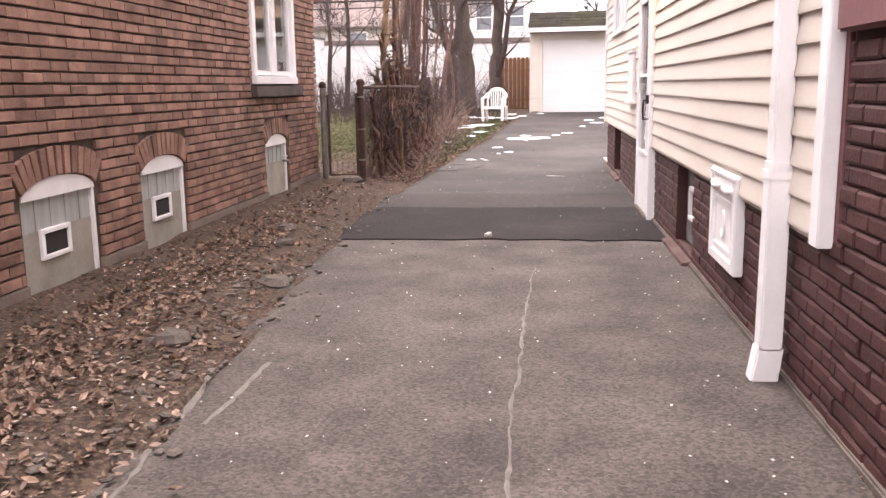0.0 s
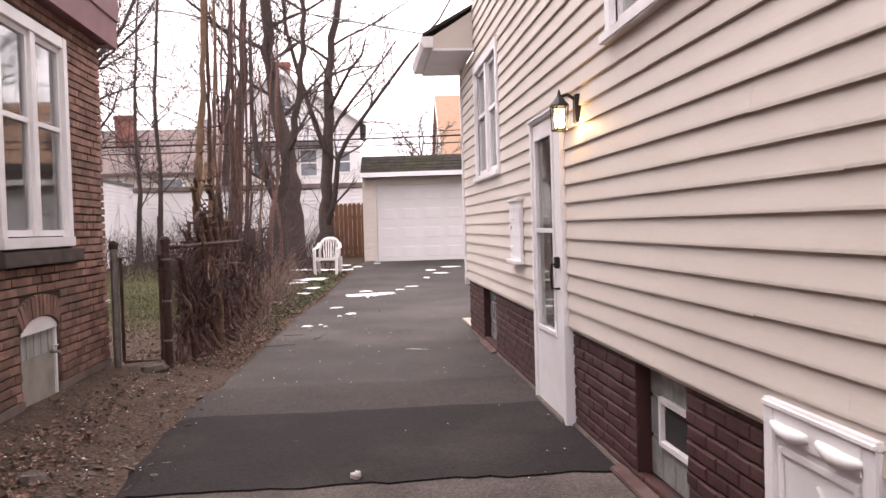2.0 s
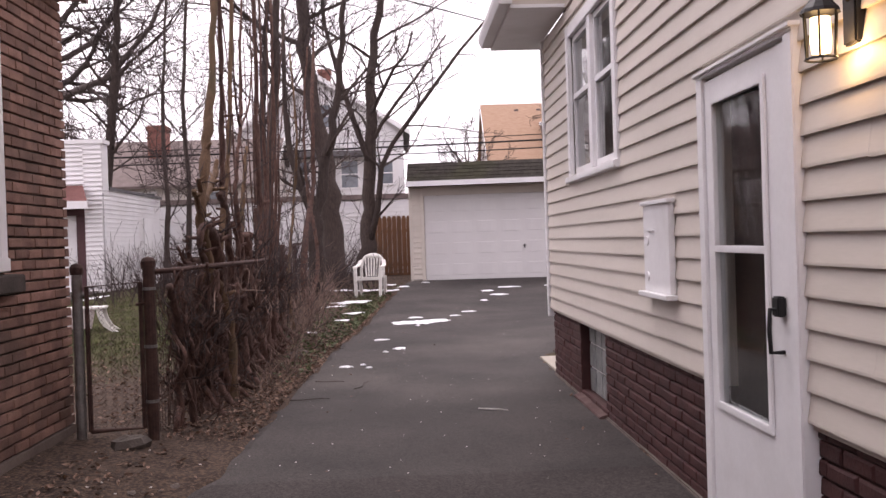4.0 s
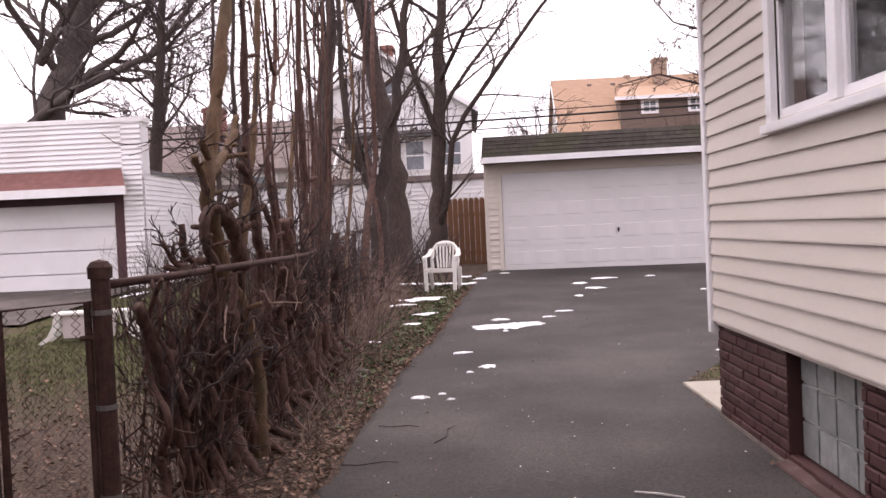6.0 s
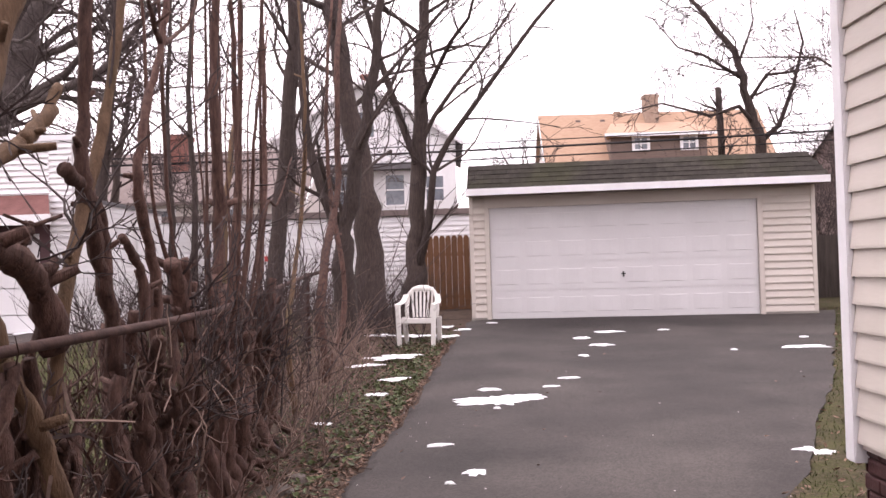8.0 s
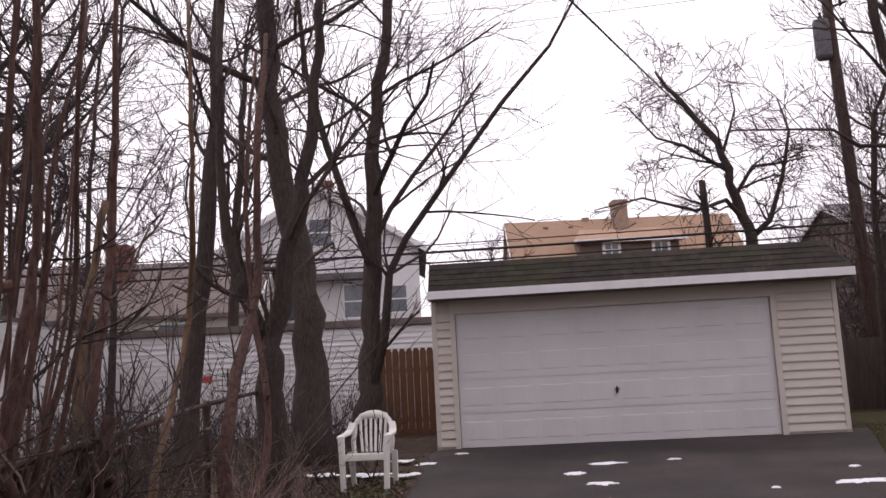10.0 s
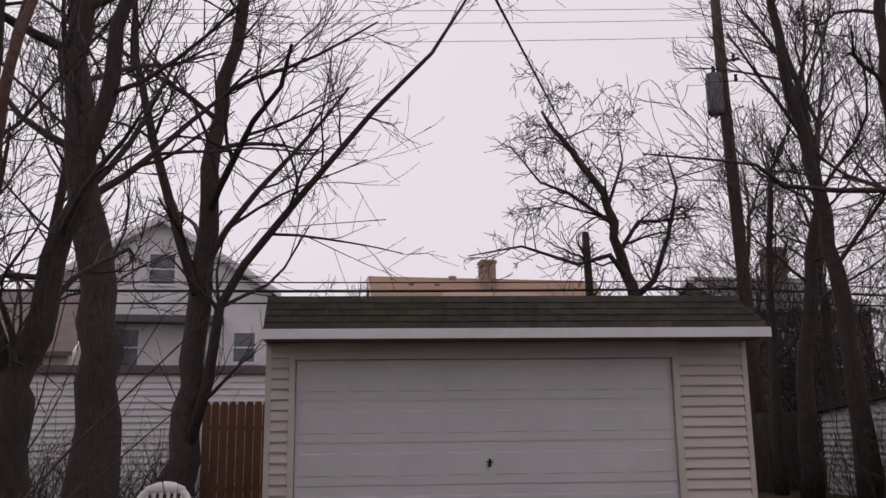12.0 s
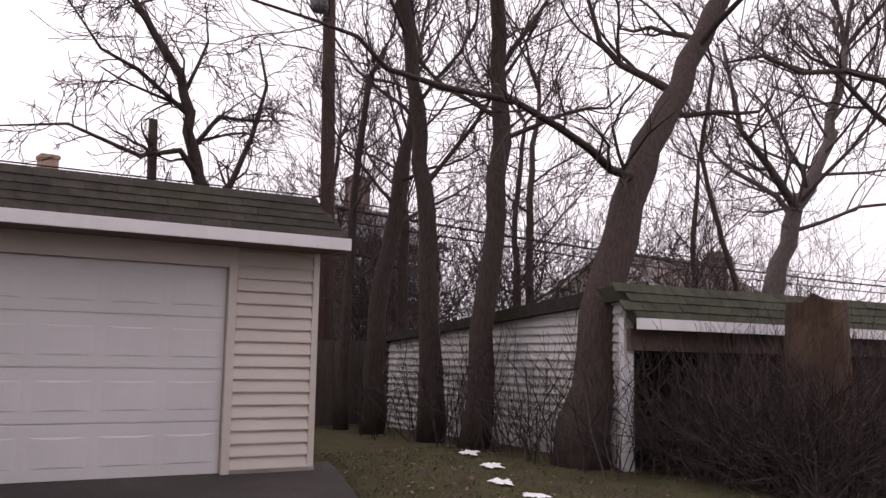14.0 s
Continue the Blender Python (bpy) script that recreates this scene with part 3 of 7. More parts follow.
def side_door():
    y0, y1, z0, z1 = DOOR
    d = thing("door_1", (HX, 0, 0), "white storm door with tall glass, closed", "door", kind="structure")
    c = 0.08
    part("door_casing", B().box(-0.045, 0.05, y0 - c, y0, z0 - 0.05, z1 + 0.02), WHITE, d, bevel=0.005)
    part("door_casing", B().box(-0.045, 0.05, y1, y1 + c, z0 - 0.05, z1 + 0.02), WHITE, d, bevel=0.005)
    part("door_head", B().box(-0.045, 0.05, y0 - c, y1 + c, z1 + 0.02, z1 + 0.05).box(-0.06, 0.0, y0 - c - 0.01, y1 + c + 0.01, z1 + 0.035, z1 + 0.055), WHITE, d, bevel=0.004)
    leaf = part("door_leaf", holed(B(), -0.03, 0.012, y0 + 0.004, y1 - 0.004, z0, z1, [(y0 + 0.22, y1 - 0.11, 0.60, z1 - 0.11)]), WHITE, d)
    a, e = y0 + 0.22, y1 - 0.11
    lo, hi, mid = 0.60, z1 - 0.11, 1.33
    part("glazing_bead", B().box(-0.042, -0.03, a - 0.025, a + 0.012, lo - 0.025, hi + 0.025).box(-0.042, -0.03, e - 0.012, e + 0.025, lo - 0.025, hi + 0.025)
         .box(-0.042, -0.03, a, e, lo - 0.025, lo + 0.012).box(-0.042, -0.03, a, e, hi - 0.012, hi + 0.025).box(-0.042, -0.02, a, e, mid - 0.016, mid + 0.016), WHITE, leaf, bevel=0.003)
    for q0, q1 in ((lo, mid - 0.016), (mid + 0.016, hi)):
        p = part("pane", B().box(-0.014, -0.010, a, e, q0, q1), GLASS, leaf, "clear storm door glass")
        p.visible_shadow = False
    h = part("door_handle", B().tube([(-0.03, y0 + 0.085, 1.10), (-0.085, y0 + 0.085, 1.10), (-0.09, y0 + 0.085, 1.02), (-0.085, y0 + 0.085, 0.93), (-0.03, y0 + 0.085, 0.93)], 0.009, 8), BLACK, leaf, "black pull handle", smooth=True)
    part("latch", B().box(-0.065, -0.03, y0 + 0.055, y0 + 0.115, 1.07, 1.15), BLACK, leaf, "black latch box", bevel=0.006)
    # inner door coloured near black for the shade behind the storm glass
    inner = part("inner_door", B().box(0.10, 0.14, y0, y1, z0, z1), SHADED_DARK, d)
    part("inner_blind", B().box(0.095, 0.1, y0 + 0.30, y1 - 0.36, 1.36, 1.66), WHITE, inner, "pale slatted blind behind the glass")
    part("threshold", B().box(-0.06, 0.05, y0 - 0.02, y1 + 0.02, -0.03, z0), FOOTING, d, bevel=0.006)


side_door()


def wall_lamp():
    m = pose(HX - 0.025, 8.66, 2.02) @ Matrix.Scale(0.85, 4)
    l = thing("wall_lamp", m, "lit black lantern with clear glass on cream siding", "lamp")
    part("back_plate", B().box(-0.02, 0.03, -0.05, 0.05, -0.02, 0.19), BLACK, l, bevel=0.008)
    part("arm", B().tube([(-0.01, 0, 0.15), (-0.07, 0, 0.19), (-0.13, 0, 0.17)], 0.013, 8), BLACK, l, smooth=True)
    part("cap", B().tube([(-0.13, 0, 0.10), (-0.13, 0, 0.115), (-0.13, 0, 0.15), (-0.13, 0, 0.18), (-0.13, 0, 0.225)], [0.075, 0.07, 0.04, 0.016, 0.004], 12), BLACK, l)
    cage = B()
    for k in range(6):
        a = k * math.pi / 3
        cage.tube([(-0.13 + 0.058 * math.cos(a), 0.058 * math.sin(a), -0.075), (-0.13 + 0.066 * math.cos(a), 0.066 * math.sin(a), 0.11)], 0.0045, 5)
    for z, r in ((-0.072, 0.058), (0.105, 0.066)):
        cage.tube([(-0.13 + r * math.cos(k * math.pi / 6), r * math.sin(k * math.pi / 6), z) for k in range(13)], 0.005, 5)
    part("cage", cage, BLACK, l)
    gl, t, bs = principled("lamp_glow", 0.3)
    bs.inputs["Base Color"].default_value = (0.95, 0.85, 0.65, 1)
    bs.inputs["Emission Color"].default_value = (1.0, 0.66, 0.28, 1)
    bs.inputs["Emission Strength"].default_value = 3.2
    part("shade", B().tube([(-0.13, 0, -0.05), (-0.13, 0, 0.0), (-0.13, 0, 0.085)], [0.034, 0.04, 0.036], 12), gl, l, "glowing frosted bulb", smooth=True)
    lamp = new("lamp_light", bpy.data.lights.new("lamp_light", "POINT"))
    lamp.data.energy, lamp.data.color, lamp.data.shadow_soft_size = 1.1, (1.0, 0.62, 0.26), 0.03
    lamp.parent = l
    lamp.location = (-0.06, -0.02, -0.03)


wall_lamp()


def meter_box():
    m = thing("meter_box", (HX, 10.91, 1.04), "white painted metal box on cream siding", "box")
    part("body", B().box(-0.05, -0.015, -0.26, 0.26, 0.03, 0.54), WHITE, m, bevel=0.006)
    part("top_flange", B().box(-0.065, -0.015, -0.28, 0.28, 0.54, 0.565), WHITE, m, bevel=0.004)
    part("bottom_flange", B().box(-0.085, -0.015, -0.29, 0.29, 0.0, 0.03), WHITE, m, bevel=0.004)
    part("lip", B().box(-0.058, -0.05, 0.02, 0.18, 0.385, 0.40), WHITE, m, bevel=0.002)
    for y, z in ((0.17, 0.33), (0.17, 0.12)):
        part("knockout", B().tube([(-0.05, y, z), (-0.057, y, z)], [0.03, 0.026], 12), WHITE, m, "dented round knockout")


meter_box()


def hatch():
    y0, y1, z0, z1 = HATCH
    h = thing("coal_hatch", (HX, 0, 0), "white painted ornamental cast hatch on brick", "hatch")
    part("frame", holed(B(), -0.034, 0.02, y0, y1, z0, z1 - 0.02, [(y0 + 0.075, y1 - 0.075, z0 + 0.06, z1 - 0.12)]), WHITE, h, bevel=0.006)
    lid = part("lid", B().box(-0.020, 0.02, y0 + 0.075, y1 - 0.075, z0 + 0.06, z1 - 0.12), WHITE, h)
    part("rim", holed(B(), -0.030, -0.020, y0 + 0.10, y1 - 0.10, z0 + 0.085, z1 - 0.145, [(y0 + 0.125, y1 - 0.125, z0 + 0.11, z1 - 0.17)]), WHITE, lid, bevel=0.003)
    ym, zm = (y0 + y1) / 2, (z0 + z1) / 2 - 0.03
    part("ring", B().tube([(-0.024, ym + 0.045 * math.cos(a), zm + 0.075 * math.sin(a)) for a in [radians(100 + 26 * i) for i in range(10)]], 0.008, 6), WHITE, lid, "cast crescent ring")
    for s in (-1, 1):
        roll = [(-0.036, ym + s * (0.03 + 0.24 * f), z1 - 0.075 - 0.015 * math.sin(f * 3.1)) for f in (0, 0.2, 0.4, 0.6, 0.8, 1)]
        part("scroll", B().tube(roll, [0.012, 0.022, 0.027, 0.024, 0.02, 0.01], 10), WHITE, h, "moulded scroll", smooth=True)
    part("crest", B().box(-0.042, 0.0, y0 - 0.005, y1 + 0.005, z1 - 0.03, z1 + 0.002), WHITE, h, bevel=0.01)


hatch()

BLOCK = surface("glass_block", (0.20, 0.21, 0.21), (0.34, 0.35, 0.34), 0.18, scale=9, grain=25, bump=0.25, spec=0.6, vary=0.12)
JOINT = surface("block_joint", (0.42, 0.41, 0.40), (0.55, 0.54, 0.52), 0.9, scale=9, grain=60)


MORTAR_SILL = surface("sill_maroon", (0.06, 0.03, 0.028), (0.105, 0.056, 0.052), 0.85, scale=7, grain=60, bump=0.4, stain=(0.16, 0.11, 0.10), stain_scale=4)


def block_window(name, hole, cols, rows, vent, label, far_end=0.04):
    y0, y1, z0, z1 = hole
    w = thing(name, (HX + 0.02, 0, 0), label, "window", kind="structure")
    part("joint_grid", B().box(0.09, 0.13, y0, y1, z0, z1), JOINT, w)
    dy, dz = (y1 - y0) / cols, (z1 - z0) / rows
    me = B().box(0.075, 0.12, 0.006, dy - 0.006, 0.006, dz - 0.006).mesh("glass_block", BLOCK, bevel=0.006)
    for i in range(cols):
        for j in range(rows):
            if vent and vent[0] <= i < vent[1] and j == vent[2]:
                continue
            part("glass_block", me, None, w, at=pose(0, y0 + i * dy, z0 + j * dz))
    if vent:
        a, e, c, g = y0 + vent[0] * dy, y0 + vent[1] * dy, z0 + vent[2] * dz, z0 + (vent[2] + 1) * dz
        f = part("vent_frame", holed(B(), 0.055, 0.11, a, e, c - 0.02, g + 0.02, [(a + 0.03, e - 0.03, c + 0.012, g - 0.012)]), WHITE, w, "white vent frame", bevel=0.003)
        part("pane", B().box(0.08, 0.085, a + 0.03, e - 0.03, c + 0.012, g - 0.012), SHADED_DARK, f, "dark vent pane")
    part("reveal", B().box(0.0, 0.12, y1 + 0.001, y1 + 0.02, z0, z1), MORTAR_R, w)
    part("window_sill", B().prism([(-0.07, -0.08), (-0.07, 0.02), (0.09, 0.058), (0.09, -0.08)], "y", y0 - 0.03, y1 + far_end), MORTAR_SILL, w, "worn maroon painted sill", bevel=0.006)


block_window("window_3", BASE_1, 4, 3, (0, 3, 1), "glass block basement window with white vent", 0.30)
block_window("window_4", BASE_2, 4, 3, None, "glass block basement window with maroon sill")


def downspout():
    d = thing("downspout", (HX - 0.055, 4.57, 0), "white metal downspout beside the corner post", "pipe")
    part("pipe", B().box(-0.04, 0.04, -0.045, 0.045, 0.86, 5.6), WHITE, d, bevel=0.01)
    part("lower_pipe", B().prism([(-0.046, 0.94), (-0.05, 0.13), (0.045, 0.13), (0.046, 0.94)], "y", -0.05, 0.05), WHITE, d, bevel=0.008)
    part("elbow", B().prism([(-0.056, 0.15), (-0.085, -0.03), (0.03, -0.05), (0.052, 0.15)], "y", -0.05, 0.05), WHITE, d, bevel=0.008)
    part("strap", B().box(-0.05, 0.05, -0.052, 0.052, 0.86, 0.90), WHITE, d, bevel=0.002)


downspout()


# ---- left house ----
LX = -2.9
L_WIN = (9.98, 11.38, 1.40, 3.05)
ARCHES = ((5.58, 6.45), (7.17, 7.98), (10.27, 11.08))
ARCH_TOP, ARCH_RISE = 0.63, 0.12


def left_house():
    w = thing("wall_left", (LX, 0, 0), "rough brown brick wall with raked joints", "wall", kind="structure")
    holes = [(L_WIN[0] - 0.1, L_WIN[1] + 0.1, 1.17, L_WIN[3] + 0.1)] + [(a, c, -0.3, ARCH_TOP) for a, c in ARCHES]
    b = holed(B(), -0.25, -0.02, -4.0, 12.55, -0.25, 3.6, holes)
    b.box(-6.0, -0.25, 12.32, 12.55, -0.25, 3.6)
    part("mortar_bed", b, MORTAR_L, w)
    # lining coloured near black to give the room its shade
    part("room_lining", B().box(-1.3, -1.25, 9.0, 12.3, 0.9, 3.5).box(-1.25, -0.25, 9.0, 9.1, 0.9, 3.5).box(-1.25, -0.25, 9.0, 12.3, 0.85, 0.9).box(-1.25, -0.25, 9.0, 12.3, 3.5, 3.55), SHADED_DARK, w)
    pl = B()
    ends = [-4.0] + [v for a in ARCHES for v in (a[0] - 0.02, a[1] + 0.02)] + [12.58]
    for a, c in zip(ends[::2], ends[1::2]):
        pl.box(-0.1, 0.012, a, c, -0.25, 0.135)
    part("plinth", pl, surface("plinth_stone", (0.13, 0.10, 0.085), (0.22, 0.175, 0.15), 0.95, scale=4, grain=60, bump=0.5), w, "plastered stone plinth", bevel=0.004)
    part("eave_fascia", B().box(0.10, 0.14, -4.0, 12.78, 3.32, 3.66).box(0.125, 0.16, -4.0, 12.80, 3.60, 4.1), MAROON, w, "dusty maroon painted fascia")
    part("soffit", B().box(-0.4, 0.10, -4.0, 12.76, 3.34, 3.37).box(-6, 0.12, 12.55, 12.76, 3.33, 3.7), MAROON, w)
    part("roof_core", B().box(-6, 0.1, -4, 12.7, 3.6, 4.1), MAROON, w)
    return w, holes


WALL_L, L_HOLES = left_house()
double_window("window_5", LX, L_WIN, 1, WHITE, "white double sash window in brown brick wall", sill=False)
lw = thing("window_ledge", (LX, 0, 0), "dark weathered stone window ledge", "ledge", kind="structure")
part("ledge", B().prism([(-0.2, 1.17), (0.07, 1.17), (0.07, 1.28), (-0.2, 1.31)], "y", L_WIN[0] - 0.16, L_WIN[1] + 0.26), surface("ledge_stone", (0.05, 0.04, 0.036), (0.10, 0.08, 0.07), 0.95, scale=6, grain=70, bump=0.5), lw, bevel=0.006)
part("sub_sill", B().box(-0.1, 0.05, L_WIN[0] - 0.1, L_WIN[1] + 0.1, 1.305, 1.39), WHITE, lw, "white sub sill", bevel=0.005)

PANEL = surface("board_grey", (0.27, 0.25, 0.225), (0.36, 0.335, 0.30), 0.9, scale=5, grain=40, bump=0.15, stain=(0.19, 0.165, 0.14), stain_scale=3)
FABRIC = surface("glass_ribbed", (0.26, 0.27, 0.26), (0.44, 0.45, 0.43), 0.35, scale=3, grain=20, bump=0.1, stretch=(1, 6, 0.4))


def basement_infill(name, span_y, vent, label):
    a, c = span_y
    ym, half = (a + c) / 2, (c - a) / 2
    w = thing(name, (LX, 0, 0), label, "window", kind="structure")
    part("board", B().box(-0.10, -0.04, a, c, 0.0, 0.43), PANEL, w, "grey painted board")
    ribs = B()
    for k in range(10):
        y = a + (c - a) * k / 10
        ribs.box(-0.10, -0.036 - 0.006 * (k % 2), y, y + half / 5, 0.43, 0.625)
    part("ribbed_glass", ribs, FABRIC, w, "dull ribbed glass strip")
    arch = [(a, 0.625), (c, 0.625)] + [(ym + half * math.cos(t), 0.625 + (ARCH_RISE) * math.sin(t)) for t in [math.pi * i / 12 for i in range(1, 12)]]
    part("arch_panel", B().prism(arch, "x", -0.10, -0.012), WHITE, w, "white arched panel")
    part("side_trim", B().box(-0.10, -0.02, c - 0.035, c, 0.06, 0.63), WHITE, w, "peeling white side trim")
    if vent:
        v = part("vent_frame", holed(B(), -0.09, -0.018, a + 0.20, a + 0.54, 0.245, 0.435, [(a + 0.235, a + 0.505, 0.275, 0.405)]), WHITE, w, "white vent frame", bevel=0.003)
        part("screen", B().box(-0.08, -0.030, a + 0.235, a + 0.505, 0.275, 0.405), SHADED_DARK, v, "dark insect screen")
    part("window_sill", B().prism([(-0.1, -0.15), (0.09, -0.15), (0.09, 0.015), (-0.1, 0.06)], "y", a - 0.04, c + 0.05), CONCRETE, w, "cracked cement sill", bevel=0.008)


basement_infill("window_6", ARCHES[0], True, "arched basement window boarded grey with small vent")
basement_infill("window_7", ARCHES[1], True, "arched basement window boarded grey with small vent")
basement_infill("window_8", ARCHES[2], False, "arched basement window boarded grey with a tap")
tap = thing("garden_tap", (LX, 10.98, 0.42), "pale garden tap at the basement window", "tap")
part("spout", B().tube([(-0.06, 0, 0), (0.03, 0, 0), (0.05, 0, -0.03)], 0.013, 8), STEEL, tap, smooth=True)
part("wheel", B().tube([(0.0, 0, 0.0), (0.0, 0, 0.045), (0.0, 0, 0.06)], [0.008, 0.008, 0.03], 8), WHITE, tap)


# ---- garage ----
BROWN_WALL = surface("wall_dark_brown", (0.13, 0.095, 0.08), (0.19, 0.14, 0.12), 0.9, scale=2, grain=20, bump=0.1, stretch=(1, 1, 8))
GA = pose(0.13, 27.87, 0.42, 0, 0, -7.2)


def sided_strip(parent, mat, u0, u1, z0, z1, course, v=0.0):
    """Lapped boards in the plane of x and z, proud towards -y."""
    z = z0
    while z < z1 - 0.01:
        top = min(z + course, z1)
        bb = B().prism([(v + 0.0, z - 0.004), (v - 0.040, z - 0.008), (v - 0.040, z + 0.006), (v - 0.004, top), (v + 0.0, top)], "x", u0, u1)
        part("siding_board", bb, mat, parent)
        z += course


def main_garage():
    g = thing("garage", GA, "cream sided garage with a wide white door, closed", "garage")
    u0, u1 = -0.38, 5.89
    b = B().box(u0 + 0.03, -0.06, 0.04, 6.0, -0.15, 2.40).box(4.94, u1 - 0.03, 0.04, 6.0, -0.15, 2.40).box(-0.06, 4.94, 0.04, 0.2, 2.13, 2.40).box(-0.06, 4.94, 5.8, 6.0, -0.1, 2.3)
    part("wall", b, SIDING, g)
    sided_strip(g, SIDING, u0 + 0.06, -0.075, 0.06, 2.36, 0.131, 0.04)
    sided_strip(g, SIDING, 4.96, u1 - 0.06, 0.06, 2.36, 0.131, 0.04)
    for a, c in ((u0, u0 + 0.075), (u1 - 0.075, u1)):
        part("corner_post", B().box(a, c, 0.0, 0.08, 0.0, 2.36), SIDING, g, bevel=0.005)
    for a, c in ((-0.085, -0.005), (4.885, 4.97)):
        part("door_jamb", B().box(a, c, -0.015, 0.14, 0.0, 2.2), SIDING, g, "cream metal door jamb", bevel=0.004)
    part("lintel", B().box(-0.085, 4.97, -0.01, 0.04, 2.12, 2.36), SIDING, g)
    part("footing", B().box(u0 - 0.01, -0.09, 0.0, 0.1, -0.12, 0.055), CONCRETE, g)
    part("footing", B().box(4.97, u1 + 0.01, 0.0, 0.1, -0.12, 0.055), CONCRETE, g)
    d = part("garage_door", B().box(0, 4.88, 0.06, 0.10, 0.02, 2.12), DOOR_WHITE, g, "white panelled sectional door")
    n, rows = 8, 4
    for r in range(rows):
        z0 = 0.025 + r * 0.525
        s = part("door_section", B().box(0.002, 4.878, 0.045, 0.062, z0, z0 + 0.511), DOOR_WHITE, d, bevel=0.003)
        pw = 4.88 / n
        for k in range(n):
            a, c, lo, hi = k * pw + 0.03, (k + 1) * pw - 0.03, z0 + 0.11, z0 + 0.40
            v = [(a, 0.046, lo), (c, 0.046, lo), (c, 0.046, hi), (a, 0.046, hi), (a + 0.16, 0.037, lo + 0.014), (c - 0.16, 0.037, lo + 0.014), (c - 0.16, 0.037, hi - 0.02), (a + 0.16, 0.037, hi - 0.02)]
            part("panel", B().add(v, [(0, 1, 5, 4), (1, 2, 6, 5), (2, 3, 7, 6), (3, 0, 4, 7), (4, 5, 6, 7)]), DOOR_WHITE, s)
    part("door_handle", B().box(2.445, 2.475, 0.02, 0.045, 0.76, 0.86).tube([(2.42, 0.02, 0.82), (2.50, 0.02, 0.82)], 0.008, 6), BLACK, d, "small black handle")
    part("weather_strip", B().box(0.0, 4.88, 0.05, 0.10, -0.005, 0.022), BLACK, d)
    # roof: a steep shingled front, then a flat fall to the back
    part("roof_deck", B().prism([(-0.50, 2.36), (-0.50, 2.45), (-0.14, 2.90), (6.1, 2.35), (6.1, 2.30), (0.0, 2.36)], "x", -0.35, 5.72), ROOF_MOSS, g)
    part("roof_hip", B().add([(5.72, -0.50, 2.45), (6.01, -0.50, 2.45), (5.74, -0.14, 2.90), (5.72, -0.14, 2.90), (5.72, 6.1, 2.35), (6.01, 6.1, 2.30), (5.72, 6.1, 2.28), (5.72, -0.5, 2.36), (6.01, -0.5, 2.36)],
         [(0, 1, 2, 3), (1, 5, 4, 2), (2, 4, 3), (7, 8, 1, 0), (8, 5, 1), (7, 6, 5, 8), (4, 5, 6)]), ROOF_MOSS, g)
    part("fascia", B().box(-0.36, 6.02, -0.53, -0.50, 2.33, 2.455), WHITE, g, "white painted fascia board", bevel=0.003)
    part("end_board", B().box(-0.38, -0.35, -0.53, 5.9, 2.33, 2.44), WHITE, g)
    # dark colour deepens the shade below the overhang
    part("soffit", B().box(-0.35, 6.0, -0.50, 0.04, 2.335, 2.36), BROWN_WALL, g, "soffit coloured dark brown for shade under the eave")
    rng = random.Random(3)
    sl = Vector((0, 0.36, 0.45))
    for r in range(5):
        f0 = r / 5
        x = -0.36 - (0.15 if r % 2 else 0)
        top_u = 6.01 - 0.27 * (f0 + 0.1)
        while x < top_u:
            a, c = max(x, -0.36) + 0.003, min(x + 0.30, top_u)
            if c - a > 0.04:
                p = Vector((0, -0.515, 2.452)) + sl * f0
                q = p + sl * 0.23
                th = 0.012 + rng.uniform(0, 0.006)
                nrm = Vector((0, -0.78, 0.62))
                v = [(a, *(p.yz)), (c, *(p.yz)), (c, *(q.yz)), (a, *(q.yz))]
                o = nrm * th
                o2 = nrm * 0.004
                v += [(a, p.y + o.y, p.z + o.z), (c, p.y + o.y, p.z + o.z), (c, q.y + o2.y, q.z + o2.z), (a, q.y + o2.y, q.z + o2.z)]
                part("shingle", B().add(v, [(3, 2, 1, 0), (4, 5, 6, 7), (0, 1, 5, 4), (1, 2, 6, 5), (2, 3, 7, 6), (3, 0, 4, 7)]), ROOF_MOSS, g)
            x += 0.30


main_garage()


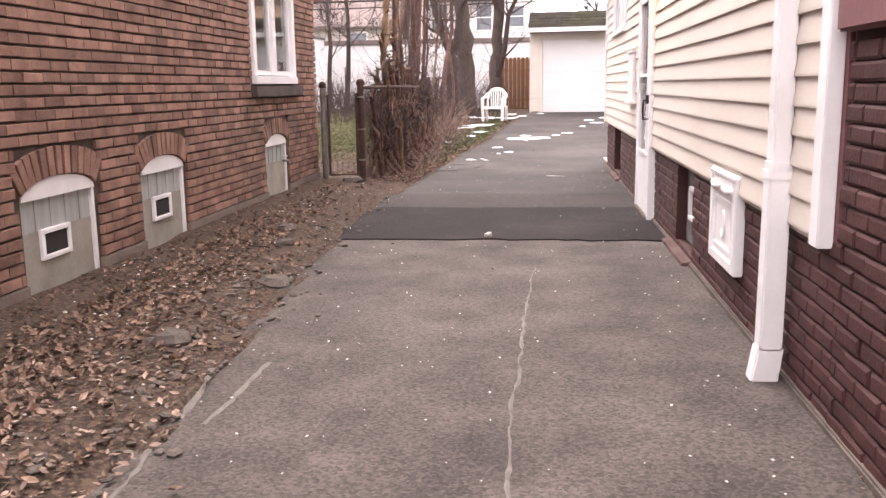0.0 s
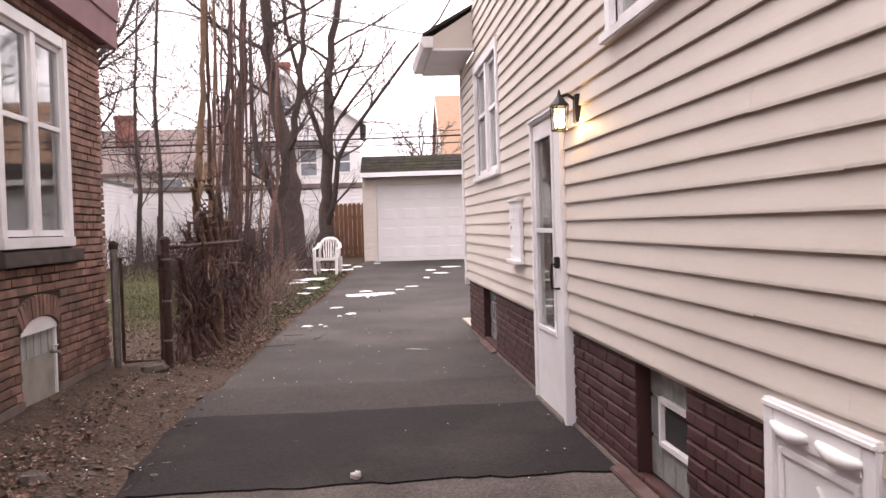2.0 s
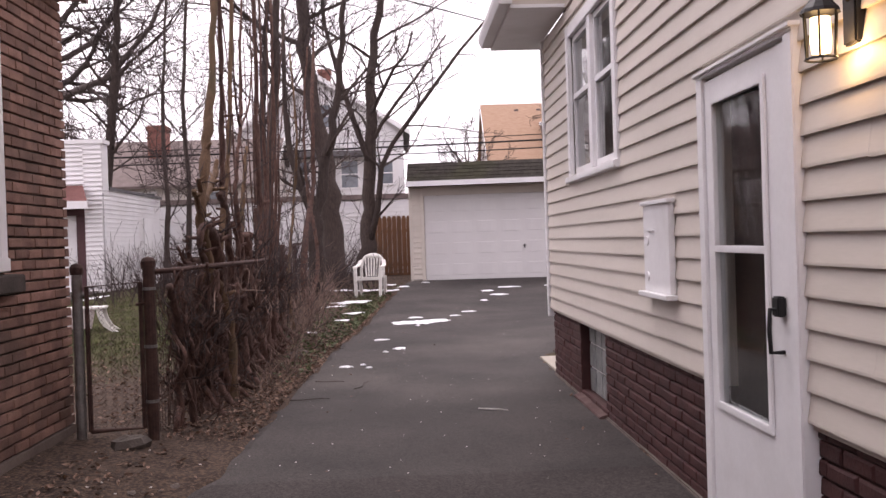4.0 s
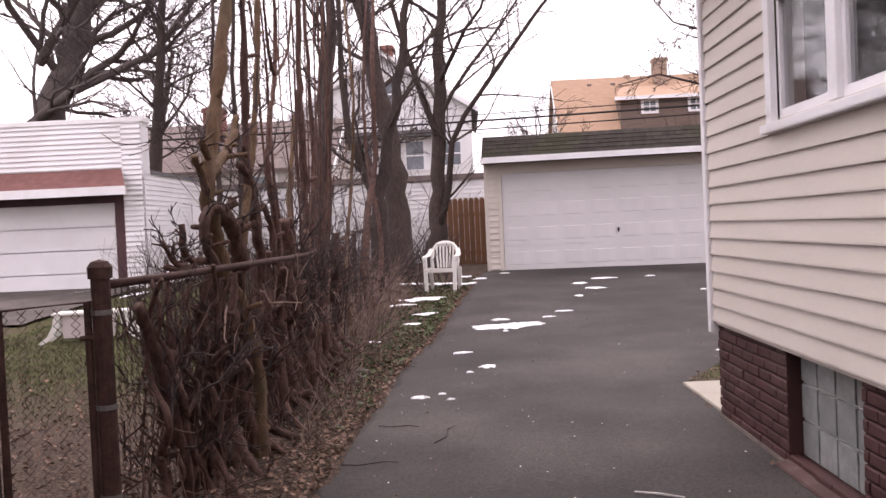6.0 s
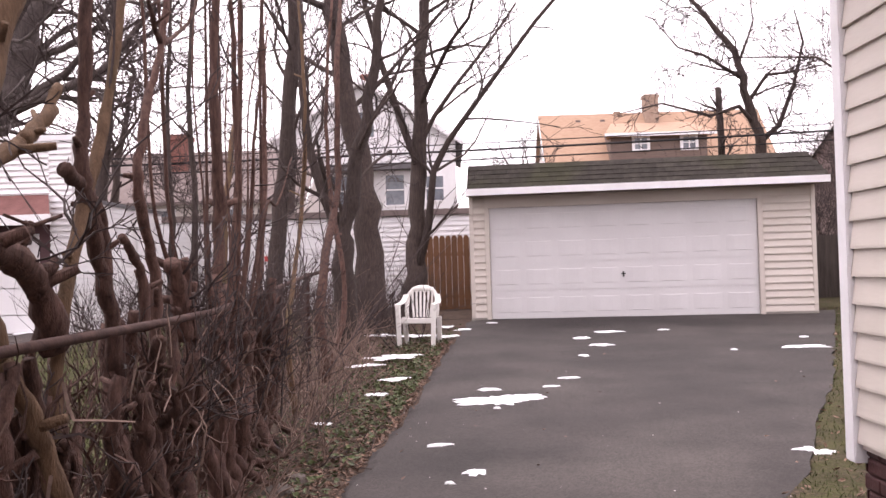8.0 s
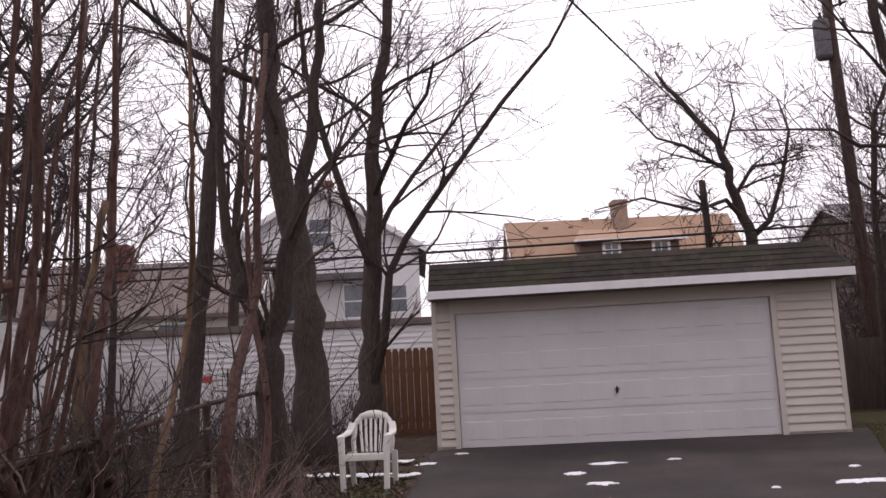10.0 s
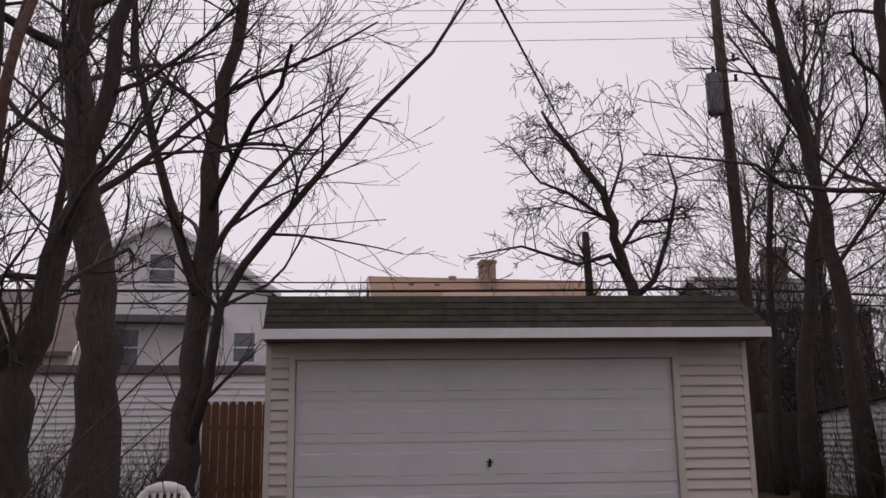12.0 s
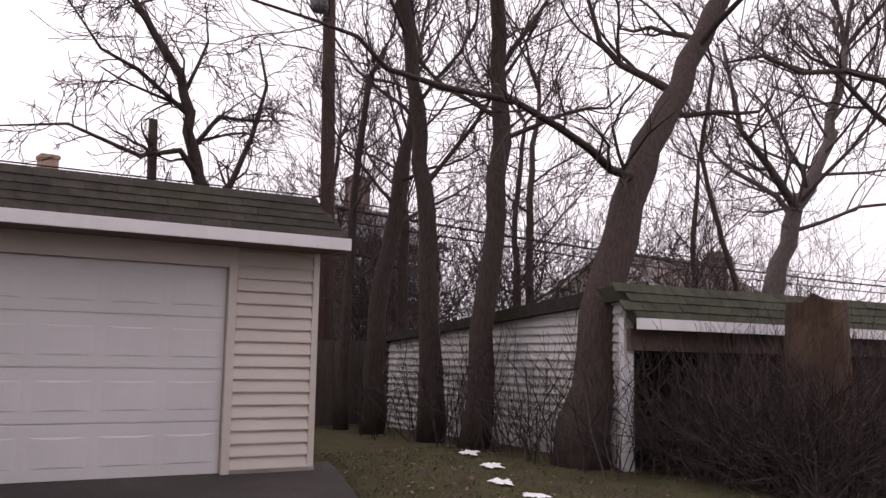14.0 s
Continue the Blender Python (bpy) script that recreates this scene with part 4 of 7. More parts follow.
def plastic_chair(m):
    """A moulded garden armchair."""
    c = thing("garden_chair", m, "white moulded plastic armchair at the asphalt edge", "chair")
    seat = B()
    n = 8
    for j in range(n + 1):
        for i in range(n + 1):
            x, y = -0.24 + 0.48 * i / n, -0.24 + 0.46 * j / n
            dip = -0.025 * (1 - (x / 0.24) ** 2) * (1 - ((y + 0.01) / 0.24) ** 2)
            seat.v.append((x * (1.0 - 0.08 * j / n), y, 0.42 + dip - 0.02 * (j / n)))
    top = len(seat.v)
    seat.v += [(x, y, z - 0.02) for x, y, z in seat.v[:]]
    w = n + 1
    for j in range(n):
        for i in range(n):
            q = (j * w + i, j * w + i + 1, (j + 1) * w + i + 1, (j + 1) * w + i)
            seat.f += [q, tuple(k + top for k in q[::-1])]
    rim = [i for i in range(w)] + [j * w + n for j in range(1, w)] + [n * w + i for i in range(n - 1, -1, -1)] + [j * w for j in range(n - 1, 0, -1)]
    for a, e in zip(rim, rim[1:] + rim[:1]):
        seat.f.append((a, a + top, e + top, e))
    part("seat", seat, PLASTIC, c, smooth=False)
    part("apron", B().box(-0.25, 0.25, -0.262, -0.238, 0.345, 0.415), PLASTIC, c, bevel=0.006)
    for sx in (-1, 1):
        for y0, y1, zt in ((-0.25, -0.27, 0.62), (0.20, 0.29, 0.42)):
            lg = B().prism([(sx * 0.225, 0), (sx * 0.28, 0), (sx * 0.305, zt), (sx * 0.235, zt)] if sx > 0 else [(-0.28, 0), (-0.225, 0), (-0.235, zt), (-0.305, zt)], "y", y1 - 0.032, y1 + 0.032)
            lg.v = [(x, y + (y0 - y1) * (z / zt), z) for x, y, z in lg.v]
            part("leg", lg, PLASTIC, c, bevel=0.006)
        arm = [(sx * 0.275, -0.27, 0.625), (sx * 0.285, -0.12, 0.64), (sx * 0.28, 0.06, 0.645), (sx * 0.265, 0.18, 0.68), (sx * 0.24, 0.25, 0.76)]
        ab = B()
        for p in arm:
            ab.v += [(p[0] - 0.042, p[1], p[2]), (p[0] + 0.042, p[1], p[2]), (p[0] + 0.042, p[1] + 0.006, p[2] - 0.022), (p[0] - 0.042, p[1] + 0.006, p[2] - 0.022)]
        for k in range(len(arm) - 1):
            for s in range(4):
                ab.f.append((k * 4 + s, k * 4 + (s + 1) % 4, k * 4 + 4 + (s + 1) % 4, k * 4 + 4 + s))
        ab.f += [(3, 2, 1, 0), (16, 17, 18, 19)]
        part("armrest", ab, PLASTIC, c)
    back = lambda x, z: (x, 0.21 + 0.22 * (z - 0.40) + 0.05 * (1 - (x / 0.25) ** 2) * 0.6, z)
    arch = [back(-0.225 - 0.015 * math.sin(t * math.pi), 0.40 + 0.26 * t) for t in (0, 0.5, 1)]
    arch += [back(-0.235 * math.cos(t), 0.66 + 0.21 * math.sin(t)) for t in [math.pi * k / 10 for k in range(1, 10)]]
    arch += [back(0.225 + 0.015 * math.sin(t * math.pi), 0.40 + 0.26 * t) for t in (1, 0.5, 0)]
    part("back_frame", B().tube(arch, 0.032, 8), PLASTIC, c, smooth=True)
    part("back_panel", B().tube([back(x, 0.845 - 0.35 * x * x * 2) for x in (-0.17, -0.085, 0, 0.085, 0.17)], [0.03, 0.045, 0.05, 0.045, 0.03], 8), PLASTIC, c, smooth=True)
    for x in (-0.15, -0.09, -0.03, 0.03, 0.09, 0.15):
        part("slat", B().tube([back(x * 0.85, 0.41), back(x, 0.62), back(x * 1.05, 0.83 - x * x * 2)], [0.019, 0.019, 0.02], 6), PLASTIC, c)
    return c


plastic_chair(pose(-1.12, 24.45, gz(-1.1, 24.4) + 0.0, 0, 0, -9))


# ---- fence and gate ----
def chain_link(parent, p, q, z0, z1, name="wire_mesh", cell=0.074, r=0.0024):
    """Diamond mesh between two plan points, one zigzag wire after another."""
    p, q = Vector((*p, 0)), Vector((*q, 0))
    run = (q - p).length
    way = (q - p).normalized()
    b = B()
    rows = int((z1 - z0) / (cell / 2))
    for k in range(int(run / cell) + 1):
        pts = []
        for j in range(rows + 1):
            s = min(max(k * cell + (cell / 2 if j % 2 else 0), 0), run)
            pt = p + way * s
            pts.append((pt.x, pt.y, z0 + j * cell / 2))
        b.tube(pts, r, 3, caps=False)
        pts = [(pp[0] + 0.0, pp[1], pp[2]) for pp in pts]
        pts2 = []
        for j in range(rows + 1):
            s = min(max(k * cell + (0 if j % 2 else cell / 2), 0), run)
            pt = p + way * s
            pts2.append((pt.x, pt.y + 0.002, z0 + j * cell / 2))
        b.tube(pts2, r, 3, caps=False)
    return part(name, b, RUST, parent, "rusty diamond wire mesh")


def post(parent, x, y, z0, z1, r, mat, label):
    p = part("post", B().tube([(x, y, z0), (x, y, z1)], r, 12), mat, parent, label, smooth=False)
    part("post_cap", B().tube([(x, y, z1 - 0.02), (x, y, z1 + 0.03), (x, y, z1 + 0.055), (x, y, z1 + 0.065)], [r * 1.25, r * 1.3, r * 0.9, 0.004], 12), RUST, p)
    for z in (z0 + 0.35, z0 + 0.75, z1 - 0.18):
        part("tension_band", B().tube([(x, y, z), (x, y, z + 0.022)], r * 1.12, 12), STEEL, p)
    return p


def fences():
    gate = thing("gate", (0, 0, 0), "low chain link gate, closed, between rusty posts", "gate")
    post(gate, -2.75, 12.30, -0.05, 1.27, 0.036, STEEL, "weathered galvanised post")
    g0, g1 = (-2.69, 12.315), (-2.33, 12.39)
    part("gate_frame", B().tube([(*g0, 0.12), (*g0, 1.16), (*g1, 1.18), (*g1, 0.12), (*g0, 0.12)], 0.018, 8), RUST, gate, "rusty gate frame")
    chain_link(gate, g0, g1, 0.12, 1.16)
    part("latch", B().tube([(-2.36, 12.37, 1.02), (-2.27, 12.38, 1.03)], 0.012, 6), RUST, gate)
    f = thing("fence", (0, 0, 0), "rusty chain link fence overgrown by a hedge", "fence")
    post(f, -2.27, 12.40, -0.05, 1.30, 0.042, RUST, "rusty brown post")
    for x, y in ((-2.25, 15.4), (-2.25, 18.4), (-2.3, 21.4)):
        post(f, x, y, gz(x, y), gz(x, y) + 1.22, 0.028, RUST, "rusty brown post")
    part("top_rail", B().tube([(-2.27, 12.40, 1.25), (-2.18, 13.0, 1.25), (-2.10, 13.8, 1.255), (-2.07, 14.6, 1.255), (-2.07, 15.6, 1.25), (-2.10, 16.6, 1.25), (-2.22, 19.0, 1.32), (-2.3, 21.4, 1.42), (-2.35, 24.5, 1.5)], 0.021, 8), RUST, f, "bent rusty top rail", smooth=True)
    chain_link(f, (-2.26, 12.44), (-2.25, 18.4), 0.05, 1.24)
    chain_link(f, (-2.25, 18.44), (-2.3, 21.4), 0.2, 1.34)


fences()


# ---- trees ----
class Grower:
    """Grows bare limbs and twigs into one builder for wood and one for twigs."""

    def __init__(self, seed, up=0.05, wander=0.22, droop=0.0, thin=0.0042):
        self.rng, self.up, self.wander, self.droop, self.thin = random.Random(seed), up, wander, droop, thin
        self.wood, self.twigs = B(), B()

    def tube(self, pts, r):
        big = r[0] > 0.022
        n = 7 if r[0] > 0.06 else 5 if big else 3
        (self.wood if big else self.twigs).tube(pts, r, n, caps=False)

    def grow(self, p, d, length, r, level, kids=(6, 6, 5, 3), spread=0.9):
        rng = self.rng
        segs = 5 if level >= 2 else 3 if level == 1 else 2
        pts, radii = [p.copy()], [r]
        end = max(self.thin, r * (0.35 if level else 0.5))
        d = d.normalized()
        for s in range(segs):
            w = self.wander * (0.8, 0.9, 1.0)[min(level, 2)]
            d = (d + Vector((rng.gauss(0, w), rng.gauss(0, w), rng.gauss(0, w) + self.up - (self.droop if level == 0 else 0)))).normalized()
            p = p + d * (length / segs)
            pts.append(p.copy())
            radii.append(r + (end - r) * (s + 1) / segs)
        self.tube(pts, radii)
        if level == 0:
            return
        count = kids[min(level, len(kids) - 1)]
        for k in range(count):
            f = 0.15 + 0.85 * (k + rng.random() * 0.8) / count
            f = min(f, 0.999)
            i = int(f * segs)
            a = pts[i].lerp(pts[i + 1], f * segs - i)
            way = (pts[i + 1] - pts[i]).normalized()
            side = way.cross(Vector((rng.gauss(0, 1), rng.gauss(0, 1), rng.gauss(0, 1)))).normalized()
            ang = rng.uniform(0.35, 0.95) * spread
            nd = way * math.cos(ang) + side * math.sin(ang)
            rr = max(self.thin, (radii[i] + (radii[i + 1] - radii[i]) * (f * segs - i)) * rng.uniform(0.45, 0.65))
            self.grow(a, nd, length * rng.uniform(0.38, 0.74) * (1.2 - 0.45 * f), rr, level - 1, kids, spread)


def tree(name, label, trunk, r0, r1, seed, limbs=12, reach=2.6, level=3, start=0.35, up=0.06, wander=0.2, kids=(3, 3, 4, 5), mat=BARK, category="tree", group="",
         extra=(), droop=0.0, thin=0.0045, flare=1.35, top=None, spread=0.9, side=None, dense=2.0):
    """A bare tree: a tapered trunk along the given points, given limbs, and random ones above `start`."""
    base = Vector(trunk[0])
    t = thing(name, pose(*base), label, category, group)
    g = Grower(seed, up, wander, droop, thin)
    rng = g.rng
    pts = [Vector(p) - base for p in trunk]
    # smooth the trunk by subdividing with a little unevenness
    fine, rad = [], []
    n = len(pts) - 1
    for i in range(n):
        for s in range(4):
            f = s / 4
            q = pts[i].lerp(pts[i + 1], f)
            k = (i + f) / n
            wob = r0 * 0.25 if 0 < i + s else 0
            fine.append(q + Vector((rng.uniform(-wob, wob), rng.uniform(-wob, wob), 0)))
            r = r0 + (r1 - r0) * k
            rad.append(r * (1 + (flare - 1) * max(0, 1 - k * 7)) * rng.uniform(0.94, 1.06))
    fine.append(pts[-1])
    rad.append(r1)
    fine[0] = fine[0] - Vector((0, 0, 0.15))
    part("trunk", B().tube(fine, rad, 10), mat, t, smooth=True)
    for line, a, c in extra:
        lp = [Vector(p) - base for p in line]
        rr = [a + (c - a) * i / (len(lp) - 1) for i in range(len(lp))]
        part("limb", B().tube(lp, rr, 7), mat, t, smooth=True)
        for k in range(int(len(lp) * dense)):
            i = rng.randrange(len(lp) - 1)
            f = rng.random()
            p = lp[i].lerp(lp[i + 1], f)
            way = (lp[i + 1] - lp[i]).normalized()
            sd = way.cross(Vector((rng.gauss(0, 1), rng.gauss(0, 1), rng.gauss(0, 1)))).normalized()
            g.grow(p, way * 0.6 + sd * 0.7, reach * rng.uniform(0.3, 0.6), max(thin, (rr[i]) * 0.4), 2 if dense > 1 else 1, kids, spread)
    for k in range(limbs):
        f = start + (1 - start) * (k + rng.random()) / limbs
        i = min(int(f * (len(fine) - 1)), len(fine) - 2)
        p = fine[i].lerp(fine[i + 1], f * (len(fine) - 1) - i)
        a = k * 2.4 + rng.uniform(-0.5, 0.5)
        if side is not None:
            a = side + rng.uniform(-1.2, 1.2)
        d = Vector((math.cos(a), math.sin(a), rng.uniform(0.35, 1.0)))
        g.grow(p, d, reach * rng.uniform(0.6, 1.1) * (1.25 - 0.55 * f), max(0.01, rad[i] * rng.uniform(0.25, 0.42)), level, kids, spread)
    if top:
        for k in range(top):
            g.grow(fine[-1], Vector((rng.gauss(0, 0.5), rng.gauss(0, 0.5), 1)), reach * rng.uniform(0.7, 1.1), r1 * 0.75, level, kids, spread)
    if g.wood.v:
        part("bough_wood", g.wood, mat, t, smooth=True, kind="stuff")
    if g.twigs.v:
        part("crown", g.twigs, TWIG, t, "bare thin twigs", kind="stuff")
    return t


G0 = 0.40
# along the fence and beyond the chair
tree("tree", "bare tree with a thick forked trunk near the garage", [(-1.45, 29.3, G0), (-1.30, 29.4, 1.6), (-1.23, 29.5, 3.0), (-1.2, 29.5, 4.6), (-1.08, 29.5, 6.4), (-0.7, 29.5, 8.6), (-0.3, 29.4, 11.0)], 0.23, 0.06, 11,
     limbs=12, reach=3.4, level=3, start=0.42, up=0.03, wander=0.16, top=3, side=None,
     extra=[([(-1.32, 29.3, 1.3), (-1.05, 29.2, 2.3), (-0.92, 29.2, 3.4), (-0.6, 29.1, 4.0), (0.18, 28.9, 5.0), (1.2, 28.8, 6.3), (2.1, 28.8, 7.3), (2.75, 28.8, 8.4)], 0.09, 0.02),
            ([(-1.25, 29.4, 3.6), (-1.5, 29.4, 4.3), (-1.96, 29.4, 5.8), (-2.3, 29.4, 7.2), (-2.4, 29.4, 8.6)], 0.09, 0.04)])
tree("tree", "bare tree with a broad pale trunk behind the fence", [(-2.03, 27.0, G0), (-2.08, 27.0, 2.2), (-2.16, 27.0, 3.6), (-2.5, 27.0, 5.0), (-2.62, 27.0, 6.5), (-2.55, 27.0, 9.0)], 0.26, 0.12, 12, limbs=9, reach=3.4, start=0.5, up=0.08, wander=0.15, top=4)
tree("tree", "slender leaning bare tree behind the fence", [(-3.55, 25.5, 0.3), (-3.42, 25.5, 1.8), (-3.29, 25.5, 3.35), (-3.1, 25.5, 5.1), (-3.0, 25.5, 6.8), (-2.9, 25.5, 8.4)], 0.15, 0.06, 13, limbs=8, reach=2.6, start=0.45, up=0.1, top=3)
tree("tree", "bare tree forking low beside the fence", [(-2.22, 24.0, 0.3), (-2.17, 24.0, 1.5), (-2.16, 24.0, 2.0), (-2.0, 24.0, 2.8), (-1.78, 24.0, 3.7), (-1.6, 24.0, 4.7), (-1.45, 24.0, 6.4)], 0.17, 0.05, 14, limbs=9, reach=2.2, start=0.4, up=0.14, top=3,
     extra=[([(-2.17, 24.0, 1.9), (-2.45, 24.0, 2.6), (-2.65, 24.0, 3.3), (-2.72, 24.0, 4.2), (-2.7, 24.0, 6.2)], 0.10, 0.035)])
tree("tree", "large old bare tree with spreading limbs behind the white garage", [(-13.9, 36.0, 0.3), (-13.7, 36.0, 3.4), (-13.4, 36.0, 5.7), (-12.7, 36.0, 7.4), (-12.0, 36.0, 9.1), (-11.6, 36.0, 13.0)], 0.62, 0.24, 15, limbs=15, reach=6.8, level=3, start=0.42, up=0.02, wander=0.2, top=4, thin=0.008, mat=BARK_HAZED, dense=3.0,
     extra=[([(-13.94, 35.49, 5.10), (-12.42, 35.15, 6.03), (-10.73, 34.47, 6.46), (-9.37, 33.80, 6.79), (-7.85, 33.12, 8.15), (-6.67, 32.45, 10.17)], 0.17, 0.04),
            ([(-13.43, 35.32, 6.96), (-11.91, 34.81, 8.82), (-11.23, 34.47, 10.01), (-10.05, 33.46, 13.39)], 0.16, 0.05)])
tree("tree", "bare tree in front of the distant gabled roof", [(-12.6, 42.0, 0.5), (-12.4, 42.0, 3.5), (-12.1, 42.0, 5.6), (-11.5, 42.0, 8.5)], 0.2, 0.07, 16, limbs=10, reach=3.4, start=0.45, top=3, thin=0.008)
tree("tree", "bare tree behind the white wall", [(-5.6, 38.0, 0.5), (-5.4, 38.0, 4.0), (-5.2, 38.0, 7.5), (-5.0, 38.0, 10.5)], 0.18, 0.06, 17, limbs=14, reach=3.6, start=0.35, top=3, thin=0.007)
tree("tree", "bare tree behind the white wall", [(-9.6, 33.5, 0.5), (-9.4, 33.5, 4.0), (-9.0, 33.5, 7.5), (-8.9, 33.5, 10.5)], 0.2, 0.07, 18, limbs=16, reach=3.8, start=0.35, top=4, thin=0.007)

for k, (x, y, h) in enumerate(((-6.6, 31.5, 9.5), (-7.6, 33.0, 9.0))):
    tree("tree", "slender bare tree in the thicket behind the fence", [(x, y, 0.4), (x + 0.15, y, h * 0.3), (x + 0.05, y, h * 0.6), (x + 0.3, y, h)], 0.09, 0.035, 70 + k, limbs=13, reach=2.6, start=0.25, top=3, thin=0.005, up=0.1, wander=0.25)

# back yard
tree("tree", "slim bare tree beside the white shed", [(9.17, 29.3, G0), (9.04, 29.3, 2.7), (8.98, 29.3, 3.8), (8.8, 29.3, 5.4), (8.45, 29.3, 7.2), (8.2, 29.3, 9.4)], 0.17, 0.07, 21, limbs=9, reach=2.8, start=0.45, up=0.1, top=3)
tree("tree", "slim bare tree beside the white shed", [(9.03, 28.2, G0), (9.3, 28.2, 2.6), (9.52, 28.2, 4.8), (9.46, 28.2, 7.0), (9.6, 28.2, 9.6)], 0.19, 0.08, 22, limbs=9, reach=2.8, start=0.45, up=0.1, top=3)
tree("tree", "thick leaning bare tree in the back yard", [(9.2, 26.3, G0), (9.5, 26.3, 2.2), (10.25, 26.3, 4.2), (11.15, 26.3, 5.5), (12.3, 26.3, 7.2), (13.2, 26.3, 9.0)], 0.285, 0.11, 23, limbs=8, reach=3.0, start=0.5, up=0.08, top=3,
     extra=[([(10.0, 26.2, 4.05), (9.52, 26.1, 4.05), (9.16, 26.1, 4.25), (8.5, 26.0, 4.4), (7.8, 26.0, 4.58), (6.7, 25.9, 4.5), (5.9, 25.8, 4.5), (5.55, 25.8, 4.75), (5.0, 25.7, 4.75), (4.0, 25.6, 4.75)], 0.065, 0.010)])
tree("tree", "dark bare tree behind the garage corner", [(9.2, 31.0, G0), (9.29, 31.0, 2.4), (9.57, 31.0, 4.4), (9.95, 31.0, 6.1), (9.75, 31.0, 8.2)], 0.17, 0.07, 24, limbs=10, reach=2.6, start=0.4, up=0.1, top=3)
tree("tree", "dark bare tree behind the garage corner", [(9.0, 31.6, G0), (9.05, 31.6, 2.4), (9.1, 31.6, 4.4), (9.35, 31.6, 6.6)], 0.10, 0.05, 25, limbs=8, reach=2.0, start=0.4, up=0.1, top=2)
tree("tree", "broad bare tree behind the open carport", [(20.6, 31.5, G0), (21.2, 31.2, 3.7), (22.1, 31.0, 5.7), (23.7, 31.0, 7.7), (24.8, 31.0, 10.6)], 0.3, 0.1, 26, limbs=16, reach=4.8, start=0.4, up=0.14, top=4, thin=0.007, mat=BARK_HAZED, dense=3.0,
     extra=[([(22.1, 31.0, 5.6), (20.8, 31.0, 6.6), (19.7, 31.0, 7.3), (19.0, 31.0, 9.4)], 0.13, 0.04)])
tree("tree", "gnarled bare fruit tree behind the garage", [(7.95, 35.0, 0.4), (7.95, 35.0, 3.0), (7.85, 35.0, 4.6), (7.51, 35.0, 5.6), (7.23, 35.0, 7.0), (6.2, 35.0, 8.3), (5.8, 35.0, 8.9)], 0.2, 0.03, 27, limbs=9, reach=2.0, start=0.5, up=-0.02, wander=0.3, spread=1.15, thin=0.0075, dense=2.6,
     extra=[([(7.85, 35.0, 4.6), (8.36, 35.1, 5.0), (8.83, 35.2, 6.1), (9.17, 35.3, 7.3), (9.0, 35.4, 8.2)], 0.085, 0.02),
            ([(7.7, 35.0, 5.0), (7.2, 34.8, 5.5), (6.4, 34.7, 5.25), (5.1, 34.6, 5.6), (3.9, 34.6, 5.35)], 0.075, 0.012),
            ([(7.5, 35.0, 5.6), (8.1, 35.2, 6.4), (8.9, 35.4, 6.5), (9.85, 35.5, 6.7)], 0.06, 0.014),
            ([(7.35, 35.0, 6.3), (6.3, 34.8, 6.9), (5.6, 34.7, 7.1), (4.9, 34.6, 7.9)], 0.055, 0.012),
            ([(7.3, 35.0, 6.7), (7.6, 35.1, 7.4), (7.8, 35.2, 7.9), (7.7, 35.2, 8.7)], 0.045, 0.012),
            ([(6.75, 35.0, 3.4), (6.76, 35.0, 4.7), (6.72, 35.0, 6.05)], 0.10, 0.085)])
for k, (x, y) in enumerate(((12.4, 35.0), (17.2, 36.0), (15.6, 44.0), (27.0, 38.0), (19.0, 38.5))):
    tree("tree", "distant bare tree behind the sheds", [(x, y, 0.4), (x + 0.2, y, 3.0), (x + 0.1, y, 6.0), (x + 0.5, y, 9.0)], 0.16, 0.06, 40 + k, limbs=9, reach=3.2, start=0.3, top=3, thin=0.008, up=0.08)
for k, (x, y) in enumerate(((-6.0, 52.0), (-17.0, 50.0), (3.4, 58.0))):
    tree("tree", "distant bare tree between the houses", [(x, y, 0.4), (x + 0.2, y, 3.0), (x + 0.1, y, 5.6)], 0.16, 0.08, 60 + k, limbs=10, reach=3.2, start=0.4, top=3, thin=0.011)


tree("tree", "thin crooked sapling in front of the open bays", [(12.9, 27.0, G0 - 0.1), (12.85, 26.6, 1.6), (12.6, 26.4, 2.8), (12.45, 26.6, 3.7), (12.6, 27.0, 4.9), (13.0, 27.0, 6.4)], 0.055, 0.03, 81, limbs=9, reach=1.7, start=0.35, up=0.05, wander=0.3, top=2)
tree("tree", "bare tree reaching a long low limb over the carport", [(19.9, 27.4, G0), (20.0, 27.4, 3.4), (19.8, 27.3, 6.6), (19.6, 27.2, 9.5)], 0.26, 0.12, 82, limbs=6, reach=3.6, start=0.5, up=0.05, wander=0.24, top=3, thin=0.006, dense=3.0,
     extra=[([(19.8, 27.3, 7.2), (18.7, 27.0, 7.35), (17.2, 27.0, 7.25), (15.6, 27.0, 6.86), (14.4, 27.0, 6.9), (13.4, 27.0, 6.57)], 0.085, 0.02)])


